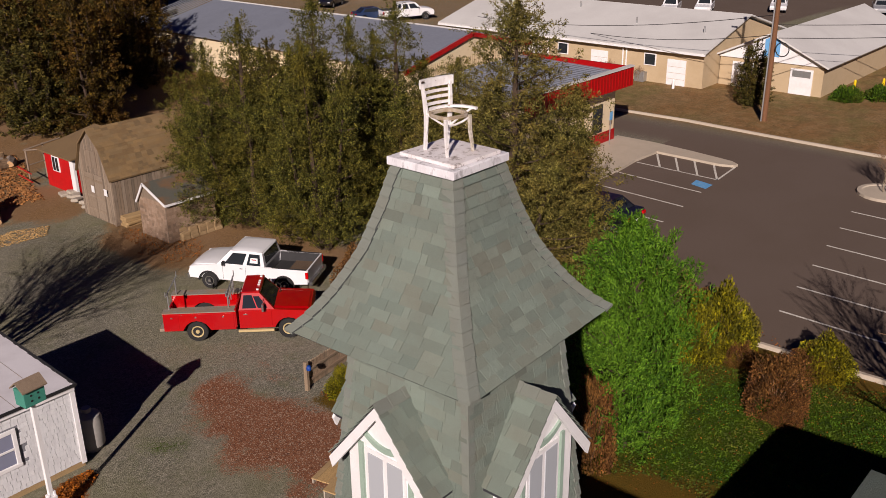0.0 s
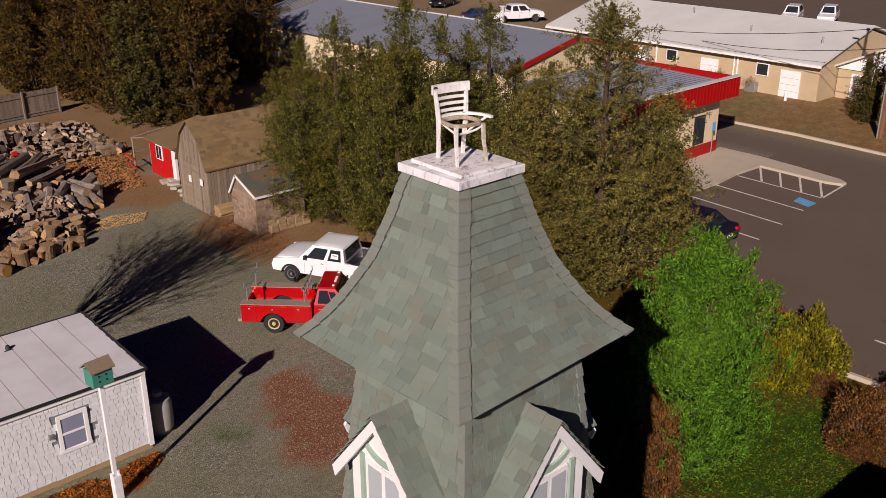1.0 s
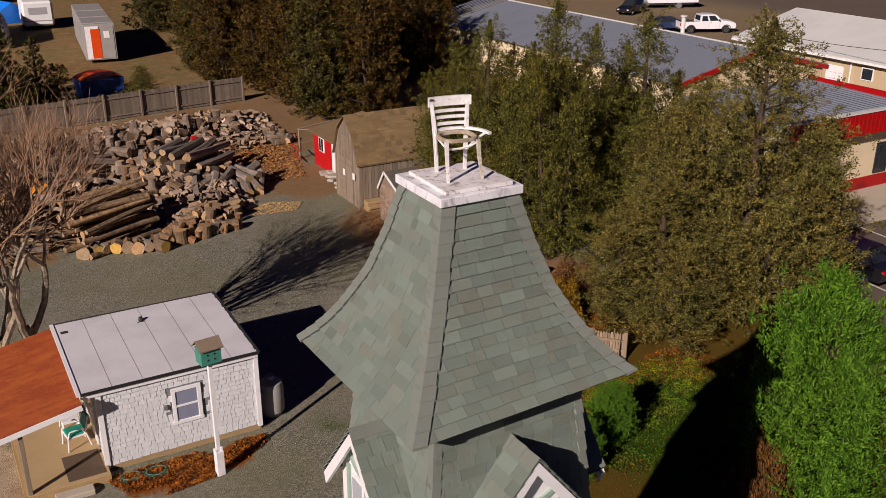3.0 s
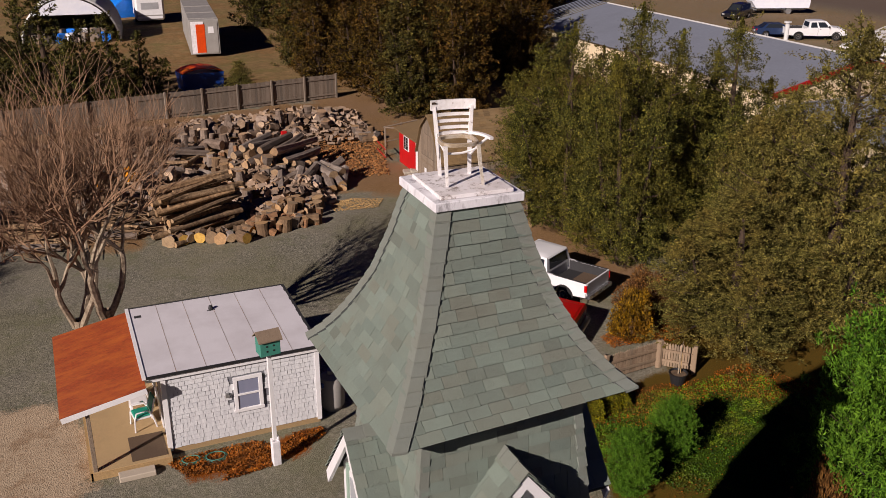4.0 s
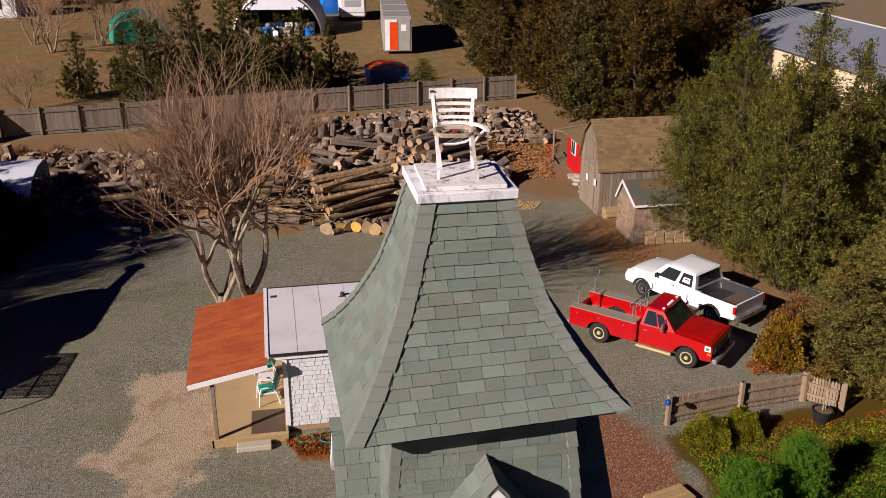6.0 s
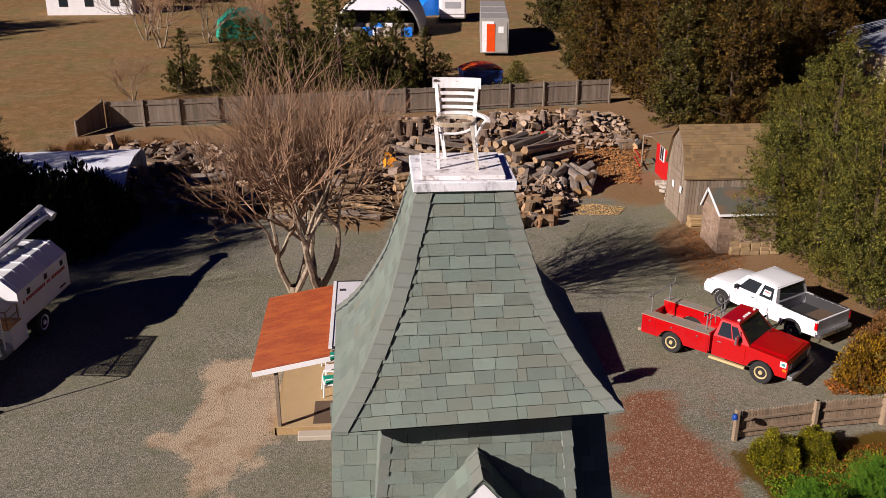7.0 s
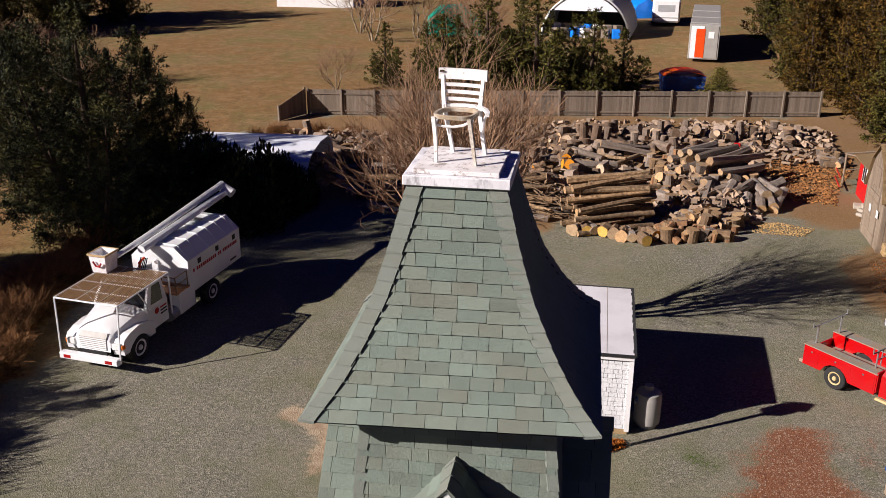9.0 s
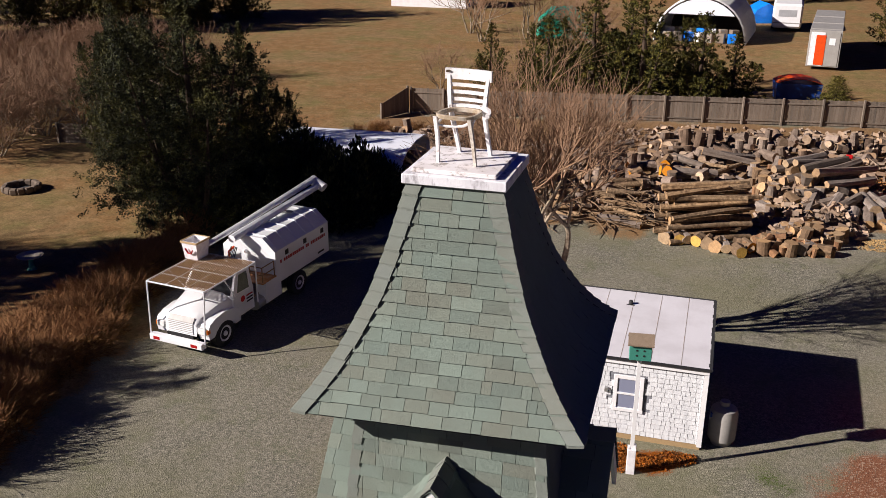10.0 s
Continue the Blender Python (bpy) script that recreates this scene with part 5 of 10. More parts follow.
for hx, hz in ((-0.12, 3.56), (0.06, 3.56), (-0.12, 3.70), (0.06, 3.70)):
    part("entry_hole", Shape().tube((hx + 0.03, -0.202, hz), (hx + 0.03, -0.207, hz), 0.028, n=10), M["black"], body)
bro = Shape()
bro.prism([(-0.27, 3.84), (0.0, 4.05), (0.27, 3.84), (0.27, 3.87), (0.0, 4.085), (-0.27, 3.87)], "x", -0.32, 0.32)
part("box_roof", bro, M["wood_grey"], body, "grey shingled little roof")


# ---- gambrel barn shed, red shed and small coop ----
def gambrel_shed():
    s = thing("barn_shed", "weathered grey board barn shed with a brown shingled gambrel roof", "shed", pose(0, -0.15, 0))
    x0, x1, y0, y1 = 12.85, 17.4, 31.0, 33.75
    mid = (y0 + y1) / 2
    out = [(y0, 0), (y1, 0), (y1, 2.25), (y1 - 0.55, 3.55), (mid, 4.30), (y0 + 0.55, 3.55), (y0, 2.25)]
    core = part("wall", Shape().prism([(u, w - 0.02) if w else (u, w) for u, w in out], "x", x0 + 0.05, x1), M["felt"], s)
    r = random.Random(11)

    def top(y):
        for (a, za), (b, zb) in zip(out[2:], out[3:]):
            if min(a, b) <= y <= max(a, b):
                return lerp(za, zb, (y - a) / (b - a))
        return 2.25
    y = y0
    while y < y1 - 0.02:
        w = min(r.uniform(0.12, 0.17), y1 - y)
        za, zb = top(y + 0.001), top(y + w - 0.012)
        part("plank", Shape().prism([(y, 0.03), (y + w - 0.018, 0.03), (y + w - 0.018, zb - 0.03), (y, za - 0.03)], "x", x0 + 0.02 - r.random() * 0.008, x0 + 0.049), M["wood_grey"], core)
        y += w
    x = x0 + 0.05
    while x < x1 - 0.02:
        w = min(r.uniform(0.13, 0.18), x1 - x)
        part("plank", Shape().box(x, x + w - 0.018, y0 - 0.03 - r.random() * 0.008, y0 - 0.001, 0.03, 2.22), M["wood_grey"], core)
        x += w
    for pts in (((y0 - 0.10, 2.20), (y0 + 0.52, 3.60)), ((y0 + 0.52, 3.60), (mid, 4.36)), ((mid, 4.36), (y1 - 0.52, 3.60)), ((y1 - 0.52, 3.60), (y1 + 0.10, 2.20))):
        (ya, za), (yb, zb) = pts
        rp = part("roof", Shape().add([(x0 - 0.10, ya, za), (x1 + 0.1, ya, za), (x1 + 0.1, yb, zb), (x0 - 0.10, yb, zb), (x0 - 0.10, ya, za - 0.06), (x1 + 0.1, ya, za - 0.06), (x1 + 0.1, yb, zb - 0.06), (x0 - 0.10, yb, zb - 0.06)],
                                      [(0, 1, 2, 3), (7, 6, 5, 4), (0, 4, 5, 1), (1, 5, 6, 2), (2, 6, 7, 3), (3, 7, 4, 0)]), M["brown_shingle"], s, "brown shingle roof")
        if ya < mid - 0.01:
            tabs = Shape()
            n = max(3, round(math.hypot(yb - ya, zb - za) / 0.14))
            for i in range(n):
                k0, k1 = i / n, (i + 1.12) / n
                x = x0 - 0.11 - r.random() * 0.2
                while x < x1 + 0.1:
                    w = r.choice((0.2, 0.28, 0.33))
                    a, b = max(x, x0 - 0.11), min(x + w - 0.008, x1 + 0.11)
                    x += w
                    if b > a + 0.03:
                        vs, fs = slab_piece((a, lerp(ya, yb, k0), lerp(za, zb, k0)), (b, lerp(ya, yb, k0), lerp(za, zb, k0)), (b, lerp(ya, yb, min(k1, 1)), lerp(za, zb, min(k1, 1))), (a, lerp(ya, yb, min(k1, 1)), lerp(za, zb, min(k1, 1))), 0.022, 0.008)
                        tabs.add(vs, fs)
            tagged(part("shingle_course", tabs, M["brown_shingle"], rp), kind="stuff")
    # doors with long hinges
    for sy in (-1, 1):
        d = part("door", Shape().cbox(x0 - 0.035, x0 + 0.012, mid + (0.03 if sy > 0 else -0.74), mid + (0.74 if sy > 0 else -0.03), 0.12, 2.25, 0.006), M["wood_grey"], s, "weathered plank door")
        for z in (0.5, 1.15, 1.95):
            part("door_batten", Shape().box(x0 - 0.055, x0 - 0.036, mid + sy * 0.05, mid + sy * 0.72, z - 0.05, z + 0.05), M["wood_grey"], d)
        part("loft_door", Shape().cbox(x0 - 0.03, x0 + 0.012, mid + (0.02 if sy > 0 else -0.42), mid + (0.42 if sy > 0 else -0.02), 2.55, 3.35, 0.006), M["wood_grey"], s)
    for y, z in ((mid - 0.95, 1.55), (mid + 0.15, 1.50)):
        part("notice_board", Shape().box(x0 - 0.065, x0 - 0.057, y - 0.13, y + 0.13, z - 0.16, z + 0.16), M["white"], s, "small white notice")
    part("base_beam", Shape().box(x0 - 0.02, x1, y0 - 0.05, y0 + 0.05, 0.0, 0.12), M["wood_grey"], s)
    return s


gambrel_shed()


def red_shed():
    s = thing("red_shed", "red painted lean-to shed with a white window and mossy roof", "shed")
    x0, x1, y0, y1 = 14.0, 17.0, 36.3, 39.2
    part("wall", Shape().add([(x0, y0, 0), (x1, y0, 0), (x1, y1, 0), (x0, y1, 0), (x0, y0, 1.95), (x1, y0, 2.5), (x1, y1, 2.5), (x0, y1, 1.95)],
                             [(3, 2, 1, 0), (4, 5, 6, 7), (0, 1, 5, 4), (1, 2, 6, 5), (2, 3, 7, 6), (3, 0, 4, 7)]), M["red_shed"], s, "bright red board wall")
    part("roof", Shape().sheet([(x0 - 0.25, y0 - 0.2, 1.95), (x1 + 0.1, y0 - 0.2, 2.6), (x1 + 0.1, y1 + 0.2, 2.6), (x0 - 0.25, y1 + 0.2, 1.95)], 0.08), M["brown_shingle"], s, "brown shingle roof")
    w = part("window", Shape().cbox(x0 - 0.05, x0 + 0.01, 37.7, 38.4, 0.95, 1.75, 0.01), M["white"], s, "white window")
    for ya, yb in ((37.77, 38.02), (38.08, 38.33)):
        part("pane", Shape().box(x0 - 0.058, x0 - 0.052, ya, yb, 1.0, 1.7), M["glass"], w)
    part("corner_board", Shape().box(x0 - 0.03, x0 + 0.1, y0 - 0.03, y0 + 0.35, 0.0, 1.93), M["white"], s, "white end board")
    part("lean_to_post", Shape().tube((13.6, 40.4, 0), (13.6, 40.4, 1.8), 0.05).tube((14.6, 40.5, 0), (14.6, 40.5, 1.9), 0.05), M["wood_grey"], s)
    part("lean_to_rail", Shape().tube((13.5, 40.4, 1.75), (15.6, 40.5, 1.95), 0.04).tube((13.6, 40.4, 1.72), (14.1, 39.2, 1.9), 0.04).tube((13.6, 40.4, 0.9), (14.6, 40.5, 0.95), 0.03), M["wood_grey"], s)
    for z in (0.3, 0.75):
        part("red_rail", Shape().tube((13.2, 39.3, z), (13.4, 41.2, z), 0.03, n=6), M["red_shed"], s)
    return s


red_shed()


def coop():
    s = thing("coop", "small grey shingled coop with white eave trim", "shed", pose(-0.22, -0.38, 0))
    x0, x1, y0, y1 = 13.4, 15.9, 27.5, 29.55
    part("wall", Shape().prism([(y0, 0), (y1, 0), (y1, 1.55), (y0 + 1.45, 2.42), (y0, 1.80)], "x", x0, x1), M["wood_grey"], s)
    rows = Shape()
    r = random.Random(8)
    for i in range(13):
        z = 0.03 + i * 0.135
        x = x0
        while x < x1:
            w = r.choice((0.14, 0.2, 0.26))
            rows.add([(x, y0 - 0.025, z), (min(x + w - 0.01, x1), y0 - 0.025, z), (min(x + w - 0.01, x1), y0 - 0.005, min(z + 0.15, 1.8)), (x, y0 - 0.005, min(z + 0.15, 1.8))], [(0, 1, 2, 3)])
            rows.add([(x, y0 - 0.025, z), (min(x + w - 0.01, x1), y0 - 0.025, z), (min(x + w - 0.01, x1), y0, z), (x, y0, z)], [(3, 2, 1, 0)])
            x += w
        y = y0
        lim = lambda q: 1.8 + (q - y0) / 1.45 * 0.62 if q < y0 + 1.45 else 2.42 - (q - y0 - 1.45) / 0.6 * 0.87
        while y < y1:
            w = r.choice((0.14, 0.2, 0.26))
            b = min(y + w - 0.01, y1)
            if z < min(lim(y), lim(b)) - 0.05:
                t = min(z + 0.15, lim(y), lim(b))
                rows.add([(x0 - 0.025, y, z), (x0 - 0.025, b, z), (x0 - 0.005, b, t), (x0 - 0.005, y, t)], [(3, 2, 1, 0)])
                rows.add([(x0 - 0.025, y, z), (x0 - 0.025, b, z), (x0, b, z), (x0, y, z)], [(0, 1, 2, 3)])
            y += w
    tagged(part("shingle_course", rows, M["coop_shingle"], s, "grey weathered shingles"), kind="stuff")
    part("roof", Shape().sheet([(x0 - 0.1, y0 - 0.12, 1.80), (x1 + 0.1, y0 - 0.12, 1.80), (x1 + 0.1, y0 + 1.47, 2.48), (x0 - 0.1, y0 + 1.47, 2.48)], 0.05), M["mossy_roof"], s)
    part("roof", Shape().sheet([(x0 - 0.1, y0 + 1.47, 2.48), (x1 + 0.1, y0 + 1.47, 2.48), (x1 + 0.1, y1 + 0.1, 1.5), (x0 - 0.1, y1 + 0.1, 1.5)], 0.05), M["mossy_roof"], s)
    part("rake_trim", Shape().sheet([(x0 - 0.13, y0 - 0.13, 1.815), (x0 - 0.08, y0 - 0.13, 1.815), (x0 - 0.08, y0 + 1.47, 2.50), (x0 - 0.13, y0 + 1.47, 2.50)], 0.09), M["white"], s, "white rake board")
    part("rake_trim", Shape().sheet([(x0 - 0.13, y0 + 1.47, 2.50), (x0 - 0.08, y0 + 1.47, 2.50), (x0 - 0.08, y1 + 0.12, 1.52), (x0 - 0.13, y1 + 0.12, 1.52)], 0.09), M["white"], s, "white rake board")
    part("eave_trim", Shape().box(x0 - 0.1, x1 + 0.1, y0 - 0.16, y0 - 0.11, 1.72, 1.81), M["white"], s, "white eave board")
    return s


coop()

r6 = random.Random(21)
for i in range(9):
    for k in range(r6.choice((2, 3, 3))):
        solid("stone_block", Shape().cbox(-0.2, 0.2, -0.1, 0.1, 0, 0.18, 0.02), M["block"], "tan stacked building block beside the coop", "block",
              pose(13.9 + (i % 5) * 0.42 + r6.uniform(-.03, .03), 26.95 + (i // 5) * 0.24, k * 0.182, 0, 0, r6.uniform(-6, 6)), group="stacked blocks")
for i in range(4):
    solid("timber", Shape().cbox(-0.7, 0.7, -0.25, 0.25, 0, 0.12, 0.015), M["wood_fresh"], "stacked weathered timbers beside the shed", "timber",
          pose(13.75, 30.55 - (i % 2) * 0.05, i * 0.122, 0, 0, r6.uniform(-4, 4)), group="stacked timbers")
for i in range(9):
    solid("flat_stone", Shape().cbox(-0.28, 0.28, -0.2, 0.2, 0, 0.16, 0.04), M["stone"], "pale flat stone lying by the red shed", "stone",
          pose(13.55 + r6.uniform(-.25, .3), 34.3 + i * 0.33, (i % 2) * 0.1, r6.uniform(-8, 8), r6.uniform(-8, 8), r6.uniform(0, 90)), group="flat stones")


# ---- fences ----
def panel_fence(name, label, pts, height, board, r, picket=False, per=2.45, wood="wood_fence"):
    f = thing(name, label, "fence")
    for (ax, ay), (bx, by) in zip(pts, pts[1:]):
        L = math.hypot(bx - ax, by - ay)
        ang = math.degrees(math.atan2(by - ay, bx - ax))
        n = max(1, round(L / per))
        for i in range(n + 1):
            q = pose(lerp(ax, bx, i / n), lerp(ay, by, i / n), 0, 0, 0, ang)
            part("post", Shape().cbox(-0.065, 0.065, -0.13, 0.0, -0.05, height + 0.08, 0.015), M[wood], f, at=q)
        for i in range(n):
            q = pose(lerp(ax, bx, i / n), lerp(ay, by, i / n), 0, 0, 0, ang)
            w = L / n
            for z in (0.28, height - 0.28):
                part("rail", Shape().box(0.02, w - 0.02, -0.05, -0.005, z - 0.04, z + 0.04), M[wood], f, at=q)
            x = 0.03
            while x < w - 0.04:
                b = board * r.uniform(0.9, 1.1)
                hgt = height + r.uniform(-0.02, 0.02)
                if picket:
                    part("board", Shape().prism([(x, 0.05), (x + b - 0.015, 0.05), (x + b - 0.015, hgt - 0.07), (x + b / 2 - 0.008, hgt), (x, hgt - 0.07)], "y", 0.0, 0.022), M[wood], f, at=q)
                else:
                    part("board", Shape().box(x, x + b - 0.009, 0.0, 0.02, 0.04, hgt), M[wood], f, at=q)
                x += b
    return f


rf = random.Random(31)
panel_fence("board_fence", "weathered grey-brown board fence behind the log yard", [(-18.3, 51.3), (-13.8, 51.7), (-1.6, 53.7), (15.6, 56.4)], 1.70, 0.16, rf)
# the end panel: its top slopes down to the last post
ef = thing("end_fence", "dark weathered board fence panel with a sloping top", "fence", pose(-18.42, 51.22, 0, 0, 0, -117))
for x, h in ((0.06, 1.85), (2.50, 1.05)):
    part("post", Shape().cbox(x - 0.06, x + 0.06, -0.14, -0.024, -0.05, h, 0.012), M["wood_fence"], ef)
for h0, h1 in ((0.25, 0.25), (1.45, 0.80)):
    part("rail", Shape().add([(x, y, h + z) for x, h in ((0.12, h0), (2.44, h1)) for y in (-0.06, -0.024) for z in (-0.04, 0.04)], [(0, 1, 3, 2), (4, 6, 7, 5), (0, 4, 5, 1), (2, 3, 7, 6), (0, 2, 6, 4), (1, 5, 7, 3)]), M["wood_fence"], ef)
for i in range(16):
    x = 0.02 + i * 0.158
    part("board", Shape().prism([(x, 0.03), (x + 0.15, 0.03), (x + 0.15, lerp(1.80, 1.0, (x + 0.15) / 2.55)), (x, lerp(1.80, 1.0, x / 2.55))], "y", -0.022, 0.0), M["wood_fence"], ef)
panel_fence("picket_fence", "low weathered stockade fence at the garden edge", [(8.75, 13.2), (11.2, 13.55), (13.4, 13.75), (14.2, 12.9)], 0.92, 0.09, rf, True, 2.4, "wood_picket")
panel_fence("split_fence", "pale weathered board fence beyond the lawn", [(-36, 37.5), (-29.5, 38.6)], 1.2, 0.15, rf)
solid("blue_post_cap", Shape().lathe([(0.075, 0), (0.08, 0.07), (0.055, 0.14), (0.02, 0.15)], (8.5, 12.69, 1.0), 10), M["blue"], "small blue cover over the fence end post", "cover")
pot = thing("plant_pot", "black plastic pot with a bare sapling in soil", "plant pot", pose(13.3, 12.55, 0))
part("pot", Shape().lathe([(0.20, 0), (0.29, 0.38), (0.31, 0.40), (0.28, 0.40), (0.26, 0.33)], n=18), M["black"], pot)
part("soil", Shape().lathe([(0.02, 0.33), (0.26, 0.345), (0.2, 0.35)], n=18), M["bark"], pot)
part("stem", Shape().path([(0, 0, 0.34), (0.02, 0.01, 0.9), (0.05, -0.02, 1.5)], [0.022, 0.017, 0.008], 6), M["bark_pale"], pot)
part("stake", Shape().tube((0.1, 0.02, 0.3), (0.13, 0.05, 1.35), 0.012, n=5), M["wood_fresh"], pot)
for i, (x, y, a) in enumerate(((6.3, 9.3, 14), (6.9, 8.9, 20), (7.35, 9.75, 16), (6.0, 8.5, 12))):
    st = thing("wooden_step", "tan weathered wooden step by the gravel", "step", pose(x, y, 0, 0, 0, a), group="wooden steps")
    for k in range(4):
        part("board", Shape().cbox(-0.6, 0.6, -0.32 + k * 0.16, -0.17 + k * 0.16, 0.15 + (i % 2) * 0.16, 0.19 + (i % 2) * 0.16, 0.005), M["wood_fresh"], st)
    part("riser", Shape().box(-0.58, 0.58, -0.33, -0.29, 0, 0.15 + (i % 2) * 0.16), M["stone"], st)
    part("riser", Shape().box(-0.58, 0.58, 0.26, 0.30, 0, 0.15 + (i % 2) * 0.16), M["stone"], st)

# ---- vehicles: x ahead, y to the left, z up; the origin under the rear axle ----
def wheel(parent, x, y, r, width, rim_mat, side, lugs=5):
    """side: +1 if the outer face looks to +y."""
    m = pose(x, y, r)
    prof = [(r * 0.62, -width / 2), (r * 0.93, -width / 2), (r, -width / 2 + 0.03), (r, width / 2 - 0.03), (r * 0.93, width / 2), (r * 0.62, width / 2), (r * 0.60, width / 2 - 0.03)]
    turn = Matrix.Rotation(radians(-90 * side), 4, "X")
    w = new("wheel", Shape().lathe(prof, n=24, m=turn).mesh("wheel", M["rubber"], True))
    w.parent = parent
    w.matrix_basis = m
    part("rim", Shape().lathe([(r * 0.60, width / 2 - 0.035), (r * 0.58, width / 2 - 0.005), (r * 0.50, width / 2 - 0.01), (r * 0.42, width / 2 - 0.05), (r * 0.20, width / 2 - 0.035), (r * 0.17, width / 2 + 0.01), (r * 0.05, width / 2 + 0.015)], n=20, m=turn), rim_mat, w, smooth=True)
    holes = Shape()
    for k in range(lugs):
        a = k * math.tau / lugs
        holes.tube(turn @ Vector((r * 0.34 * math.cos(a), r * 0.34 * math.sin(a), width / 2 - 0.048)), turn @ Vector((r * 0.34 * math.cos(a), r * 0.34 * math.sin(a), width / 2 - 0.036)), r * 0.06, n=8)
    part("rim_holes", holes, M["black"], w)
    return w


def arched(outline_low, wheels, r, z0):
    """The lower edge of a body from the rear to the front, cut by round wheel arches."""
    pts = []
    for cx in wheels:
        for k in range(9):
            a = math.pi - k * math.pi / 8
            pts.append((cx + r * math.cos(a), max(z0, 0.36 + r * math.sin(a))))
    return pts


def red_service_truck(at):
    t = thing("service_truck", "old red pickup with a utility service body and ladder racks", "truck", at)
    W, R, red = 0.96, 0.39, M["red_paint"]
    fa = 3.33
    # front end: hood and fenders
    low = [(1.55, 0.48), *arched(None, [fa], 0.50, 0.48), (4.20, 0.50)]
    hood = Shape().prism(low + [(4.22, 0.98), (4.15, 1.10), (2.85, 1.20), (1.55, 1.20)], "y", -W, W)
    body = part("cab_body", hood, red, t, "faded red cab and hood")
    part("hood_panel", Shape().add([(2.80, -0.82, 1.205), (4.10, -0.78, 1.11), (4.10, 0.78, 1.11), (2.80, 0.82, 1.205), (2.80, -0.70, 1.235), (4.05, -0.68, 1.145), (4.05, 0.68, 1.145), (2.80, 0.70, 1.235)],
                                   [(4, 5, 6, 7), (0, 1, 5, 4), (1, 2, 6, 5), (2, 3, 7, 6), (3, 0, 4, 7)]), red, t, "sun-faded red hood")
    # cab upper: pillars and roof as a tapered house
    cab = Shape()
    b0, b1, top0, top1 = 1.55, 2.85, 1.70, 2.32
    vs = [(b0, -0.94, 1.20), (b1, -0.94, 1.20), (b1, 0.94, 1.20), (b0, 0.94, 1.20), (top0, -0.76, 1.80), (top1, -0.76, 1.80), (top1, 0.76, 1.80), (top0, 0.76, 1.80)]
    cab.add(vs, [(4, 5, 6, 7), (0, 1, 5, 4), (1, 2, 6, 5), (2, 3, 7, 6), (3, 0, 4, 7)])
    cab.cbox(1.66, 2.36, -0.78, 0.78, 1.78, 1.85, 0.03)
    ch = part("cab_house", cab, red, t, "red cab roof and pillars")

    def on_face(a, b, c, d, u0, u1, w0, w1, off, mat, name):
        """A pane inset on the quad a b c d."""
        a, b, c, d = (Vector(p) for p in (a, b, c, d))
        n = (b - a).cross(d - a).normalized() * off
        q = lambda u, w: a.lerp(b, u).lerp(d.lerp(c, u), w) + n
        part(name, Shape().add([q(u0, w0), q(u1, w0), q(u1, w1), q(u0, w1)], [(0, 1, 2, 3)]), mat, ch)
    on_face(vs[1], vs[2], vs[6], vs[5], 0.06, 0.94, 0.06, 0.92, 0.008, M["glass"], "windshield")
    on_face(vs[0], vs[1], vs[5], vs[4], 0.10, 0.52, 0.10, 0.88, 0.008, M["glass"], "side_window")
    on_face(vs[0], vs[1], vs[5], vs[4], 0.56, 0.84, 0.10, 0.80, 0.008, M["glass"], "vent_window")
    on_face(vs[2], vs[3], vs[7], vs[6], 0.12, 0.86, 0.10, 0.88, 0.008, M["glass"], "side_window")
    on_face(vs[3], vs[0], vs[4], vs[7], 0.10, 0.90, 0.12, 0.85, 0.008, M["glass"], "rear_window")
    for k, y in enumerate((-0.18, 0.0, 0.18, -0.6, 0.6)):
        part("roof_lamp", Shape().cbox(2.20, 2.30, y - 0.055, y + 0.055, 1.85, 1.89, 0.015), M["white"], ch, "white roof marker lamp")
    for sy in (-1, 1):
        part("door", Shape().cbox(1.62, 2.74, sy * W - 0.012, sy * W + 0.012, 0.56, 1.17, 0.01), red, t)
        part("door_handle", Shape().box(1.72, 1.86, sy * (W + 0.012) - 0.012, sy * (W + 0.012) + 0.012, 1.03, 1.06), M["chrome"], t)
        part("running_board", Shape().cbox(1.50, 2.80, sy * W - 0.10 if sy < 0 else sy * W - 0.02, sy * W + 0.02 if sy < 0 else sy * W + 0.10, 0.36, 0.44, 0.01), M["rim_tan"], t, "tan running board")
        mir = part("mirror", Shape().cbox(2.42, 2.50, sy * 1.12 - 0.09, sy * 1.12 + 0.09, 1.22, 1.50, 0.015), M["chrome"], t, "chrome side mirror")
        part("mirror_arm", Shape().tube((2.46, sy * 0.93, 1.20), (2.46, sy * 1.10, 1.30), 0.015, n=5).tube((2.46, sy * 0.85, 1.60), (2.46, sy * 1.10, 1.45), 0.012, n=5), M["chrome"], mir)
        part("headlamp", Shape().tube((4.20, sy * 0.72, 0.84), (4.235, sy * 0.72, 0.84), 0.10, n=14), M["lamp_glass"], t)
        part("marker_lamp", Shape().box(4.05, 4.18, sy * (W + 0.003) - 0.006, sy * (W + 0.003) + 0.006, 0.72, 0.80), M["amber"], t)
        # utility body cabinets
        side = [(-1.18, 0.48), (-0.52, 0.48)] + [p for p in arched(None, [0.0], 0.50, 0.48)] + [(1.42, 0.48), (1.42, 1.18), (-1.18, 1.18)]
        cabn = part("tool_cabinet", Shape().prism(side, "y", sy * 0.60, sy * 1.0), red, t, "red side tool cabinet")
        part("cabinet_top", Shape().box(-1.20, 1.44, min(sy * 0.58, sy * 1.02), max(sy * 0.58, sy * 1.02), 1.183, 1.21), M["bed_grey"], cabn, "dull tan cabinet top")
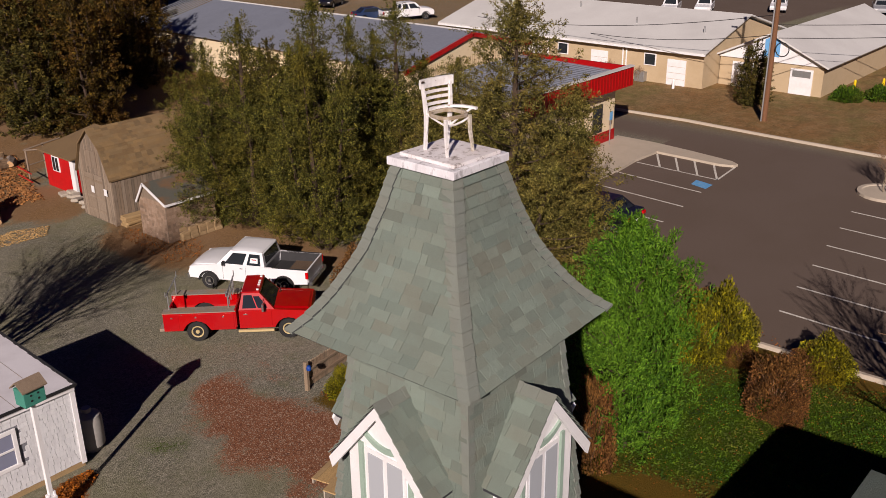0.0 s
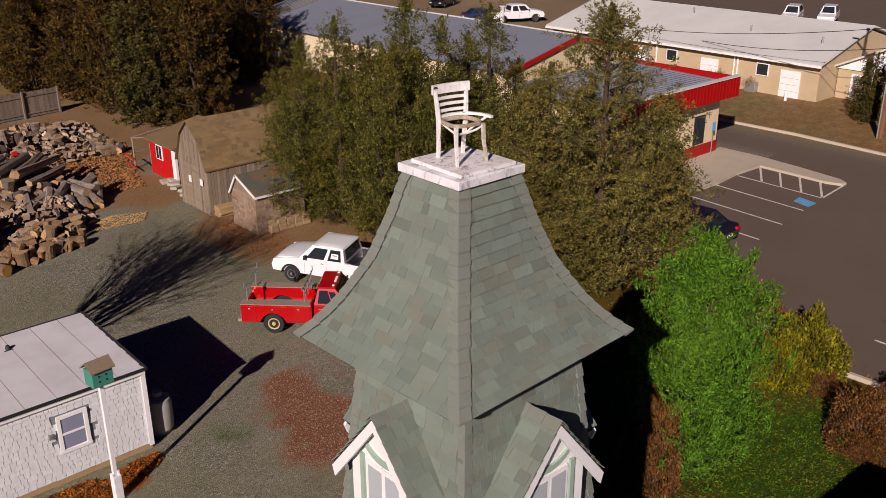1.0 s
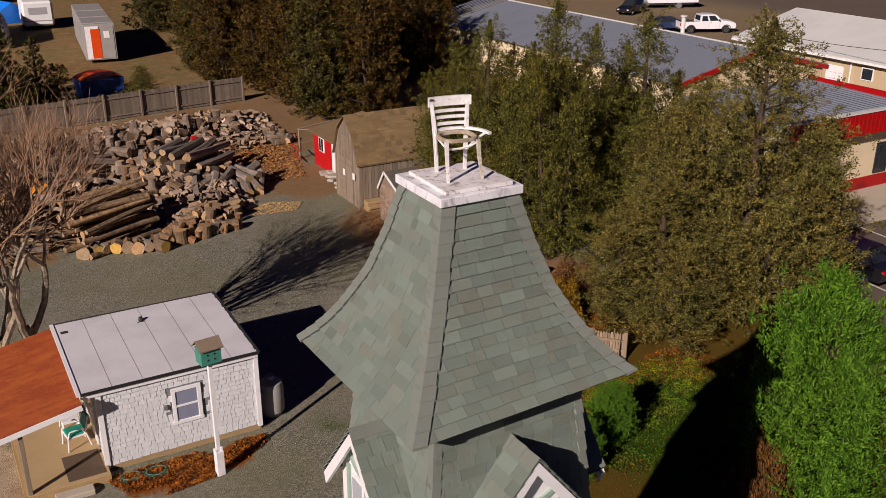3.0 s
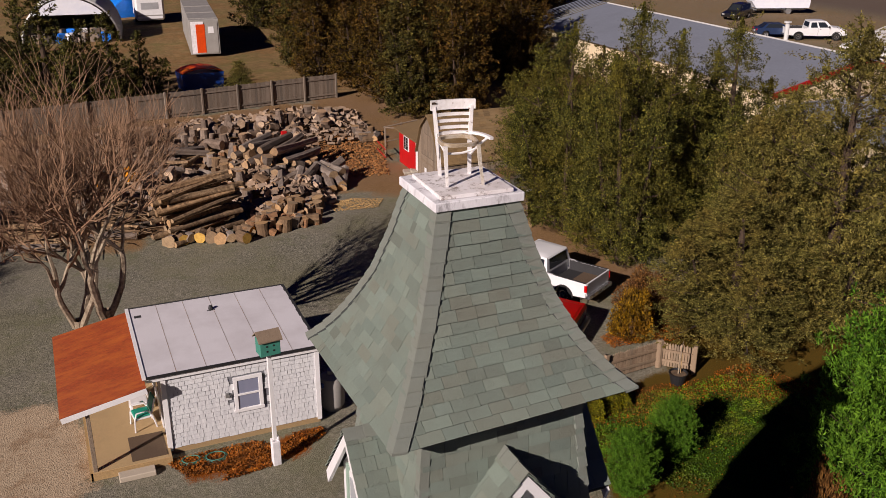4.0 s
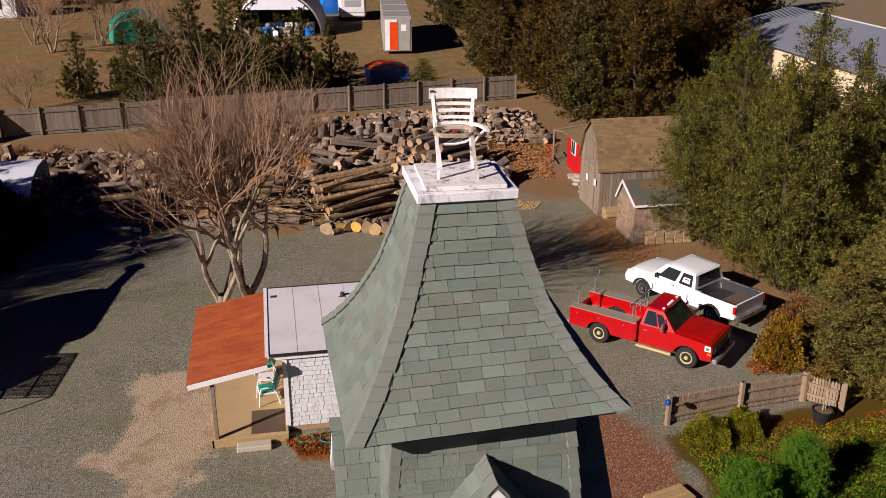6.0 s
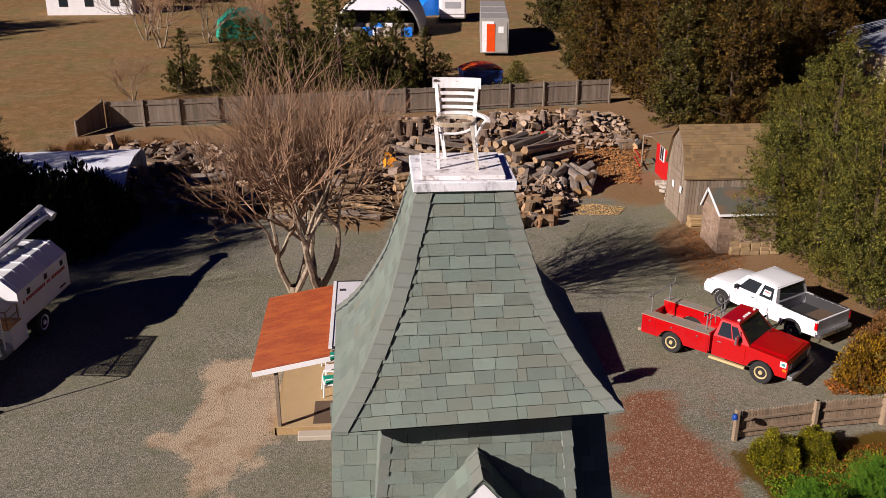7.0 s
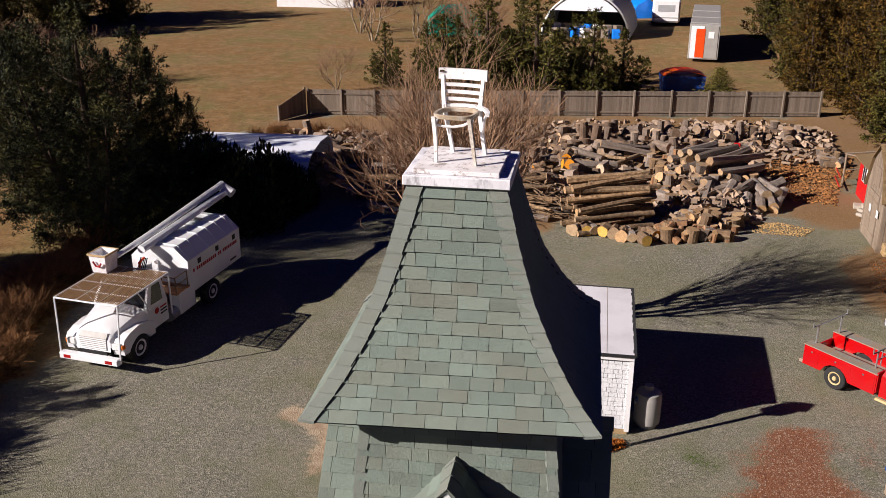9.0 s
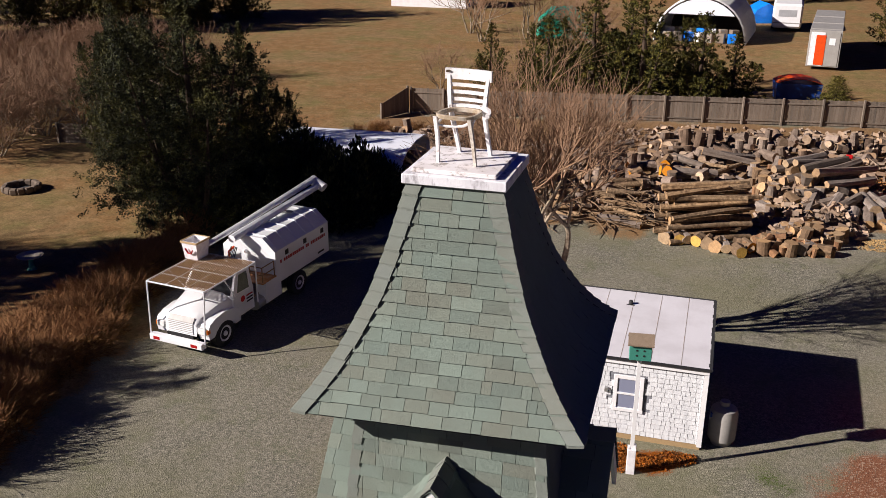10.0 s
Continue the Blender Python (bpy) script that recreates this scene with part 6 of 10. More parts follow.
        for xa, xb in ((-1.12, -0.62), (0.60, 1.36), (-0.56, 0.54)):
            z0 = 0.56 if xb < -0.5 or xa > 0.5 else 0.92
            part("cabinet_door", Shape().cbox(xa, xb, sy * 1.0 - 0.008, sy * 1.0 + 0.008, z0, 1.12, 0.006), red, cabn)
            part("latch", Shape().box((xa + xb) / 2 - 0.03, (xa + xb) / 2 + 0.03, sy * 1.008 - 0.012, sy * 1.008 + 0.012, 0.98, 1.03), M["chrome"], cabn)
        for x in (-1.0, 1.15):
            part("rack_post", Shape().tube((x, sy * 0.66, 1.2), (x, sy * 0.66, 1.85), 0.028, n=6), M["steel"], t)
    part("decal", Shape().box(3.95, 4.16, -W - 0.006, -W - 0.002, 0.86, 1.06), M["white"], t, "white and teal fender sticker")
    part("decal", Shape().box(4.0, 4.12, -W - 0.009, -W - 0.0065, 0.90, 1.0), M["teal"], t)
    part("grille", Shape().box(4.20, 4.235, -0.58, 0.58, 0.66, 0.98), M["black"], t, "dark grille")
    for k in range(5):
        part("grille_bar", Shape().box(4.235, 4.245, -0.58, 0.58, 0.69 + k * 0.06, 0.70 + k * 0.06), M["steel"], t, "thin steel grille bar")
    part("front_bumper", Shape().cbox(4.22, 4.40, -0.94, 0.94, 0.44, 0.60, 0.02), M["steel"], t, "steel bumper")
    part("bed_floor", Shape().box(-1.18, 1.42, -0.60, 0.60, 0.62, 0.68), M["bed_grey"], t, "rusty dusty bed floor")
    part("bulkhead", Shape().box(1.40, 1.46, -0.98, 0.98, 0.55, 1.25), red, t)
    part("tailgate", Shape().box(-1.20, -1.15, -0.58, 0.58, 0.62, 0.95), red, t)
    part("rear_bumper", Shape().cbox(-1.38, -1.19, -0.9, 0.9, 0.42, 0.54, 0.02), M["bed_grey"], t)
    # headache rack and rear rack
    rack = Shape()
    for x, z in ((1.15, 1.80), (-1.0, 1.85)):
        rack.tube((x, -0.95, z), (x, 0.95, z), 0.026, n=6)
    for y in (-0.95, -0.4, 0.0, 0.4, 0.95):
        rack.tube((1.15, y, 1.80), (1.15, y, 1.98 if abs(y) > 0.9 else 1.22), 0.02, n=6)
    for y in (-0.95, 0.95):
        rack.tube((-1.0, y, 1.85), (-1.0, y, 2.02), 0.02, n=6)
    rack.tube((1.15, -0.6, 1.5), (1.15, 0.6, 1.5), 0.02, n=6)
    part("ladder_rack", rack, M["steel"], t, "grey steel ladder rack")
    part("spare_gear", Shape().path([(2.9, 0.5, 1.24), (3.0, 0.46, 1.5), (2.85, 0.35, 1.7)], 0.02, 5), M["black"], t)
    for x, y, s in ((0, -0.83, -1), (0, 0.83, 1), (fa, -0.83, -1), (fa, 0.83, 1)):
        wheel(t, x, y, R, 0.24, M["rim_tan"], s, 4)
    part("chassis", Shape().box(-1.2, 4.0, -0.42, 0.42, 0.42, 0.62), M["black"], t)
    return t


hd = math.degrees(math.atan2(16.3 - 18.5, 10.75 - 8.6))
k = 0.935
ux, uy = math.cos(radians(hd)), math.sin(radians(hd))
red_service_truck(pose(8.6 - uy * 0.80, 18.55 + ux * 0.80, 0, 0, 0, hd) @ Matrix.Scale(k, 4))


def pickup(at, paint, label, far=False, group=""):
    t = thing("pickup_truck", label, "truck", at, group)
    W, R, fa = 0.98, 0.39, 3.75
    side = [(-1.15, 0.55), *arched(None, [0.0], 0.50, 0.5), (2.0, 0.46), *arched(None, [fa], 0.50, 0.5), (4.70, 0.52), (4.76, 0.80), (4.62, 1.08), (3.35, 1.24), (3.05, 1.26), (-1.15, 1.20)]
    cabside = [(0.95, 0.46), (3.2, 0.46), (3.2, 1.24), (0.95, 1.22)]
    part("lower_body", Shape().prism(side, "y", -W, -W + 0.09).prism(side, "y", W - 0.09, W), paint, t)
    loft = []
    for x, w, lo, hi in ((3.02, 0.97, 0.95, 1.31), (3.50, 0.97, 0.95, 1.30), (4.05, 0.95, 0.95, 1.25), (4.45, 0.92, 0.92, 1.17), (4.66, 0.88, 0.88, 1.06), (4.76, 0.84, 0.70, 0.88)):
        loft.append([(x, -w, lo), (x, -w, lerp(lo, hi, 0.55)), (x, -w * 0.93, lerp(lo, hi, 0.85)), (x, -w * 0.72, hi), (x, -w * 0.40, hi + 0.035), (x, w * 0.40, hi + 0.035), (x, w * 0.72, hi), (x, w * 0.93, lerp(lo, hi, 0.85)), (x, w, lerp(lo, hi, 0.55)), (x, w, lo)])
    part("hood", Shape().add([p for l in loft for p in l], [(i * 10 + k, i * 10 + 10 + k, i * 10 + 11 + k, i * 10 + k + 1) for i in range(5) for k in range(9)] + [tuple(range(50, 60)), tuple(reversed(range(10)))]), paint, t, "rounded hood", smooth=True)
    part("cab_floor", Shape().box(0.95, 4.65, -W + 0.09, W - 0.09, 0.5, 0.95).box(0.95, 3.1, -W + 0.09, W - 0.09, 0.95, 1.2), paint, t)
    vs = [(0.92, -0.95, 1.20), (3.30, -0.95, 1.24), (3.30, 0.95, 1.24), (0.92, 0.95, 1.20), (1.05, -0.80, 1.84), (2.62, -0.80, 1.88), (2.62, 0.80, 1.88), (1.05, 0.80, 1.84)]
    cab = Shape().add(vs, [(4, 5, 6, 7), (0, 1, 5, 4), (1, 2, 6, 5), (2, 3, 7, 6), (3, 0, 4, 7)])
    crown = []
    for x, w, z in ((1.00, 0.76, 1.80), (1.12, 0.80, 1.87), (1.45, 0.80, 1.915), (1.9, 0.80, 1.935), (2.35, 0.80, 1.925), (2.60, 0.79, 1.885), (2.68, 0.77, 1.84)):
        crown.append([(x, -w, 1.80), (x, -w * 0.98, lerp(1.80, z, 0.55)), (x, -w * 0.86, lerp(1.80, z, 0.88)), (x, -w * 0.55, z), (x, w * 0.55, z), (x, w * 0.86, lerp(1.80, z, 0.88)), (x, w * 0.98, lerp(1.80, z, 0.55)), (x, w, 1.80)])
    cab.add([p for l in crown for p in l], [(i * 8 + k, i * 8 + 8 + k, i * 8 + 9 + k, i * 8 + k + 1) for i in range(6) for k in range(7)])
    ch = part("cab", cab, paint, t, smooth=True)

    def pane(name, a, b, c, d, u0, u1, w0, w1, off=0.008, mat=M["glass"]):
        a, b, c, d = (Vector(p) for p in (a, b, c, d))
        n = (b - a).cross(d - a).normalized() * off
        q = lambda u, w: a.lerp(b, u).lerp(d.lerp(c, u), w) + n
        return part(name, Shape().add([q(u0, w0), q(u1, w0), q(u1, w1), q(u0, w1)], [(0, 1, 2, 3)]), mat, ch)
    pane("windshield", vs[1], vs[2], vs[6], vs[5], 0.05, 0.95, 0.05, 0.93)
    for s, (a, b, c, d) in ((-1, (vs[0], vs[1], vs[5], vs[4])), (1, (vs[2], vs[3], vs[7], vs[6]))):
        front, back = ((0.46, 0.86), (0.08, 0.38)) if s < 0 else ((0.14, 0.54), (0.62, 0.92))
        pane("side_window", a, b, c, d, *front, 0.08, 0.86)
        pane("rear_side_window", a, b, c, d, *back, 0.08, 0.86)
        if not far:
            pane("window_sticker", a, b, c, d, back[0] + 0.06, back[1] - 0.06, 0.25, 0.6, 0.012, M["white"])
            pane("sticker_bar", a, b, c, d, back[0] + 0.09, back[1] - 0.09, 0.45, 0.52, 0.016, M["fascia_red"])
    pane("rear_window", vs[3], vs[0], vs[4], vs[7], 0.1, 0.9, 0.15, 0.85)
    part("bed_floor", Shape().box(-1.12, 0.92, -W + 0.09, W - 0.09, 0.70, 0.76), M["bed_liner"], t, "black bed liner")
    part("bed_mat", Shape().box(-1.10, 0.10, -W + 0.10, W - 0.10, 0.76, 0.80), M["mat_brown"], t, "brown bed mat")
    for s in (-1, 1):
        part("bed_rail", Shape().cbox(-1.10, 0.92, s * (W - 0.05) - 0.05, s * (W - 0.05) + 0.05, 1.205, 1.225, 0.008), M["bed_liner"], t, "black bed rail cap")
    for s in (-1, 1):
        part("bed_wall", Shape().box(-1.09, 0.90, min(s * (W - 0.12), s * (W - 0.092)), max(s * (W - 0.12), s * (W - 0.092)), 0.76, 1.20), M["bed_liner"], t, "black bed wall liner")
    part("bed_wall", Shape().box(-1.098, -1.07, -W + 0.12, W - 0.12, 0.76, 1.17), M["bed_liner"], t, "black tailgate liner")
    part("tailgate", Shape().cbox(-1.18, -1.10, -W + 0.05, W - 0.05, 0.62, 1.20, 0.01), paint, t)
    part("rear_bumper", Shape().cbox(-1.36, -1.18, -0.95, 0.95, 0.48, 0.66, 0.02), M["chrome"], t)
    part("front_bumper", Shape().cbox(4.66, 4.86, -0.96, 0.96, 0.44, 0.66, 0.03), M["chrome"], t)
    part("grille", Shape().box(4.70, 4.745, -0.55, 0.55, 0.68, 0.98), M["black"], t)
    for s in (-1, 1):
        part("tail_lamp", Shape().cbox(-1.20, -1.06, s * W - 0.05, s * W + 0.012, 0.80, 1.12, 0.01), M["red_light"], t)
        part("headlamp", Shape().cbox(4.60, 4.75, s * 0.74 - 0.14, s * 0.74 + 0.14, 0.82, 1.0, 0.02), M["lamp_glass"], t)
        part("mirror", Shape().cbox(2.85, 2.95, s * 1.10 - 0.1, s * 1.10 + 0.1, 1.26, 1.46, 0.03), M["black"], t)
        for cx in (0.0, fa):
            arch = [(cx + 0.53 * math.cos(q), 0.37 + 0.53 * math.sin(q)) for q in np.linspace(0.1, math.pi - 0.1, 11)]
            inn = [(cx + 0.47 * math.cos(q), 0.37 + 0.47 * math.sin(q)) for q in np.linspace(math.pi - 0.1, 0.1, 11)]
            part("arch_trim", Shape().prism(arch + inn, "y", min(s * W, s * (W + 0.025)), max(s * W, s * (W + 0.025))), M["black"], t)
            wheel(t, cx, s * 0.84, R, 0.25, M["chrome"], s, 6)
        part("door_handle", Shape().box(2.0, 2.14, s * (W + 0.005) - 0.015, s * (W + 0.005) + 0.015, 1.08, 1.11), M["black"], t)
        part("door_gap", Shape().box(1.86, 1.87, s * (W + 0.001) - 0.002, s * (W + 0.001) + 0.002, 0.55, 1.22).box(3.0, 3.01, s * (W + 0.001) - 0.002, s * (W + 0.001) + 0.002, 0.55, 1.22), M["black"], t)
    return t


hd = math.degrees(math.atan2(22.4 - 19.0, 11.7 - 13.65))
ux, uy = math.cos(radians(hd)), math.sin(radians(hd))
pickup(pose(13.32 + uy * 0.86 + ux * 0.62, 18.68 - ux * 0.86 + uy * 0.62, 0, 0, 0, hd) @ Matrix.Diagonal((0.815, 0.93, 0.85, 1)), M["white_car"], "white extended-cab pickup with a black bed liner parked under trees")


def bucket_truck(at):
    t = thing("bucket_truck", "white tree-service bucket truck with a chip box and folded boom", "truck", at)
    wh = M["white_car"]
    fa, W, R = 4.6, 1.12, 0.50
    # chip box
    box = [(-1.12, 1.15), (1.12, 1.15), (1.12, 2.45), (0.62, 2.95), (-0.62, 2.95), (-1.12, 2.45)]
    chip = part("chip_box", Shape().prism(box, "x", -1.95, 1.62), wh, t, "white steel chip box")
    for x in (-1.5, -0.3, 0.9):
        for s in (-1, 1):
            part("box_vent", Shape().box(x - 0.10, x + 0.10, s * 1.125 - 0.01, s * 1.125 + 0.01, 2.12, 2.32), M["black"], chip)
    for x in np.linspace(-1.7, 1.4, 6):
        part("roof_rib", Shape().prism([(-1.13, 2.44), (-1.10, 2.50), (-0.62, 2.985), (0.62, 2.985), (1.10, 2.50), (1.13, 2.44), (0.62, 2.94), (-0.62, 2.94)], "x", x - 0.02, x + 0.02), wh, chip)
    for s in (-1, 1):
        qb, x = random.Random(4), -1.70
        while x < 1.35:
            w = qb.choice((0.07, 0.09, 0.10, 0.12))
            part("lettering_bar", Shape().box(x, x + w, s * 1.124 - 0.003, s * 1.124 + 0.003, 1.90, 2.03), M["fascia_red"], chip, "dark red lettering bar")
            x += w + (0.035 if qb.random() < 0.82 else 0.14)
        part("number_bar", Shape().box(-1.6, -1.15, s * 1.124 - 0.003, s * 1.124 + 0.003, 1.30, 1.38), M["black"], chip, "small dark lettering bar")
    # cab and hood, facing ahead
    loft = []
    for x, w, lo, hi in ((3.72, 1.00, 0.95, 1.74), (4.10, 0.96, 0.95, 1.72), (4.60, 0.86, 0.95, 1.62), (5.10, 0.76, 0.92, 1.47), (5.38, 0.70, 0.90, 1.34), (5.50, 0.64, 0.88, 1.18), (5.52, 0.62, 0.72, 0.90)):
        loft.append([(x, -w, lo), (x, -w, lerp(lo, hi, 0.62)), (x, -w * 0.90, lerp(lo, hi, 0.87)), (x, -w * 0.62, hi), (x, 0.0, hi + 0.03), (x, w * 0.62, hi), (x, w * 0.90, lerp(lo, hi, 0.87)), (x, w, lerp(lo, hi, 0.62)), (x, w, lo)])
    part("hood", Shape().add([p for l in loft for p in l], [(i * 9 + k, i * 9 + 9 + k, i * 9 + 10 + k, i * 9 + k + 1) for i in range(6) for k in range(8)] + [tuple(range(54, 63)), tuple(reversed(range(9)))]), wh, t, "white tapering hood", smooth=True)
    for s in (-1, 1):
        fen = [(3.74, 0.62), *arched(None, [fa], 0.60, 0.62), (5.42, 0.62), (5.48, 0.95), (5.36, 1.16), (5.05, 1.28), (4.55, 1.34), (4.10, 1.26), (3.74, 1.10)]
        part("fender", Shape().prism(fen, "y", min(s * 0.66, s * 1.06), max(s * 0.66, s * 1.06)), wh, t, "white front fender")
    vs = [(2.88, -1.02, 1.55), (4.05, -1.02, 1.60), (4.05, 1.02, 1.60), (2.88, 1.02, 1.55), (2.94, -0.9, 2.42), (3.60, -0.9, 2.42), (3.60, 0.9, 2.42), (2.94, 0.9, 2.42)]
    cab = Shape().add(vs, [(4, 5, 6, 7), (0, 1, 5, 4), (1, 2, 6, 5), (2, 3, 7, 6), (3, 0, 4, 7)]).box(2.88, 4.0, -1.02, 1.02, 0.75, 1.57)
    ch = part("cab", cab, wh, t)

    def pane(name, a, b, c, d, u0, u1, w0, w1, mat=M["glass"], off=0.01):
        a, b, c, d = (Vector(p) for p in (a, b, c, d))
        n = (b - a).cross(d - a).normalized() * off
        q = lambda u, w: a.lerp(b, u).lerp(d.lerp(c, u), w) + n
        part(name, Shape().add([q(u0, w0), q(u1, w0), q(u1, w1), q(u0, w1)], [(0, 1, 2, 3)]), mat, ch)
    pane("windshield", vs[1], vs[2], vs[6], vs[5], 0.05, 0.95, 0.08, 0.92)
    pane("side_window", vs[0], vs[1], vs[5], vs[4], 0.20, 0.80, 0.12, 0.85)
    pane("side_window", vs[2], vs[3], vs[7], vs[6], 0.20, 0.80, 0.12, 0.85)
    for s in (-1, 1):
        part("door_emblem", Shape().tube((3.5, s * 1.021, 1.36), (3.5, s * 1.026, 1.36), 0.12, n=12), M["fascia_red"], ch)
        for k in range(3):
            part("door_lettering_bar", Shape().box(2.95, 3.3, s * 1.024 - 0.003, s * 1.024 + 0.003, 1.36 - k * 0.12, 1.42 - k * 0.12), M["fascia_red"] if k == 0 else M["black"], ch)
        part("headlamp", Shape().cbox(5.40, 5.53, s * 0.84 - 0.17, s * 0.84 + 0.17, 0.82, 1.06, 0.03), M["lamp_glass"], t)
        part("turn_lamp", Shape().cbox(5.34, 5.50, s * 1.03 - 0.035, s * 1.03 + 0.035, 0.84, 1.02, 0.02), M["amber"], t)
        part("fuel_tank", Shape().tube((1.9, s * 0.85, 0.72), (2.7, s * 0.85, 0.72), 0.24, n=14), M["steel"], t)
        part("side_bin", Shape().cbox(1.35, 2.30, min(s * 0.7, s * 1.13), max(s * 0.7, s * 1.13), 0.62, 1.50, 0.02), wh, t, "white side bin")
    gr = part("grille", Shape().prism([(5.50, 0.78), (5.545, 0.78), (5.515, 1.20), (5.40, 1.36), (5.37, 1.33)], "y", -0.50, 0.50), M["tank"], t, "grey grille")
    for k in range(6):
        part("grille_bar", Shape().box(5.535 - k * 0.004, 5.556 - k * 0.006, -0.49, 0.49, 0.80 + k * 0.068, 0.835 + k * 0.068), wh, gr, "white grille bar")
    part("front_bumper", Shape().cbox(5.62, 5.86, -1.08, 1.08, 0.42, 0.66, 0.03), wh, t, "white bumper with red marks")
    for y in (-0.9, 0.62):
        part("bumper_mark", Shape().box(5.862, 5.868, y, y + 0.25, 0.48, 0.60), M["fascia_red"], t)
    part("chassis", Shape().box(-1.9, 5.5, -0.45, 0.45, 0.55, 0.85), M["black"], t)
    part("platform", Shape().box(1.63, 2.85, -0.80, 0.80, 0.95, 1.05), M["bed_grey"], t)
    part("deck", Shape().box(1.63, 2.45, -1.13, 1.13, 1.46, 1.52), M["rust_deck"], t, "rusty orange work deck")
    for x, y in ((1.68, 1.08), (2.40, 1.08), (2.40, 0.55), (2.40, 0.0)):
        part("rail_post", Shape().tube((x, y, 1.50), (x, y, 2.12), 0.022, n=6), M["rust_mesh"], t, "rusty deck rail post")
    for z in (1.82, 2.12):
        for a, b in (((1.68, 1.08, z), (2.40, 1.08, z)), ((2.40, 1.08, z), (2.40, 0.0, z))):
            part("rail_bar", Shape().tube(a, b, 0.02, n=6), M["rust_mesh"], t, "rusty deck rail bar")
    # cab guard: expanded metal roof over the cab and hood
    gd = part("cab_guard", Shape().tube((2.85, -1.15, 2.56), (2.85, 1.15, 2.56), 0.03, n=6), wh, t, "white tube guard over the cab")
    for x in np.linspace(2.85, 5.6, 5)[1:]:
        part("cross_tube", Shape().tube((x, -1.15, 2.56), (x, 1.15, 2.56), 0.03, n=6), wh, gd)
    for y in np.linspace(-1.15, 1.15, 4):
        part("long_tube", Shape().tube((2.85, y, 2.56), (5.6, y, 2.56), 0.03, n=6), wh, gd)
    for y in (-1.15, 1.15):
        for p0, p1, r in (((5.6, y, 2.56), (5.72, y * 0.96, 0.6), 0.03), ((4.55, y, 2.56), (3.9, y * 0.92, 1.6), 0.022), ((2.85, y, 2.56), (2.85, y, 0.95), 0.03)):
            part("upright_tube", Shape().tube(p0, p1, r, n=6), wh, gd)
    mesh_s = Shape()
    for x in np.linspace(2.87, 5.5, 36):
        mesh_s.box(x - 0.016, x + 0.016, -1.13, 1.13, 2.575, 2.583)
    for y in np.linspace(-1.1, 1.1, 26):
        mesh_s.box(2.87, 5.5, y - 0.016, y + 0.016, 2.584, 2.592)
    part("guard_mesh", mesh_s, M["rust_mesh"], gd, "brown rusty wire mesh")
    # boom: turret, lower and upper arms folded over the chip box
    part("turret", Shape().lathe([(0.36, 0), (0.36, 0.3), (0.24, 0.5), (0.22, 1.2)], (2.05, -0.28, 1.2), 14), wh, t)
    part("lower_boom", Shape().path([(2.15, -0.30, 2.98), (-3.3, -0.10, 3.42)], [0.16, 0.14], 8), wh, t, "white lower boom arm")
    part("upper_boom", Shape().path([(2.95, -0.72, 3.00), (0.8, -0.55, 3.22), (-3.5, -0.36, 3.66)], [0.10, 0.12, 0.14], 8), wh, t, "white upper boom arm")
    part("boom_elbow", Shape().tube((-3.45, -0.50, 3.62), (-3.40, 0.12, 3.32), 0.20, n=14), wh, t)
    part("boom_cylinder", Shape().tube((1.7, -0.10, 2.3), (-0.2, -0.06, 2.85), 0.07, n=8), M["chrome"], t)
    part("boom_rest", Shape().tube((-1.0, -0.3, 2.95), (-1.0, -0.3, 3.05), 0.06, n=6).box(-1.1, -0.9, -0.6, 0.15, 3.02, 3.07), M["steel"], t)
    hoses = Shape()
    for k in range(5):
        hoses.path([(2.2, -0.3 + k * 0.06, 2.7), (2.5, -0.28 + k * 0.07, 2.35), (2.35, -0.3 + k * 0.06, 1.9)], 0.02, 5)
    part("hydraulic_hoses", hoses, M["black"], t)
    part("orange_strap", Shape().path([(2.6, -0.1, 2.45), (2.75, 0.0, 2.75), (2.55, 0.1, 2.9)], 0.04, 6), M["orange"], t)
    # bucket
    shift = pose(3.30, -0.95, 2.60) @ Matrix.Diagonal((0.88, 0.88, 0.95, 1)) @ pose(-3.28, 0, -2.72)
    bk = part("bucket", Shape().add([(2.95, -0.30, 2.72), (3.6, -0.30, 2.72), (3.6, 0.30, 2.72), (2.95, 0.30, 2.72), (2.88, -0.36, 3.45), (3.67, -0.36, 3.45), (3.67, 0.36, 3.45), (2.88, 0.36, 3.45), (2.94, -0.30, 3.45), (3.61, -0.30, 3.45), (3.61, 0.30, 3.45), (2.94, 0.30, 3.45), (2.98, -0.27, 2.80), (3.57, -0.27, 2.80), (3.57, 0.27, 2.80), (2.98, 0.27, 2.80)],
                                    [(3, 2, 1, 0), (0, 1, 5, 4), (1, 2, 6, 5), (2, 3, 7, 6), (3, 0, 4, 7), (4, 5, 9, 8), (5, 6, 10, 9), (6, 7, 11, 10), (7, 4, 8, 11), (8, 9, 13, 12), (9, 10, 14, 13), (10, 11, 15, 14), (11, 8, 12, 15), (12, 13, 14, 15)]), M["white_old"], t, "grey-white work bucket", at=shift)
    part("bucket_lip", Shape().box(2.84, 3.70, -0.40, -0.36, 3.40, 3.47).box(2.84, 3.70, 0.36, 0.40, 3.40, 3.47).box(2.84, 2.88, -0.36, 0.36, 3.40, 3.47).box(3.67, 3.71, -0.36, 0.36, 3.40, 3.47), M["deck"], bk)
    part("bucket_mark", Shape().path([(3.72, -0.15, 3.2), (3.70, -0.05, 3.02), (3.70, 0.1, 3.0), (3.72, 0.2, 3.15)], 0.035, 5), M["fascia_red"], bk)
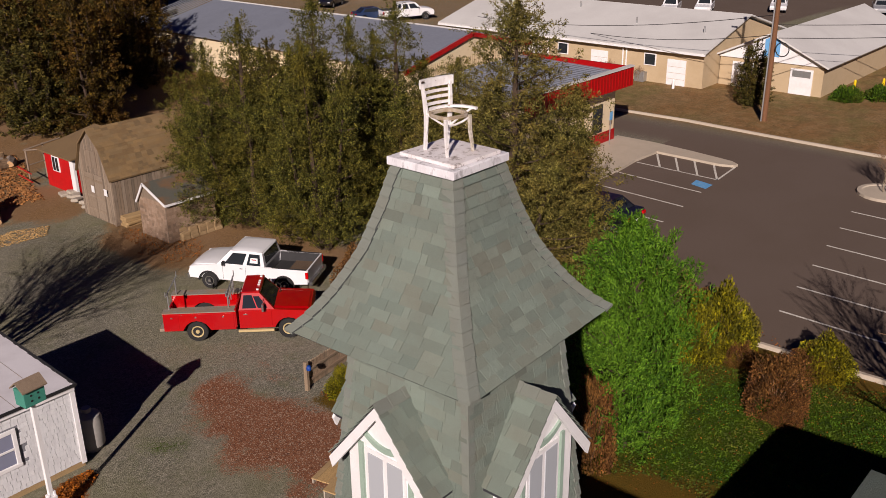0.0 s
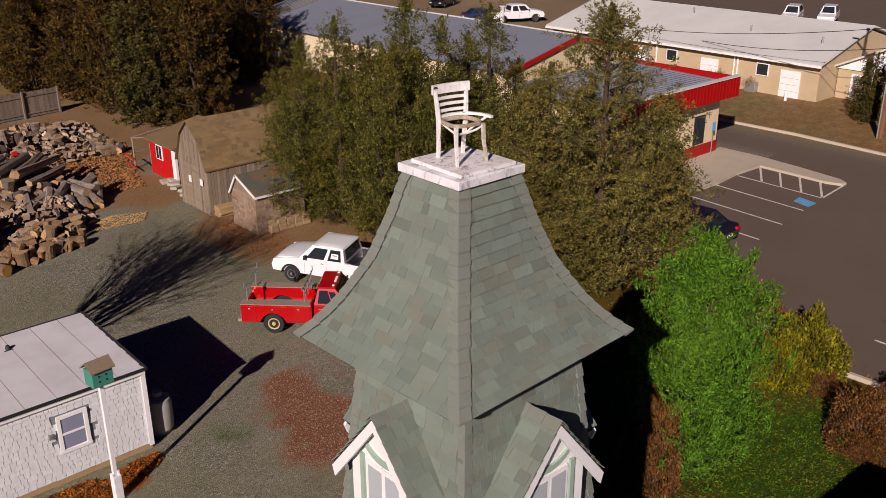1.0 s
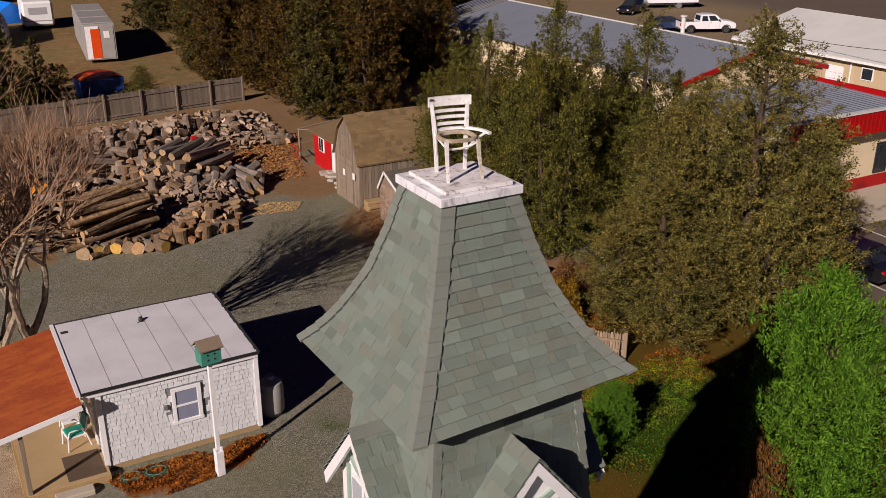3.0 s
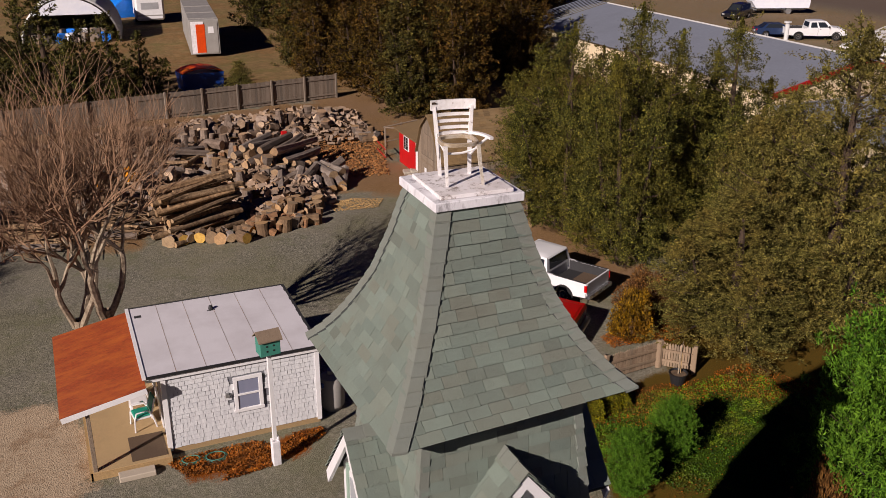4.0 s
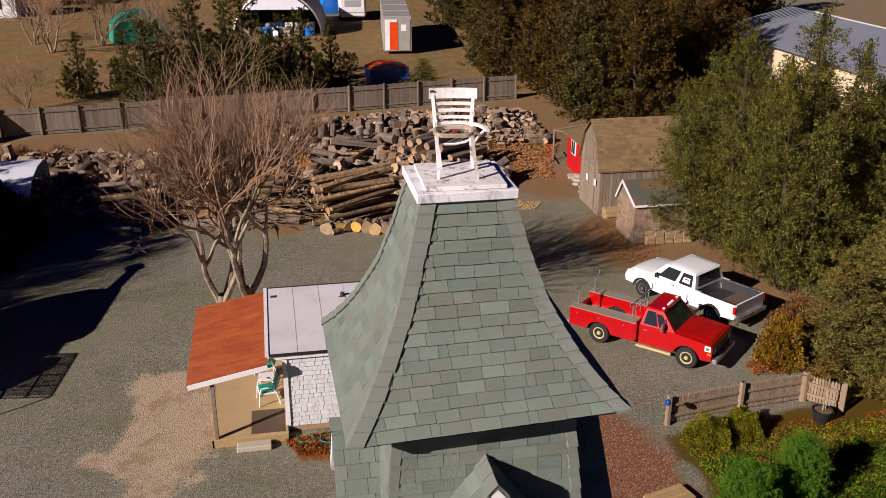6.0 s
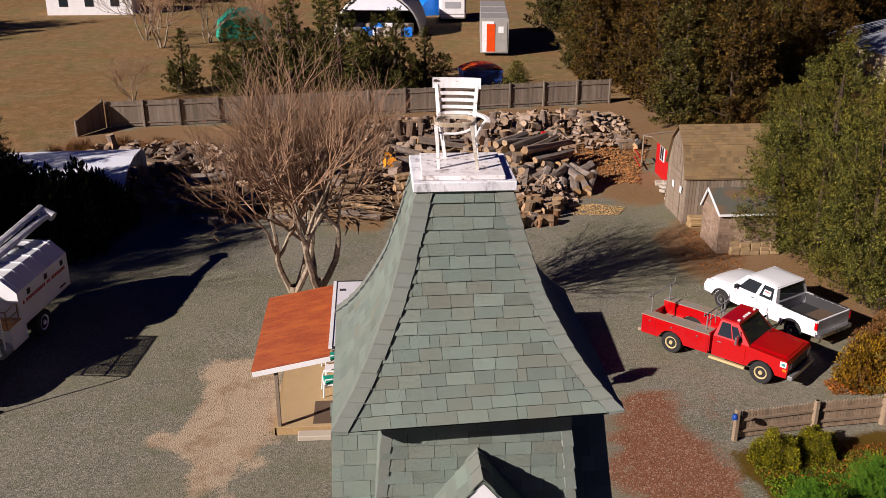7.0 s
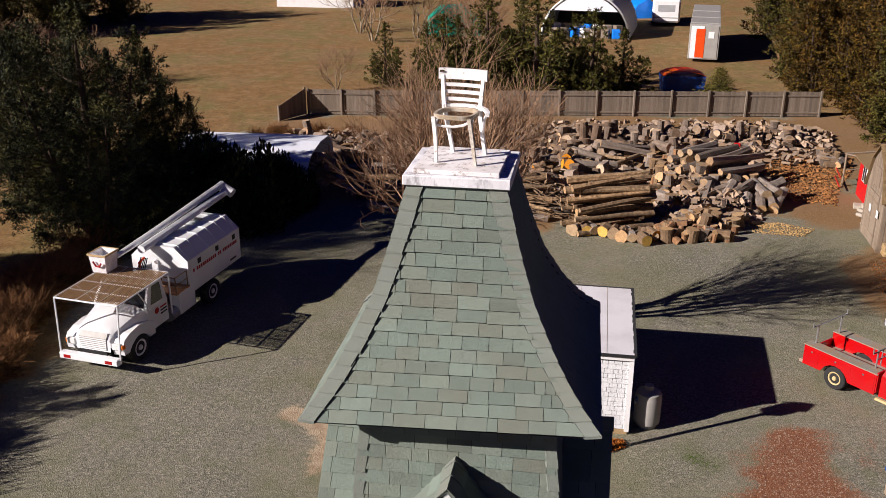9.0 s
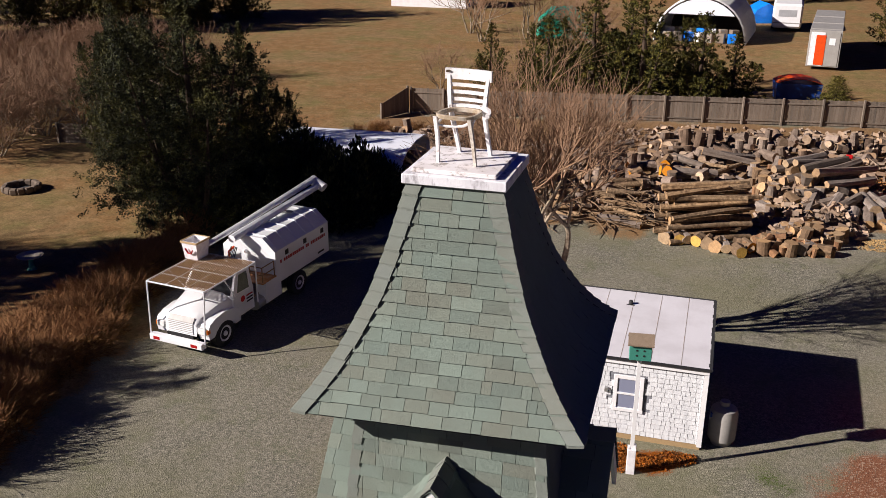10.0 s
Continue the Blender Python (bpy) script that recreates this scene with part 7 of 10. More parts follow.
    for x, y, s in ((0, -0.86, -1), (0, 0.86, 1), (fa, -0.92, -1), (fa, 0.92, 1)):
        wheel(t, x, y, R, 0.30, M["white_old"], s, 8)
    return t


hd = math.degrees(math.atan2(16.67 - 21.34, -13.37 + 12.76))
ux, uy = math.cos(radians(hd)), math.sin(radians(hd))
bucket_truck(pose(-12.76 + uy * 0.95, 21.34 - ux * 0.95, 0, 0, 0, hd) @ Matrix.Diagonal((1.02, 1.0, 0.93, 1)))


def car(at, paint, label, group="", suv=False):
    c = thing("car", label, "car", at, group)
    top = 1.68 if suv else 1.42
    side = [(-0.85, 0.42), *arched(None, [0.0], 0.40, 0.40), *arched(None, [2.7], 0.40, 0.40), (3.6, 0.40), (3.68, 0.62), (3.55, 0.80), (2.35, 0.98), (-0.80, 1.0), (-0.95, 0.8)]
    part("body", Shape().prism(side, "y", -0.86, 0.86), paint, c)
    vs = [(-0.75 if suv else -0.45, -0.82, 0.98), (2.35, -0.82, 0.98), (2.35, 0.82, 0.98), (-0.75 if suv else -0.45, 0.82, 0.98), (-0.5 if suv else 0.15, -0.62, top), (1.55, -0.62, top), (1.55, 0.62, top), (-0.5 if suv else 0.15, 0.62, top)]
    ch = part("cabin", Shape().add(vs, [(4, 5, 6, 7), (0, 1, 5, 4), (1, 2, 6, 5), (2, 3, 7, 6), (3, 0, 4, 7)]), paint, c)
    for name, (a, b, q, d) in (("windshield", (vs[1], vs[2], vs[6], vs[5])), ("side_window", (vs[0], vs[1], vs[5], vs[4])), ("side_window", (vs[2], vs[3], vs[7], vs[6])), ("rear_window", (vs[3], vs[0], vs[4], vs[7]))):
        a, b, q, d = (Vector(p) for p in (a, b, q, d))
        n = (b - a).cross(d - a).normalized() * 0.01
        f = lambda u, w: a.lerp(b, u).lerp(d.lerp(q, u), w) + n
        part(name, Shape().add([f(0.1, 0.1), f(0.9, 0.1), f(0.9, 0.9), f(0.1, 0.9)], [(0, 1, 2, 3)]), M["glass"], ch)
    for s in (-1, 1):
        part("tail_lamp", Shape().cbox(-0.96, -0.86, s * 0.68 - 0.14, s * 0.68 + 0.14, 0.76, 0.92, 0.02), M["red_light"], c)
        part("headlamp", Shape().cbox(3.52, 3.66, s * 0.62 - 0.15, s * 0.62 + 0.15, 0.62, 0.74, 0.02), M["lamp_glass"], c)
        for x in (0.0, 2.7):
            wheel(c, x, s * 0.74, 0.33, 0.2, M["silver_car"], s, 5)
    part("plate_bar", Shape().box(-0.965, -0.955, -0.22, 0.22, 0.62, 0.74), M["white"], c)
    return c


# parked round the lots
car(pose(26.9, 13.0, 0, 0, 0, 92), M["black_car"], "black sedan with red tail lamps parked in a bay")
car(pose(71.5, 79.0, 0, 0, 0, 205), M["black_car"], "black sport utility vehicle parked by a boat trailer", suv=True)
pickup(pose(66.0, 64.5, 0, 0, 0, -25), M["white_car"], "white pickup parked behind the metal-roofed building", True)
car(pose(64.0, 66.8, 0, 0, 0, -25), M["blue_car"], "dark blue car parked behind the metal-roofed building")
for i, (x, y, a) in enumerate(((90.5, 44.0, 200), (93.0, 41.2, 200), (98.5, 35.0, 200))):
    car(pose(x, y, 0, 0, 0, a), M["white_car"], "white car parked beyond the long roof", "cars beyond the long roof", suv=i < 2)
car(pose(103.0, 25.5, 0, 0, 0, 200), M["silver_car"], "silver car parked beyond the long roof", "cars beyond the long roof")
car(pose(102, 13, 0, 0, 0, 110), M["black_car"], "dark car parked at the far road")
bt2 = thing("boat", "white shrink-wrapped boat on a trailer", "boat", pose(78.0, 80.5, 0, 0, 0, 160))
part("wrapped_hull", Shape().prism([(-3.4, 0.7), (3.0, 0.7), (3.6, 1.5), (0.5, 2.6), (-1.0, 2.7), (-3.5, 1.6)], "y", -1.1, 1.1), M["tarp_white"], bt2)
part("trailer", Shape().box(-3.2, 4.0, -0.6, 0.6, 0.4, 0.55).tube((-1, -1, 0.35), (-1, 1, 0.35), 0.35, n=14), M["steel"], bt2)

# ---- the log yard ----
def log_mesh(name, length, r0, r1, bark, cutm, seed, n=12):
    """A log along x with an uneven outline, bark sides and sawn ends."""
    q = random.Random(seed)
    rings = 5
    vs, fs, mats = [], [], []
    lump = [q.uniform(0.82, 1.14) for _ in range(n)]
    bend = q.uniform(-0.018, 0.018) * length
    for i in range(rings):
        u = i / (rings - 1)
        rr = lerp(r0, r1, u) * q.uniform(0.90, 1.08)
        for k in range(n):
            a = k * math.tau / n
            vs.append(((u - 0.5) * length, rr * lump[k] * math.cos(a) + bend * math.sin(u * math.pi), rr * lump[k] * math.sin(a)))
    for i in range(rings - 1):
        for k in range(n):
            fs.append((i * n + k, i * n + (k + 1) % n, (i + 1) * n + (k + 1) % n, (i + 1) * n + k))
            mats.append(0)
    fs += [tuple(range(n)), tuple(reversed(range((rings - 1) * n, rings * n)))]
    mats += [1, 1]
    me = bpy.data.meshes.new(name)
    me.from_pydata(vs, [], fs)
    me.materials.append(bark)
    me.materials.append(cutm)
    bm = bmesh.new()
    bm.from_mesh(me)
    bmesh.ops.recalc_face_normals(bm, faces=bm.faces)
    bm.to_mesh(me)
    bm.free()
    me.polygons.foreach_set("material_index", mats)
    me.polygons.foreach_set("use_smooth", [False for m in mats])
    return me


def split_mesh(seed):
    q = random.Random(seed)
    L, w, h = q.uniform(0.36, 0.50), q.uniform(0.07, 0.13), q.uniform(0.08, 0.13)
    return Shape().prism([(-w, 0), (w, q.uniform(-.02, .02)), (q.uniform(-.05, .05), h * 1.4)], "x", -L / 2, L / 2)


ql = random.Random(77)
LONG = [log_mesh("log", ql.uniform(2.6, 4.1), ql.uniform(0.10, 0.19), ql.uniform(0.08, 0.15), M["stack_bark"], M["cut"], s) for s in range(9)]
GREY = [log_mesh("log", ql.uniform(2.8, 4.4), ql.uniform(0.17, 0.23), ql.uniform(0.14, 0.19), M["grey_log"], M["cut"], 20 + s) for s in range(6)]
ROUND = [log_mesh("log_round", ql.uniform(0.45, 0.75), ql.uniform(0.18, 0.30), ql.uniform(0.18, 0.29), (M["grey_log"], M["bark"])[s % 2], M["cut"], 40 + s) for s in range(8)]
BRIGHT = [log_mesh("log_round", 0.6, 0.26, 0.26, M["bark"], M["cut_orange"], 60 + s) for s in range(2)]
FACE = log_mesh("log_round", 0.55, 0.28, 0.30, M["bark"], M["cut_yellow"], 66)
SMALLR = [log_mesh("log_round", ql.uniform(0.4, 0.6), ql.uniform(0.12, 0.18), ql.uniform(0.12, 0.18), M["red_bark"], M["cut"], 70 + s) for s in range(5)]
TALL = [log_mesh("log", ql.uniform(1.1, 1.9), ql.uniform(0.24, 0.32), ql.uniform(0.20, 0.28), M["grey_log"], M["cut"], 80 + s) for s in range(4)]


def lay(name, me, m, label, group):
    ob = new(name, me)
    ob.matrix_basis = m
    return tagged(ob, label, "log", group)


# stack of long brown logs, sawn ends to the east
for layer in range(8):
    for i in range(8 - layer // 2):
        me = ql.choice(LONG)
        y = 31.5 + (i + layer * 0.30) * 0.325 + ql.uniform(-0.05, 0.05)
        lay("log", me, pose(1.75 + ql.uniform(-0.5, 0.4), y, 0.15 + layer * 0.27, ql.uniform(0, 360), ql.uniform(-4, 4) - 2, ql.uniform(-10, 10) + 19), "long brown-barked log in a tidy stack", "long stacked logs")
# long grey logs laid on the heap
for layer in range(4):
    for i in range(8 - layer):
        me = ql.choice(GREY)
        lay("log", me, pose(5.6 + i * 0.42 + layer * 0.25 + ql.uniform(-.1, .1), 40.3 - i * 0.30 + ql.uniform(-.4, .4), 0.35 + layer * 0.42, ql.uniform(0, 40), ql.uniform(-6, 6), 44 + ql.uniform(-9, 9)), "long silver-grey log on the heap", "grey heaped logs")
# tall rounds leaning at the heap's south-east edge
for i in range(16):
    x, y = lerp(6.3, 9.7, (i % 8) / 7) + ql.uniform(-.2, .2), 34.6 + (i // 8) * 1.0 + (i % 8) * 0.22
    lay("log", ql.choice(TALL), pose(x, y, 0.42 + (i // 8) * 0.40, ql.uniform(0, 360), -ql.uniform(2, 24), ql.uniform(25, 130)), "short thick grey log leaning on the heap", "leaning logs")


def scatter(count, poly, meshes, name, label, group, layers=1, flat=0.6, lift=0.26, joined=False):
    vs, fs, mats = [], [], []
    xs, ys = [p[0] for p in poly], [p[1] for p in poly]
    made = 0
    while made < count:
        x, y = ql.uniform(min(xs), max(xs)), ql.uniform(min(ys), max(ys))
        d = polygon_distance(np.array([x]), np.array([y]), poly)[0]
        if d > 0:
            continue
        z = lift + min(layers - 1, int(-d / 0.55)) * 0.40 * ql.random()
        tilt = ql.uniform(-25, 25) if ql.random() < flat else 90 + ql.uniform(-12, 12)
        me, m = ql.choice(meshes), pose(x, y, z, ql.uniform(0, 360), tilt, ql.uniform(0, 360))
        made += 1
        if not joined:
            lay(name, me, m, label, group)
            continue
        o = len(vs)
        vs += [m @ v.co for v in me.vertices]
        fs += [tuple(i + o for i in f.vertices) for f in me.polygons]
        mats += [f.material_index for f in me.polygons]
    if joined:
        heap = bpy.data.meshes.new(name)
        heap.from_pydata(vs, [], fs)
        heap.materials.append(M["heap_bark"])
        heap.materials.append(M["heap_cut"])
        heap.polygons.foreach_set("material_index", mats)
        tagged(new(name, heap), label, "firewood", kind="stuff")


scatter(46, [(3.9, 30.6), (6.6, 30.9), (7.6, 33.2), (6.0, 34.6), (4.9, 33.6)], ROUND, "log_round", "sawn log round in a loose heap", "loose log rounds", 2, 0.5)
scatter(110, [(4.6, 35.2), (9.4, 36.0), (9.7, 39.2), (5.8, 43.8), (2.8, 42.0)], ROUND + SMALLR[:3], "log_round", "grey log round on the big heap", "loose log rounds", 4)
scatter(165, [(-1.5, 43.8), (8.6, 44.6), (13.6, 47.8), (14.4, 51.2), (8.0, 49.8), (-2.0, 49.2)], ROUND + SMALLR[:3] + TALL[:1], "log_heap", "weathered log rounds heaped in the back row", "loose log rounds", 3, joined=True)
scatter(60, [(-18.2, 41.2), (-12, 37.2), (-9.0, 38.2), (-9.5, 45.0), (-17.2, 46.0)], ROUND + TALL, "log_heap", "large pale log rounds at the end of the yard", "loose log rounds", 2, joined=True)
scatter(240, [(-11.0, 33.4), (-2.0, 33.6), (0.6, 35.5), (3.0, 38.5), (3.0, 44), (-10, 44)], ROUND + SMALLR[:3] + TALL[:2], "log_heap", "pale log rounds in the middle heap", "loose log rounds", 3, 0.6, joined=True)
scatter(10, [(-3.5, 35), (0.8, 34), (2.0, 41), (-3.0, 41)], BRIGHT, "log_round", "log round with a fresh orange sawn face", "fresh log rounds", 2, 0.9, 0.8)
for i in range(8):
    lay("log_round", ql.choice((FACE, FACE, *ROUND[:3])), pose(0.2 + i * 0.42 + ql.uniform(-.1, .1), 31.0 - 0.1 * i + ql.uniform(-.2, .3), 0.27, 0, 0, 90 + ql.uniform(-30, 30)), "large log round with a pale yellow sawn face", "fresh log rounds")
scatter(34, [(3.4, 30.4), (6.9, 31.0), (7.4, 32.2), (3.8, 32.2)], SMALLR, "log_round", "small brown log round in a loose heap", "loose log rounds", 2, 0.6, 0.16)
scatter(4, [(1.0, 30.6), (3.6, 30.4), (3.6, 31.0), (1.0, 31.2)], BRIGHT[:1] + ROUND[:1], "log_round", "log round with a pale hollow sawn face", "fresh log rounds", 1, 0.9)
# long logs lying to the west of the stack
for layer in range(4):
    for i in range(24 - 4 * layer):
        me = ql.choice(LONG + GREY[:2])
        lay("log", me, pose(-1.6 - (i % 3) * 3.4 + ql.uniform(-.5, .5) - layer * 0.3, 32.4 + (i // 3) * 0.62 + ql.uniform(-.25, .25) + layer * 0.6, 0.18 + layer * 0.31, ql.uniform(0, 360), ql.uniform(-6, 6), ql.uniform(-28, 28)) @ Matrix.Diagonal((0.56, 1.0, 1.0, 1)), "long brown log lying in a loose pile", "loose long logs")
for i in range(22):
    lay("log", ql.choice(GREY + LONG), pose(ql.uniform(-8, 3), ql.uniform(38.5, 44), 0.45 + ql.random() * 0.6, 0, ql.uniform(-10, 10), ql.uniform(-50, 50)) @ Matrix.Diagonal((0.7, 1, 1, 1)), "long weathered log in the middle heap", "loose long logs")
for i in range(7):
    lay("log_round", ql.choice(ROUND), pose(14.0 + ql.uniform(-.9, .5), 44.6 + ql.uniform(-1.5, 1.5), 0.26, 0, 90 * (i % 2), ql.uniform(0, 180)), "log round by the red shed", "loose log rounds")


def stuff_heap(name, label, poly, count, high, seed, mat, kinds=10, scale=1.0):
    q = random.Random(seed)
    base = [split_mesh(seed + i) for i in range(kinds)]
    all_ = Shape()
    xs, ys = [p[0] for p in poly], [p[1] for p in poly]
    P = np.array([(q.uniform(min(xs), max(xs)), q.uniform(min(ys), max(ys))) for _ in range(count * 3)])
    d = polygon_distance(P[:, 0], P[:, 1], poly)
    P, d = P[d < 0][:count], d[d < 0][:count]
    for (x, y), dd in zip(P, d):
        z = min(high, -dd * 0.75) * q.random() ** 0.5 + 0.02
        m = pose(x, y, z, q.uniform(-40, 40), q.uniform(-30, 30), q.uniform(0, 360)) @ Matrix.Diagonal((scale, scale, scale, 1))
        b = q.choice(base)
        all_.add([m @ Vector(p) for p in b.v], b.f)
    return tagged(new(name, all_.mesh(name, mat)), label, "firewood", kind="stuff")


stuff_heap("split_wood", "heap of pale split firewood and bark", [(4.2, 31.6), (8.2, 33.0), (9.3, 36.6), (7, 41.5), (3.6, 42.0), (4.0, 36)], 520, 0.9, 300, M["split"])
stuff_heap("split_wood", "split firewood scattered behind the heap", [(8.6, 43.0), (14.6, 44.2), (15.4, 51.5), (12.0, 53.6), (0.0, 51.4), (-8, 49), (-2, 46), (4, 45)], 700, 0.4, 320, M["split"])
stuff_heap("split_wood", "mixed split wood between the long logs", [(-16.5, 36.8), (-9, 33.0), (-1, 33.5), (3, 37), (3, 44), (-16, 46)], 800, 0.6, 340, M["split"])
stuff_heap("wood_chips", "orange-brown wood chips strewn by the sheds", [(8.8, 37.6), (12.6, 37.0), (13.4, 40.0), (14.8, 43.4), (15.4, 46.0), (11.0, 46.0), (9.0, 42.0)], 1900, 0.02, 380, M["chip_orange"], scale=0.34)
stuff_heap("wood_chips", "pale sawdust and chips beside the log heap", [(8.0, 32.4), (10.2, 32.2), (10.9, 33.3), (9.4, 34.0), (8.2, 33.6)], 900, 0.015, 381, M["chip_pale"], scale=0.15)
gear = thing("chain_saw", "red chain saw lying on the log heap", "tool", pose(8.9, 45.2, 0.62) @ Matrix.Scale(0.7, 4))
part("engine_housing", Shape().cbox(-0.25, 0.25, -0.15, 0.15, 0, 0.3, 0.05), M["red_shed"], gear)
part("guide_bar", Shape().box(0.25, 0.8, -0.02, 0.02, 0.08, 0.18), M["steel"], gear)
# cut branches thrown on the west end of the stack
brush = Shape()
for i in range(150):
    x, y, a = ql.uniform(-6.5, 0.6), ql.uniform(31.4, 34.6), ql.uniform(0, math.tau)
    l, z = ql.uniform(0.5, 1.5), ql.uniform(0.15, 1.3)
    d = Vector((math.cos(a), math.sin(a), ql.uniform(-0.3, 0.35)))
    p = Vector((x, y, z))
    q_ = p + d * l * 0.5 + Vector((ql.uniform(-.15, .15), ql.uniform(-.15, .15), ql.uniform(-.05, .15)))
    brush.path([p, q_, q_ + d * l * 0.6 + Vector((ql.uniform(-.2, .2), ql.uniform(-.2, .2), ql.uniform(-.2, .1)))], [ql.uniform(0.02, 0.05), 0.02, 0.008], 5, False)
tagged(new("brush_pile", brush.mesh("brush_pile", M["bark"])), "tangle of cut brown branches on the log stack", "branches", kind="stuff")

# ---- buildings round the yard ----
def red_front_building():
    b = thing("shop_building", "cream stucco shop with a red ribbed metal fascia and grey roof", "building", pose(0, 0.35, 0) @ Matrix.Diagonal((0.98, 1, 0.89, 1)))
    x0, x1, y0, y1 = 30.5, 40.3, 20.5, 27.5
    part("wall", Shape().box(x0, x1, y0, y1, 0.0, 3.8), M["cream"], b, "cream stucco wall")
    part("wall_base", Shape().box(x0 - 0.04, x1 + 0.04, y0 - 0.05, y0 + 0.05, 0.0, 0.85), M["fascia_red"], b, "dark red wall base")
    f = part("fascia", Shape().box(x0 - 0.2, x1 + 0.55, y0 - 0.75, y0 - 0.62, 3.72, 4.95), M["fascia_red"], b, "red ribbed metal fascia")
    for i in range(34):
        x = x0 - 0.2 + i * (x1 - x0 + 0.75) / 33
        part("rib", Shape().box(x - 0.025, x + 0.025, y0 - 0.785, y0 - 0.748, 3.72, 4.95), M["fascia_red"], f)
    part("side_fascia", Shape().box(x1 + 0.42, x1 + 0.55, y0 - 0.6, y1, 3.72, 4.95), M["fascia_red"], b)
    part("coping", Shape().box(x0 - 0.25, x1 + 0.6, y0 - 0.82, y0 - 0.5, 4.952, 5.04), M["white_roof"], b)
    part("soffit", Shape().box(x0 - 0.2, x1 + 0.4, y0 - 0.6, y0 - 0.02, 3.70, 3.78), M["black"], b)
    rf = part("roof", Shape().sheet([(x0, y0 - 0.5, 4.55), (x1 + 0.4, y0 - 0.5, 4.55), (x1 + 0.4, y1, 4.75), (x0, y1, 4.75)], 0.2), M["metal_roof"], b, "grey metal roof")
    for i in range(24):
        x = x0 + 0.2 + i * 0.42
        part("seam", Shape().sheet([(x - 0.02, y0 - 0.5, 4.59), (x + 0.02, y0 - 0.5, 4.59), (x + 0.02, y1, 4.79), (x - 0.02, y1, 4.79)], 0.04), M["metal_roof"], rf)
    w = part("window", Shape().box(37.9, 38.9, y0 - 0.06, y0 + 0.02, 0.95, 2.75), M["black"], b, "dark tall window")
    part("pane", Shape().box(37.98, 38.82, y0 - 0.07, y0 - 0.062, 1.0, 2.7), M["glass"], w)
    part("side_door", Shape().box(x1 + 0.001, x1 + 0.06, 22.0, 23.0, 0, 2.1), M["black"], b)
    return b


red_front_building()
sg = thing("parking_sign", "blue and white accessible parking sign on a post", "sign", pose(38.2, 20.3, 0))
part("post", Shape().tube((0, 0, 0), (0, 0, 2.1), 0.03, n=6), M["steel"], sg)
part("sign_plate", Shape().cbox(-0.15, 0.15, -0.04, -0.02, 1.6, 2.1, 0.005), M["blue_mark"], sg)


def metal_building():
    b = thing("metal_building", "long low building with a blue-grey ribbed metal roof", "building")
    y0, y1, xw, xr, xe = 34.5, 63.5, 36.0, 43.0, 50.0
    part("wall", Shape().prism([(xw + 0.4, 0), (xe - 0.4, 0), (xe - 0.4, 3.0), (xr, 4.5), (xw + 0.4, 3.0)], "y", y0, y1), M["cream"], b, "cream metal siding")
    ribs = Shape()
    for i in range(60):
        x = xw + 0.5 + i * 0.22
        ribs.box(x, x + 0.05, y0 - 0.03, y0 - 0.001, 0, 3.0)
    part("siding_ribs", ribs, M["tan_brick"], b)
    part("end_trim", Shape().sheet([(xw, y0 - 0.2, 3.0), (xr, y0 - 0.2, 4.62), (xr, y0 - 0.05, 4.62), (xw, y0 - 0.05, 3.0)], 0.3), M["fascia_red"], b, "red gable trim")
    part("end_trim", Shape().sheet([(xr, y0 - 0.2, 4.62), (xe, y0 - 0.2, 3.0), (xe, y0 - 0.05, 3.0), (xr, y0 - 0.05, 4.62)], 0.3), M["fascia_red"], b, "red gable trim")
    for a, c in ((xw, xr), (xe, xr)):
        rp = part("roof", Shape().sheet([(a, y0 - 0.1, 3.0), (c, y0 - 0.1, 4.62), (c, y1, 4.62), (a, y1, 3.0)] if a > c else [(c, y0 - 0.1, 4.62), (a, y0 - 0.1, 3.0), (a, y1, 3.0), (c, y1, 4.62)], 0.08), M["metal_roof"], b, "blue-grey metal roof")
        seams = Shape()
        for i in range(72):
            y = y0 + i * 0.46
            for dy in (0.0,):
                seams.add([(a, y, 3.02), (c, y, 4.64), (c, y + 0.09, 4.64), (a, y + 0.09, 3.02), (a, y + 0.02, 3.07), (c, y + 0.02, 4.69), (c, y + 0.07, 4.69), (a, y + 0.07, 3.07)], [(4, 5, 6, 7), (0, 1, 5, 4), (2, 3, 7, 6), (0, 4, 7, 3), (1, 2, 6, 5)])
        part("roof_seams", seams, M["metal_roof"], rp)
    part("ridge_cap", Shape().prism([(xr - 0.32, 4.58), (xr, 4.74), (xr + 0.32, 4.58)], "y", y0 - 0.1, y1), M["white_roof"], b, "pale ridge cap")
    part("roof_vent", Shape().tube((45.5, 44.0, 3.9), (45.5, 44.0, 5.4), 0.16, n=10).tube((45.5, 44.0, 5.4), (45.5, 44.0, 5.5), 0.26, n=10), M["white_roof"], b)
    return b


metal_building()


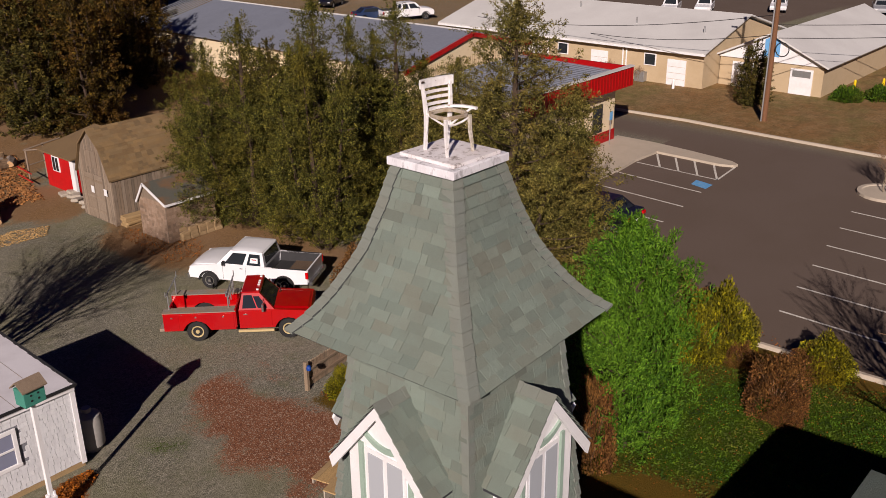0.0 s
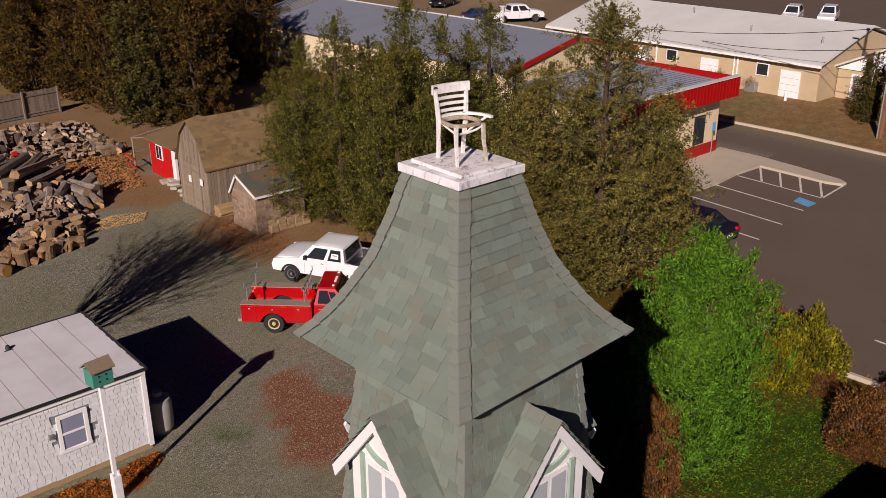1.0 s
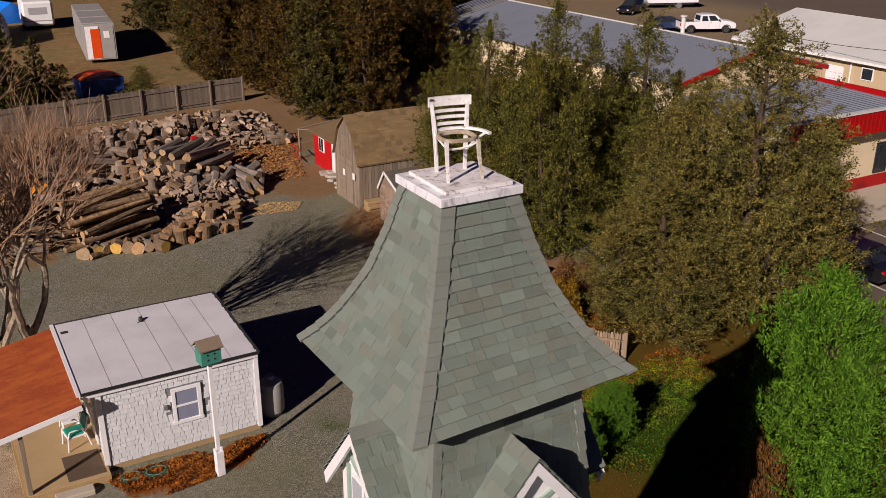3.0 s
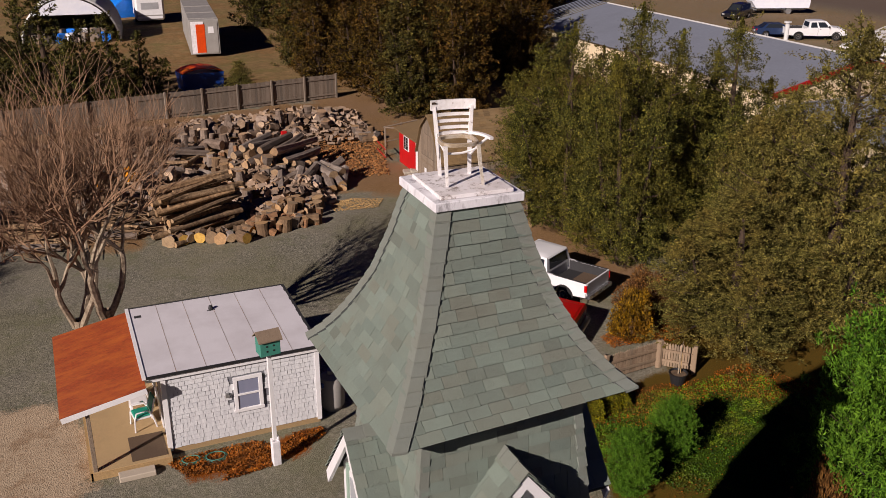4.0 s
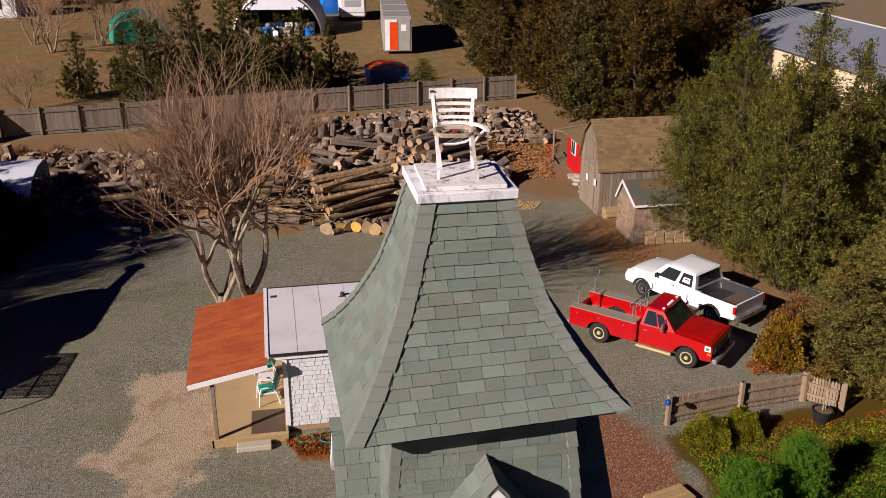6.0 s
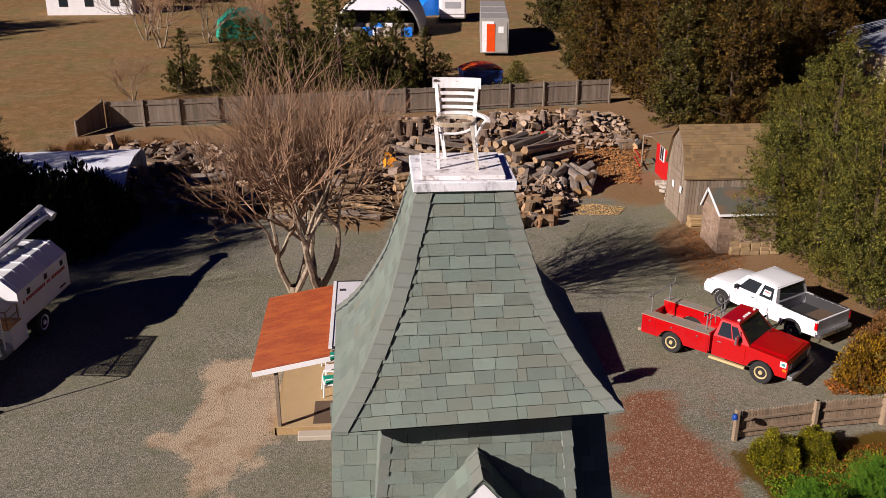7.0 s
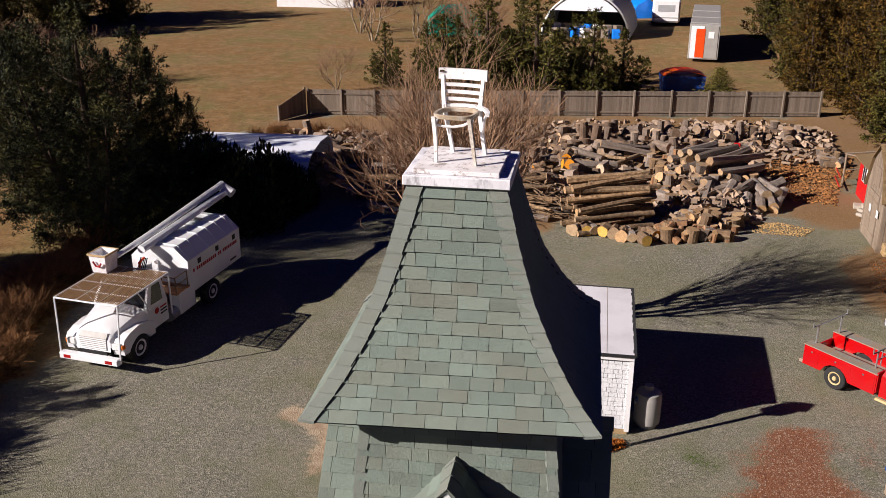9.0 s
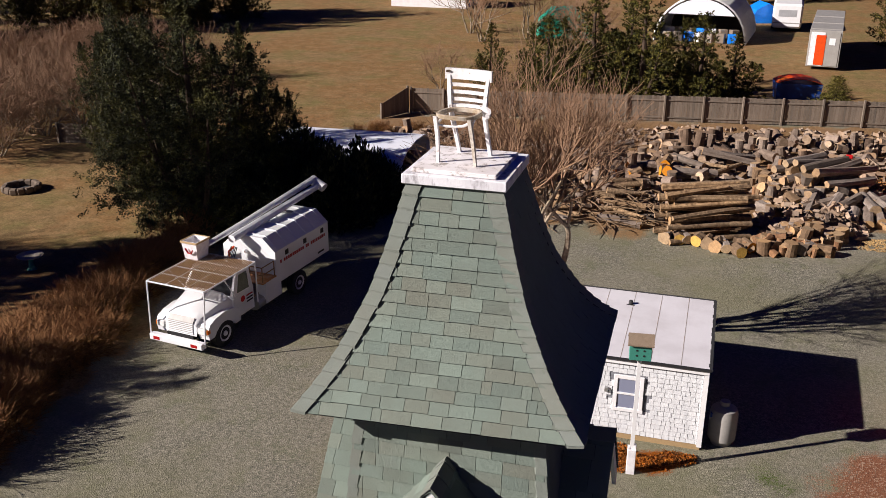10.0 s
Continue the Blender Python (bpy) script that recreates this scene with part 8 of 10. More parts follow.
def long_building():
    b = thing("motel_building", "long tan brick building with a white roof and many doors", "building", pose(0.8, 0.6, 0) @ Matrix.Diagonal((1, 1, 0.82, 1)))
    xw, xr, xe, y0, y1 = 54.2, 61.5, 68.8, 22.5, 47.0
    wall = part("wall", Shape().prism([(xw + 0.5, 0), (xe - 0.5, 0), (xe - 0.5, 3.0), (xr, 5.2), (xw + 0.5, 3.0)], "y", y0, y1), M["tan_brick"], b, "tan brick wall")
    part("roof", Shape().sheet([(xr, y0 - 0.3, 5.45), (xw, y0 - 0.3, 3.12), (xw, y1 + 0.4, 3.12), (xr, y1 + 0.4, 5.45)], 0.14), M["white_roof"], b, "white roof slope")
    part("roof", Shape().sheet([(xe, y0 - 0.3, 3.12), (xr, y0 - 0.3, 5.45), (xr, y1 + 0.4, 5.45), (xe, y1 + 0.4, 3.12)], 0.14), M["white_roof"], b, "white roof slope")
    part("eave_gutter", Shape().box(xw - 0.1, xw + 0.02, y0 - 0.3, y1 + 0.4, 2.98, 3.12), M["white"], b)
    for i, y in enumerate((24.6, 26.8, 31.2, 34.6, 37.4, 40.6, 44.0)):
        if i in (1, 3, 6):
            w = part("window", Shape().box(xw + 0.44, xw + 0.52, y - 0.5, y + 0.5, 1.5, 2.6), M["white"], b)
            part("pane", Shape().box(xw + 0.425, xw + 0.438, y - 0.42, y + 0.42, 1.58, 2.52), M["glass"], w)
        else:
            d = part("garage_door", Shape().box(xw + 0.43, xw + 0.52, y - 0.75, y + 0.75, 0.0, 2.3), M["white"], b, "white panel door")
            for k in range(3):
                part("door_groove", Shape().box(xw + 0.424, xw + 0.43, y - 0.7, y + 0.7, 0.55 + k * 0.55, 0.58 + k * 0.55), M["concrete"], d)
    for y in (28.8, 29.1, 36.0, 42.4):
        part("downpipe", Shape().tube((xw + 0.4, y, 0), (xw + 0.4, y, 3.0), 0.06, n=6), M["white"], b)
    # gable wing towards the road
    wx0, wx1, wy0, wy1, rz = 57.2, 76.0, 14.8, 22.4, 5.0
    mid = (wy0 + wy1) / 2
    part("wing_wall", Shape().prism([(wy0, 0), (wy1, 0), (wy1, 2.8), (mid, rz - 0.2), (wy0, 2.8)], "x", wx0, wx1), M["tan_brick"], b, "tan brick wing")
    part("gable_board", Shape().prism([(wy0 - 0.3, 2.55), (wy1 + 0.3, 2.55), (mid, rz - 0.05)], "x", wx0 - 0.12, wx0 - 0.02), M["white"], b, "white gable")
    part("gable_panel", Shape().prism([(mid - 0.6, 3.0), (mid + 0.5, 3.0), (mid + 0.5, 4.4), (mid, 4.75), (mid - 0.6, 4.45)], "x", wx0 - 0.16, wx0 - 0.125), M["blue_mark"], b, "blue panel in the gable")
    for ya, yb in ((wy0 - 0.5, mid), (mid, wy1 + 0.5)):
        za, zb = (2.62, rz + 0.05) if ya < mid else (rz + 0.05, 2.62)
        part("wing_roof", Shape().sheet([(wx0 - 0.5, ya, za), (wx1, ya, za), (wx1, yb, zb), (wx0 - 0.5, yb, zb)], 0.14), M["white_roof"], b, "white roof slope")
    for y in (16.3, 20.6):
        d = part("wing_window", Shape().box(wx0 - 0.06, wx0 + 0.01, y - 0.8, y + 0.8, 0.0, 2.2), M["white"], b)
        part("louver", Shape().box(wx0 - 0.075, wx0 - 0.062, y - 0.65, y + 0.65, 1.5, 2.05), M["steel"], d)
    for x, y in ((56.6, 27.0), (56.4, 30.0)):
        part("cooling_unit", Shape().cbox(x - 2.4, x - 1.6, y, y + 0.8, 0.0, 0.9, 0.03), M["steel"], b)
    for x, y in ((58.0, 30.0), (60.0, 36.5), (57.5, 24.0)):
        z = lerp(3.12, 5.45, (x - xw) / (xr - xw))
        part("vent_pipe", Shape().tube((x, y, z - 0.1), (x, y, z + 0.7), 0.07, n=8), M["steel"], b)
    return b


long_building()

pole = thing("utility_pole", "brown wooden utility pole with wires and a cable coil", "pole", pose(49.4, 15.8, 0))
part("pole_shaft", Shape().tube((0, 0, 0), (0.1, 0, 11.5), 0.17, 0.12, 10), M["pole_wood"], pole)
part("cross_arm", Shape().box(-0.06, 0.06, -1.2, 1.2, 9.9, 10.05), M["pole_wood"], pole)
part("conduit", Shape().tube((-0.2, 0.12, 0), (-0.12, 0.12, 8.5), 0.05, n=6), M["steel"], pole)
part("cable_coil", Shape().path([(-0.25, -0.7 + 0.42 * math.cos(a), 4.6 + 0.42 * math.sin(a)) for a in np.linspace(0, math.tau, 17)], 0.035, 5), M["black"], pole)
part("transformer", Shape().lathe([(0.25, 0), (0.28, 0.1), (0.28, 0.8), (0.2, 0.9)], (-0.4, 0, 8.2), 12), M["steel"], pole)


def wire(name, a, b, sag, label):
    a, b = Vector(a), Vector(b)
    pts = [a.lerp(b, k / 14) - Vector((0, 0, sag * 4 * (k / 14) * (1 - k / 14))) for k in range(15)]
    solid(name, Shape().path(pts, 0.022, 5), M["black"], label, "wire")


wire("overhead_wire", (49.4, 15.8, 6.6), (55.5, 44.0, 3.4), 0.7, "thin black overhead service wire from the pole")
wire("overhead_wire", (49.4, 15.8, 5.4), (56.0, 33.0, 3.0), 0.4, "thin black overhead service wire from the pole")
wire("overhead_wire", (49.4, 15.8, 6.0), (90.0, -4.0, 5.5), 0.8, "thin black overhead cable along the road")
wire("overhead_wire", (49.4, 15.8, 5.2), (90.0, -5.0, 4.6), 0.8, "thin black overhead cable along the road")
for k, (x, y) in enumerate(((60.5, 14.0), (62.2, 12.6))):
    solid("bollard", Shape().lathe([(0.09, 0), (0.09, 0.95), (0.05, 1.02)], (x, y, 0), 10), M["yellow"], "yellow steel bollard by the building", "bollard", group="bollards")
rk = thing("hand_rail", "white metal railing beside the building", "railing", pose(66, 11.5, 0, 0, 0, 20))
for x in (0, 1.2, 2.4, 3.6):
    part("rail_post", Shape().tube((x, 0, 0), (x, 0, 1.1), 0.05, n=6), M["white"], rk)
for z in (0.5, 1.1):
    part("rail_bar", Shape().tube((0, 0, z), (3.6, 0, z), 0.05, n=6), M["white"], rk)
solid("standpipe", Shape().lathe([(0.10, 0), (0.10, 0.55), (0.13, 0.57), (0.06, 0.68)], (54.4, 24.8, 0), 10), M["white"], "small white standpipe in the grass", "standpipe")

# ---- parking lot: bays, kerbs, walk ----
def stripe(x0, y0, x1, y1, w=0.11, mat="line", name="parking_line"):
    d = Vector((x1 - x0, y1 - y0, 0)).normalized()
    n = Vector((-d.y, d.x, 0)) * w / 2
    a, b = Vector((x0, y0, 0.004)), Vector((x1, y1, 0.004))
    tagged(new(name, Shape().add([a - n, b - n, b + n, a + n], [(0, 1, 2, 3)]).mesh(name, M[mat])), "faded white painted bay line on the asphalt", "road marking", "bay lines", "structure")


for i in range(5):
    x = 33.97 - i * 2.46
    stripe(x, 12.43 - i * 0.29, x + 0.35, 17.4)
stripe(36.35, 12.72, 39.0, 12.95)
stripe(36.35, 12.72, 36.53, 17.5)
for k in range(4):
    stripe(36.40, 12.76 + k * 1.09, 38.62, 14.0 + k * 1.14)
for i in range(6):
    x = 23.48 + i * 2.46
    stripe(x, 4.17 + i * 0.32, x - 0.24, -1.2 + i * 0.32)
tagged(new("blue_marking", Shape().add([(34.58, 12.50, 0.008), (35.42, 12.52, 0.008), (35.66, 13.54, 0.008), (34.86, 13.44, 0.008)], [(0, 1, 2, 3)]).mesh("blue_marking", M["blue_mark"])), "blue painted accessible bay marking", "road marking", kind="structure")
pv = Shape()
pv.prism([(24, 17.5), (34.6, 17.4), (36.5, 17.6), (38.72, 17.5), (38.62, 13.7), (38.85, 13.0), (39.2, 12.9), (39.55, 13.4), (40.0, 16.0), (40.3, 18.5), (40.3, 21.0), (24, 20.8)], "z", -0.05, 0.13)
tagged(new("pavement", pv.mesh("pavement", M["concrete"])), "pale concrete walk in front of the shop", "pavement", kind="structure")


def kerb(pts, label):
    s = Shape()
    for (ax, ay), (bx, by) in zip(pts, pts[1:]):
        d = Vector((bx - ax, by - ay, 0)).normalized()
        n = Vector((-d.y, d.x, 0)) * 0.09
        a, b = Vector((ax, ay, -0.05)), Vector((bx, by, -0.05))
        up = Vector((0, 0, 0.20))
        s.add([a - n, b - n, b + n, a + n, a - n * 0.8 + up, b - n * 0.8 + up, b + n * 0.8 + up, a + n * 0.8 + up], [(4, 5, 6, 7), (0, 1, 5, 4), (1, 2, 6, 5), (2, 3, 7, 6), (3, 0, 4, 7)])
    tagged(new("kerb", s.mesh("kerb", M["concrete"])), label, "kerb", kind="structure")


kerb([(46.0, 28.0), (46.3, 19.6), (45.9, 14.0), (45.6, 6.0), (48.2, 3.6), (120, -18)], "long pale concrete kerb along the lot")
kerb([(22.4, 9.6), (20.4, 4.2), (20.7, -8)], "pale kerb between garden and asphalt")
isl = Shape().lathe([(1.35, -0.05), (1.35, 0.14), (1.15, 0.15), (1.1, 0.10), (0.2, 0.12)], (39.3, 5.3, 0), 24)
tagged(new("parking_island", isl.mesh("parking_island", M["concrete"])), "small planted concrete island in the lot", "kerb", kind="structure")

# ---- things beyond the fence ----
ct = thing("box_trailer", "white box trailer with an orange door panel", "trailer", pose(9.75, 76.2, 0, 0, 0, -6) @ Matrix.Diagonal((0.95, 1.55, 1.12, 1)))
part("box", Shape().cbox(-1.35, 1.35, 0, 9.5, 0.25, 2.95, 0.03), M["tank"], ct, "weathered grey trailer box")
part("end_door", Shape().box(-1.2, -0.05, -0.03, -0.005, 0.35, 2.8), M["white_old"], ct)
part("end_door", Shape().box(0.05, 1.2, -0.03, -0.005, 0.35, 2.8), M["tank"], ct, "grey end door")
part("orange_panel", Shape().box(-0.75, 0.05, -0.045, -0.032, 0.4, 2.6), M["orange"], ct, "orange door panel")
part("notice", Shape().box(0.35, 0.85, -0.045, -0.032, 1.9, 2.4), M["white"], ct)
for y in (0.4, 3.0, 6.0):
    part("roof_rib", Shape().box(-1.3, 1.3, y, y + 0.1, 2.95, 3.0), M["tank"], ct)
for sx in (-1, 1):
    part("wheel", Shape().tube((sx * 1.0, 1.5, 0.4), (sx * 1.3, 1.5, 0.4), 0.4, n=14), M["rubber"], ct)
dm = thing("dumpster", "blue steel dumpster with a rusty orange lid", "dumpster", pose(7.1, 63.6, 0, 0, 0, 6) @ Matrix.Diagonal((0.98, 1.0, 1.0, 1)))
part("bin", Shape().box(-1.5, 1.5, -0.9, 0.9, 0.0, 1.25, taper=1.08), M["blue"], dm)
part("lid", Shape().prism([(-1.62, 1.28), (-1.1, 1.50), (-0.4, 1.64), (0.4, 1.64), (1.1, 1.50), (1.62, 1.28), (1.1, 1.44), (0.4, 1.58), (-0.4, 1.58), (-1.1, 1.44)], "y", -1.0, 1.0), M["orange_red"], dm, "curved orange-red lid")
cp = thing("camper", "white travel trailer with a blue tarp beside it", "trailer", pose(7.8, 98.6, 0, 0, 0, -3))
part("shell", Shape().cbox(-1.5, 1.5, 0, 6, 0.4, 2.9, 0.2), M["white"], cp, smooth=False)
part("rear_window", Shape().box(-0.9, 0.9, -0.02, -0.005, 1.6, 2.3), M["silver_car"], cp)
part("stripe", Shape().box(-1.4, 1.4, -0.02, -0.005, 0.9, 1.0), M["tank"], cp)
part("wheel", Shape().tube((-1.5, 2.5, 0.35), (1.5, 2.5, 0.35), 0.35, n=14), M["rubber"], cp)
solid("tarpaulin", Shape().prism([(-2, 0), (2, 0), (1.2, 1.6), (0.2, 2.2), (-1.1, 1.5)], "y", -1.5, 1.5), M["tarp_blue"], "bright blue tarpaulin over stacked goods", "tarpaulin", pose(5.4, 106.5, 0, 0, 0, 20))
qh = thing("quonset_hut", "arched ribbed white metal quonset shelter, open fronted", "shelter", pose(-0.8, 88.3, 0, 0, 0, -6))
arc = Shape()
for i in range(24):
    y = i * 0.45
    for k in range(16):
        a0, a1 = k * math.pi / 16, (k + 1) * math.pi / 16
        for ra, rb, ya, yb in ((4.35, 4.5, y, y + 0.12), (4.5, 4.5, y + 0.12, y + 0.27), (4.5, 4.35, y + 0.27, y + 0.39), (4.35, 4.35, y + 0.39, y + 0.45)):
            arc.add([(ra * math.cos(a0), ya, ra * math.sin(a0)), (ra * math.cos(a1), ya, ra * math.sin(a1)), (rb * math.cos(a1), yb, rb * math.sin(a1)), (rb * math.cos(a0), yb, rb * math.sin(a0))], [(0, 1, 2, 3)])
part("arch_shell", arc, M["white_roof"], qh, "ribbed white steel arch")
part("end_wall", Shape().prism([(4.3 * math.cos(a), 4.3 * math.sin(a)) for a in np.linspace(0, math.pi, 17)], "y", 9.5, 9.6), M["wood_fence"], qh)
part("hanging_panel", Shape().prism([(4.2 * math.cos(a), 4.2 * math.sin(a)) for a in np.linspace(0.7, math.pi - 0.7, 11)], "y", 0.1, 0.2), M["tarp_white"], qh)
for i in range(14):
    part("crate", Shape().cbox(-0.4, 0.4, -0.4, 0.4, 0, 0.9, 0.05), M[("bed_grey", "wood_fence", "tarp_blue", "white_old")[i % 4]], qh, at=pose(-3.2 + (i % 7) * 1.05, 0.8 + (i // 7) * 1.2, (i // 7) * 0.3, 0, 0, i * 17))
solid("covered_boat", Shape().prism([(-2.2, 0), (2.2, 0), (2.0, 1.5), (0.8, 2.3), (-1.0, 2.2), (-2.0, 1.3)], "y", -1.4, 1.4), M["tarp_green"], "bright green tarpaulin draped over a heap", "tarpaulin", pose(-14.3, 89.0, 0, 0, 0, 15) @ Matrix.Scale(1.25, 4))
fh = thing("white_house", "low white house at the far edge of the lawn", "house", pose(-35, 108, 0))
part("wall", Shape().box(-5, 5, 0, 6, 0, 2.6), M["white"], fh)
part("roof", Shape().prism([(-0.4, 2.6), (6.4, 2.6), (3, 4.4)], "x", -5.4, 5.4), M["metal_roof"], fh)
for x in (-3, 0, 3):
    part("window", Shape().box(x - 0.5, x + 0.5, -0.04, -0.005, 1.0, 2.0), M["glass"], fh)
cpt = thing("carport", "white fabric carport with an arched roof on posts", "carport", pose(-16.5, 35.6, 0, 0, 0, 3) @ Matrix.Diagonal((1.0, 1.22, 1.0, 1)))
ar = Shape()
prof = [(-2.25, 1.1), (-2.2, 1.6), (-2.0, 2.0), (-1.4, 2.25), (0, 2.38), (1.4, 2.25), (2.0, 2.0), (2.2, 1.6), (2.25, 1.1)]
ar.prism(prof + [(x, z - 0.06) for x, z in reversed(prof)], "y", -3.7, 3.7, pose(0, 0, 0, 0, 0, 90))
part("canopy", ar, M["tarp_white"], cpt, "bright white fabric canopy")
for x in (-3.5, 0.0, 3.5):
    for y in (-2.13, 2.13):
        part("post", Shape().tube((x, y, 0), (x, y, 1.5), 0.05, n=6), M["steel"], cpt)
fp = thing("fire_pit", "low round stone fire pit on the lawn", "fire pit", pose(-31.7, 29.0, 0))
for k in range(14):
    a = k * math.tau / 14
    part("stone", Shape().cbox(-0.19, 0.19, -0.14, 0.14, 0, 0.34, 0.06), M["stone_dark"], fp, at=pose(0.80 * math.cos(a), 0.80 * math.sin(a), 0, 5 * math.sin(k * 3), 5 * math.cos(k * 5), math.degrees(a) + 90 + 9 * math.sin(k * 7)))
solid("ash_bed", Shape().lathe([(0.62, 0.0), (0.62, 0.05), (0.1, 0.06)], (-31.7, 29.0, 0), 14), M["felt"], "dark ash inside the fire pit", "ash")
bb = thing("bird_bath", "pale stone bird bath standing on the lawn", "bird bath", pose(-24.1, 20.4, 0))
part("pedestal", Shape().lathe([(0.2, 0), (0.12, 0.12), (0.09, 0.45), (0.14, 0.5)], n=14), M["teal"], bb)
part("basin", Shape().lathe([(0.14, 0.5), (0.5, 0.58), (0.52, 0.62), (0.44, 0.60), (0.1, 0.56)], n=20), M["stone"], bb)

# ---- the house that the tower rises from ----
ho = thing("house", "grey shingled house roof beside the tower", "house")
part("wall", Shape().box(-6.0, 9.0, -16.0, -3.3, 0, 4.1), M["cedar_white"], ho, "white shingled wall")
part("connecting_wall", Shape().box(TX - 1.1, TX + 1.1, -3.4, -1.0, 0, 5.5), M["cedar_white"], ho)
part("roof", Shape().add([(-6.4, -2.9, 4.0), (9.5, -2.9, 4.0), (9.5, -16.4, 4.0), (-6.4, -16.4, 4.0), (-2.5, -9.6, 7.0), (4.5, -9.6, 7.0)], [(0, 1, 5, 4), (1, 2, 5), (2, 3, 4, 5), (3, 0, 4), (3, 2, 1, 0)]), M["shingle"], ho, "grey-green shingle roof")

# ---- vegetation ----
def leaf_mesh(name, centres, dirs, lengths, widths, mat, rs, faces=None):
    """Many small bent leaf sprays, one island each; faces: the way that each one's flat side looks."""
    n = len(centres)
    d = dirs / np.linalg.norm(dirs, axis=1, keepdims=True)
    side = np.cross(d, rs.normal(size=(n, 3)) if faces is None else faces + rs.normal(size=(n, 3)) * 0.35)
    side /= np.linalg.norm(side, axis=1, keepdims=True)
    nrm = np.cross(side, d)
    L, W = lengths[:, None], widths[:, None]
    base = centres
    v = np.empty((n, 4, 3))
    v[:, 0] = base
    v[:, 1] = base + d * L * 0.5 + side * W + nrm * W * 0.35
    v[:, 2] = base + d * L * 1.0 - nrm * W * 0.2
    v[:, 3] = base + d * L * 0.5 - side * W + nrm * W * 0.35
    me = bpy.data.meshes.new(name)
    me.vertices.add(n * 4)
    me.vertices.foreach_set("co", v.reshape(-1).astype(np.float32))
    o = (np.arange(n) * 4)[:, None]
    tris = np.concatenate([o + [0, 1, 2], o + [0, 2, 3]], 1).reshape(-1)
    me.loops.add(len(tris))
    me.loops.foreach_set("vertex_index", tris.astype(np.int32))
    me.polygons.add(n * 2)
    me.polygons.foreach_set("loop_start", (np.arange(n * 2) * 3).astype(np.int32))
    me.update(calc_edges=True)
    me.materials.append(mat)
    return me


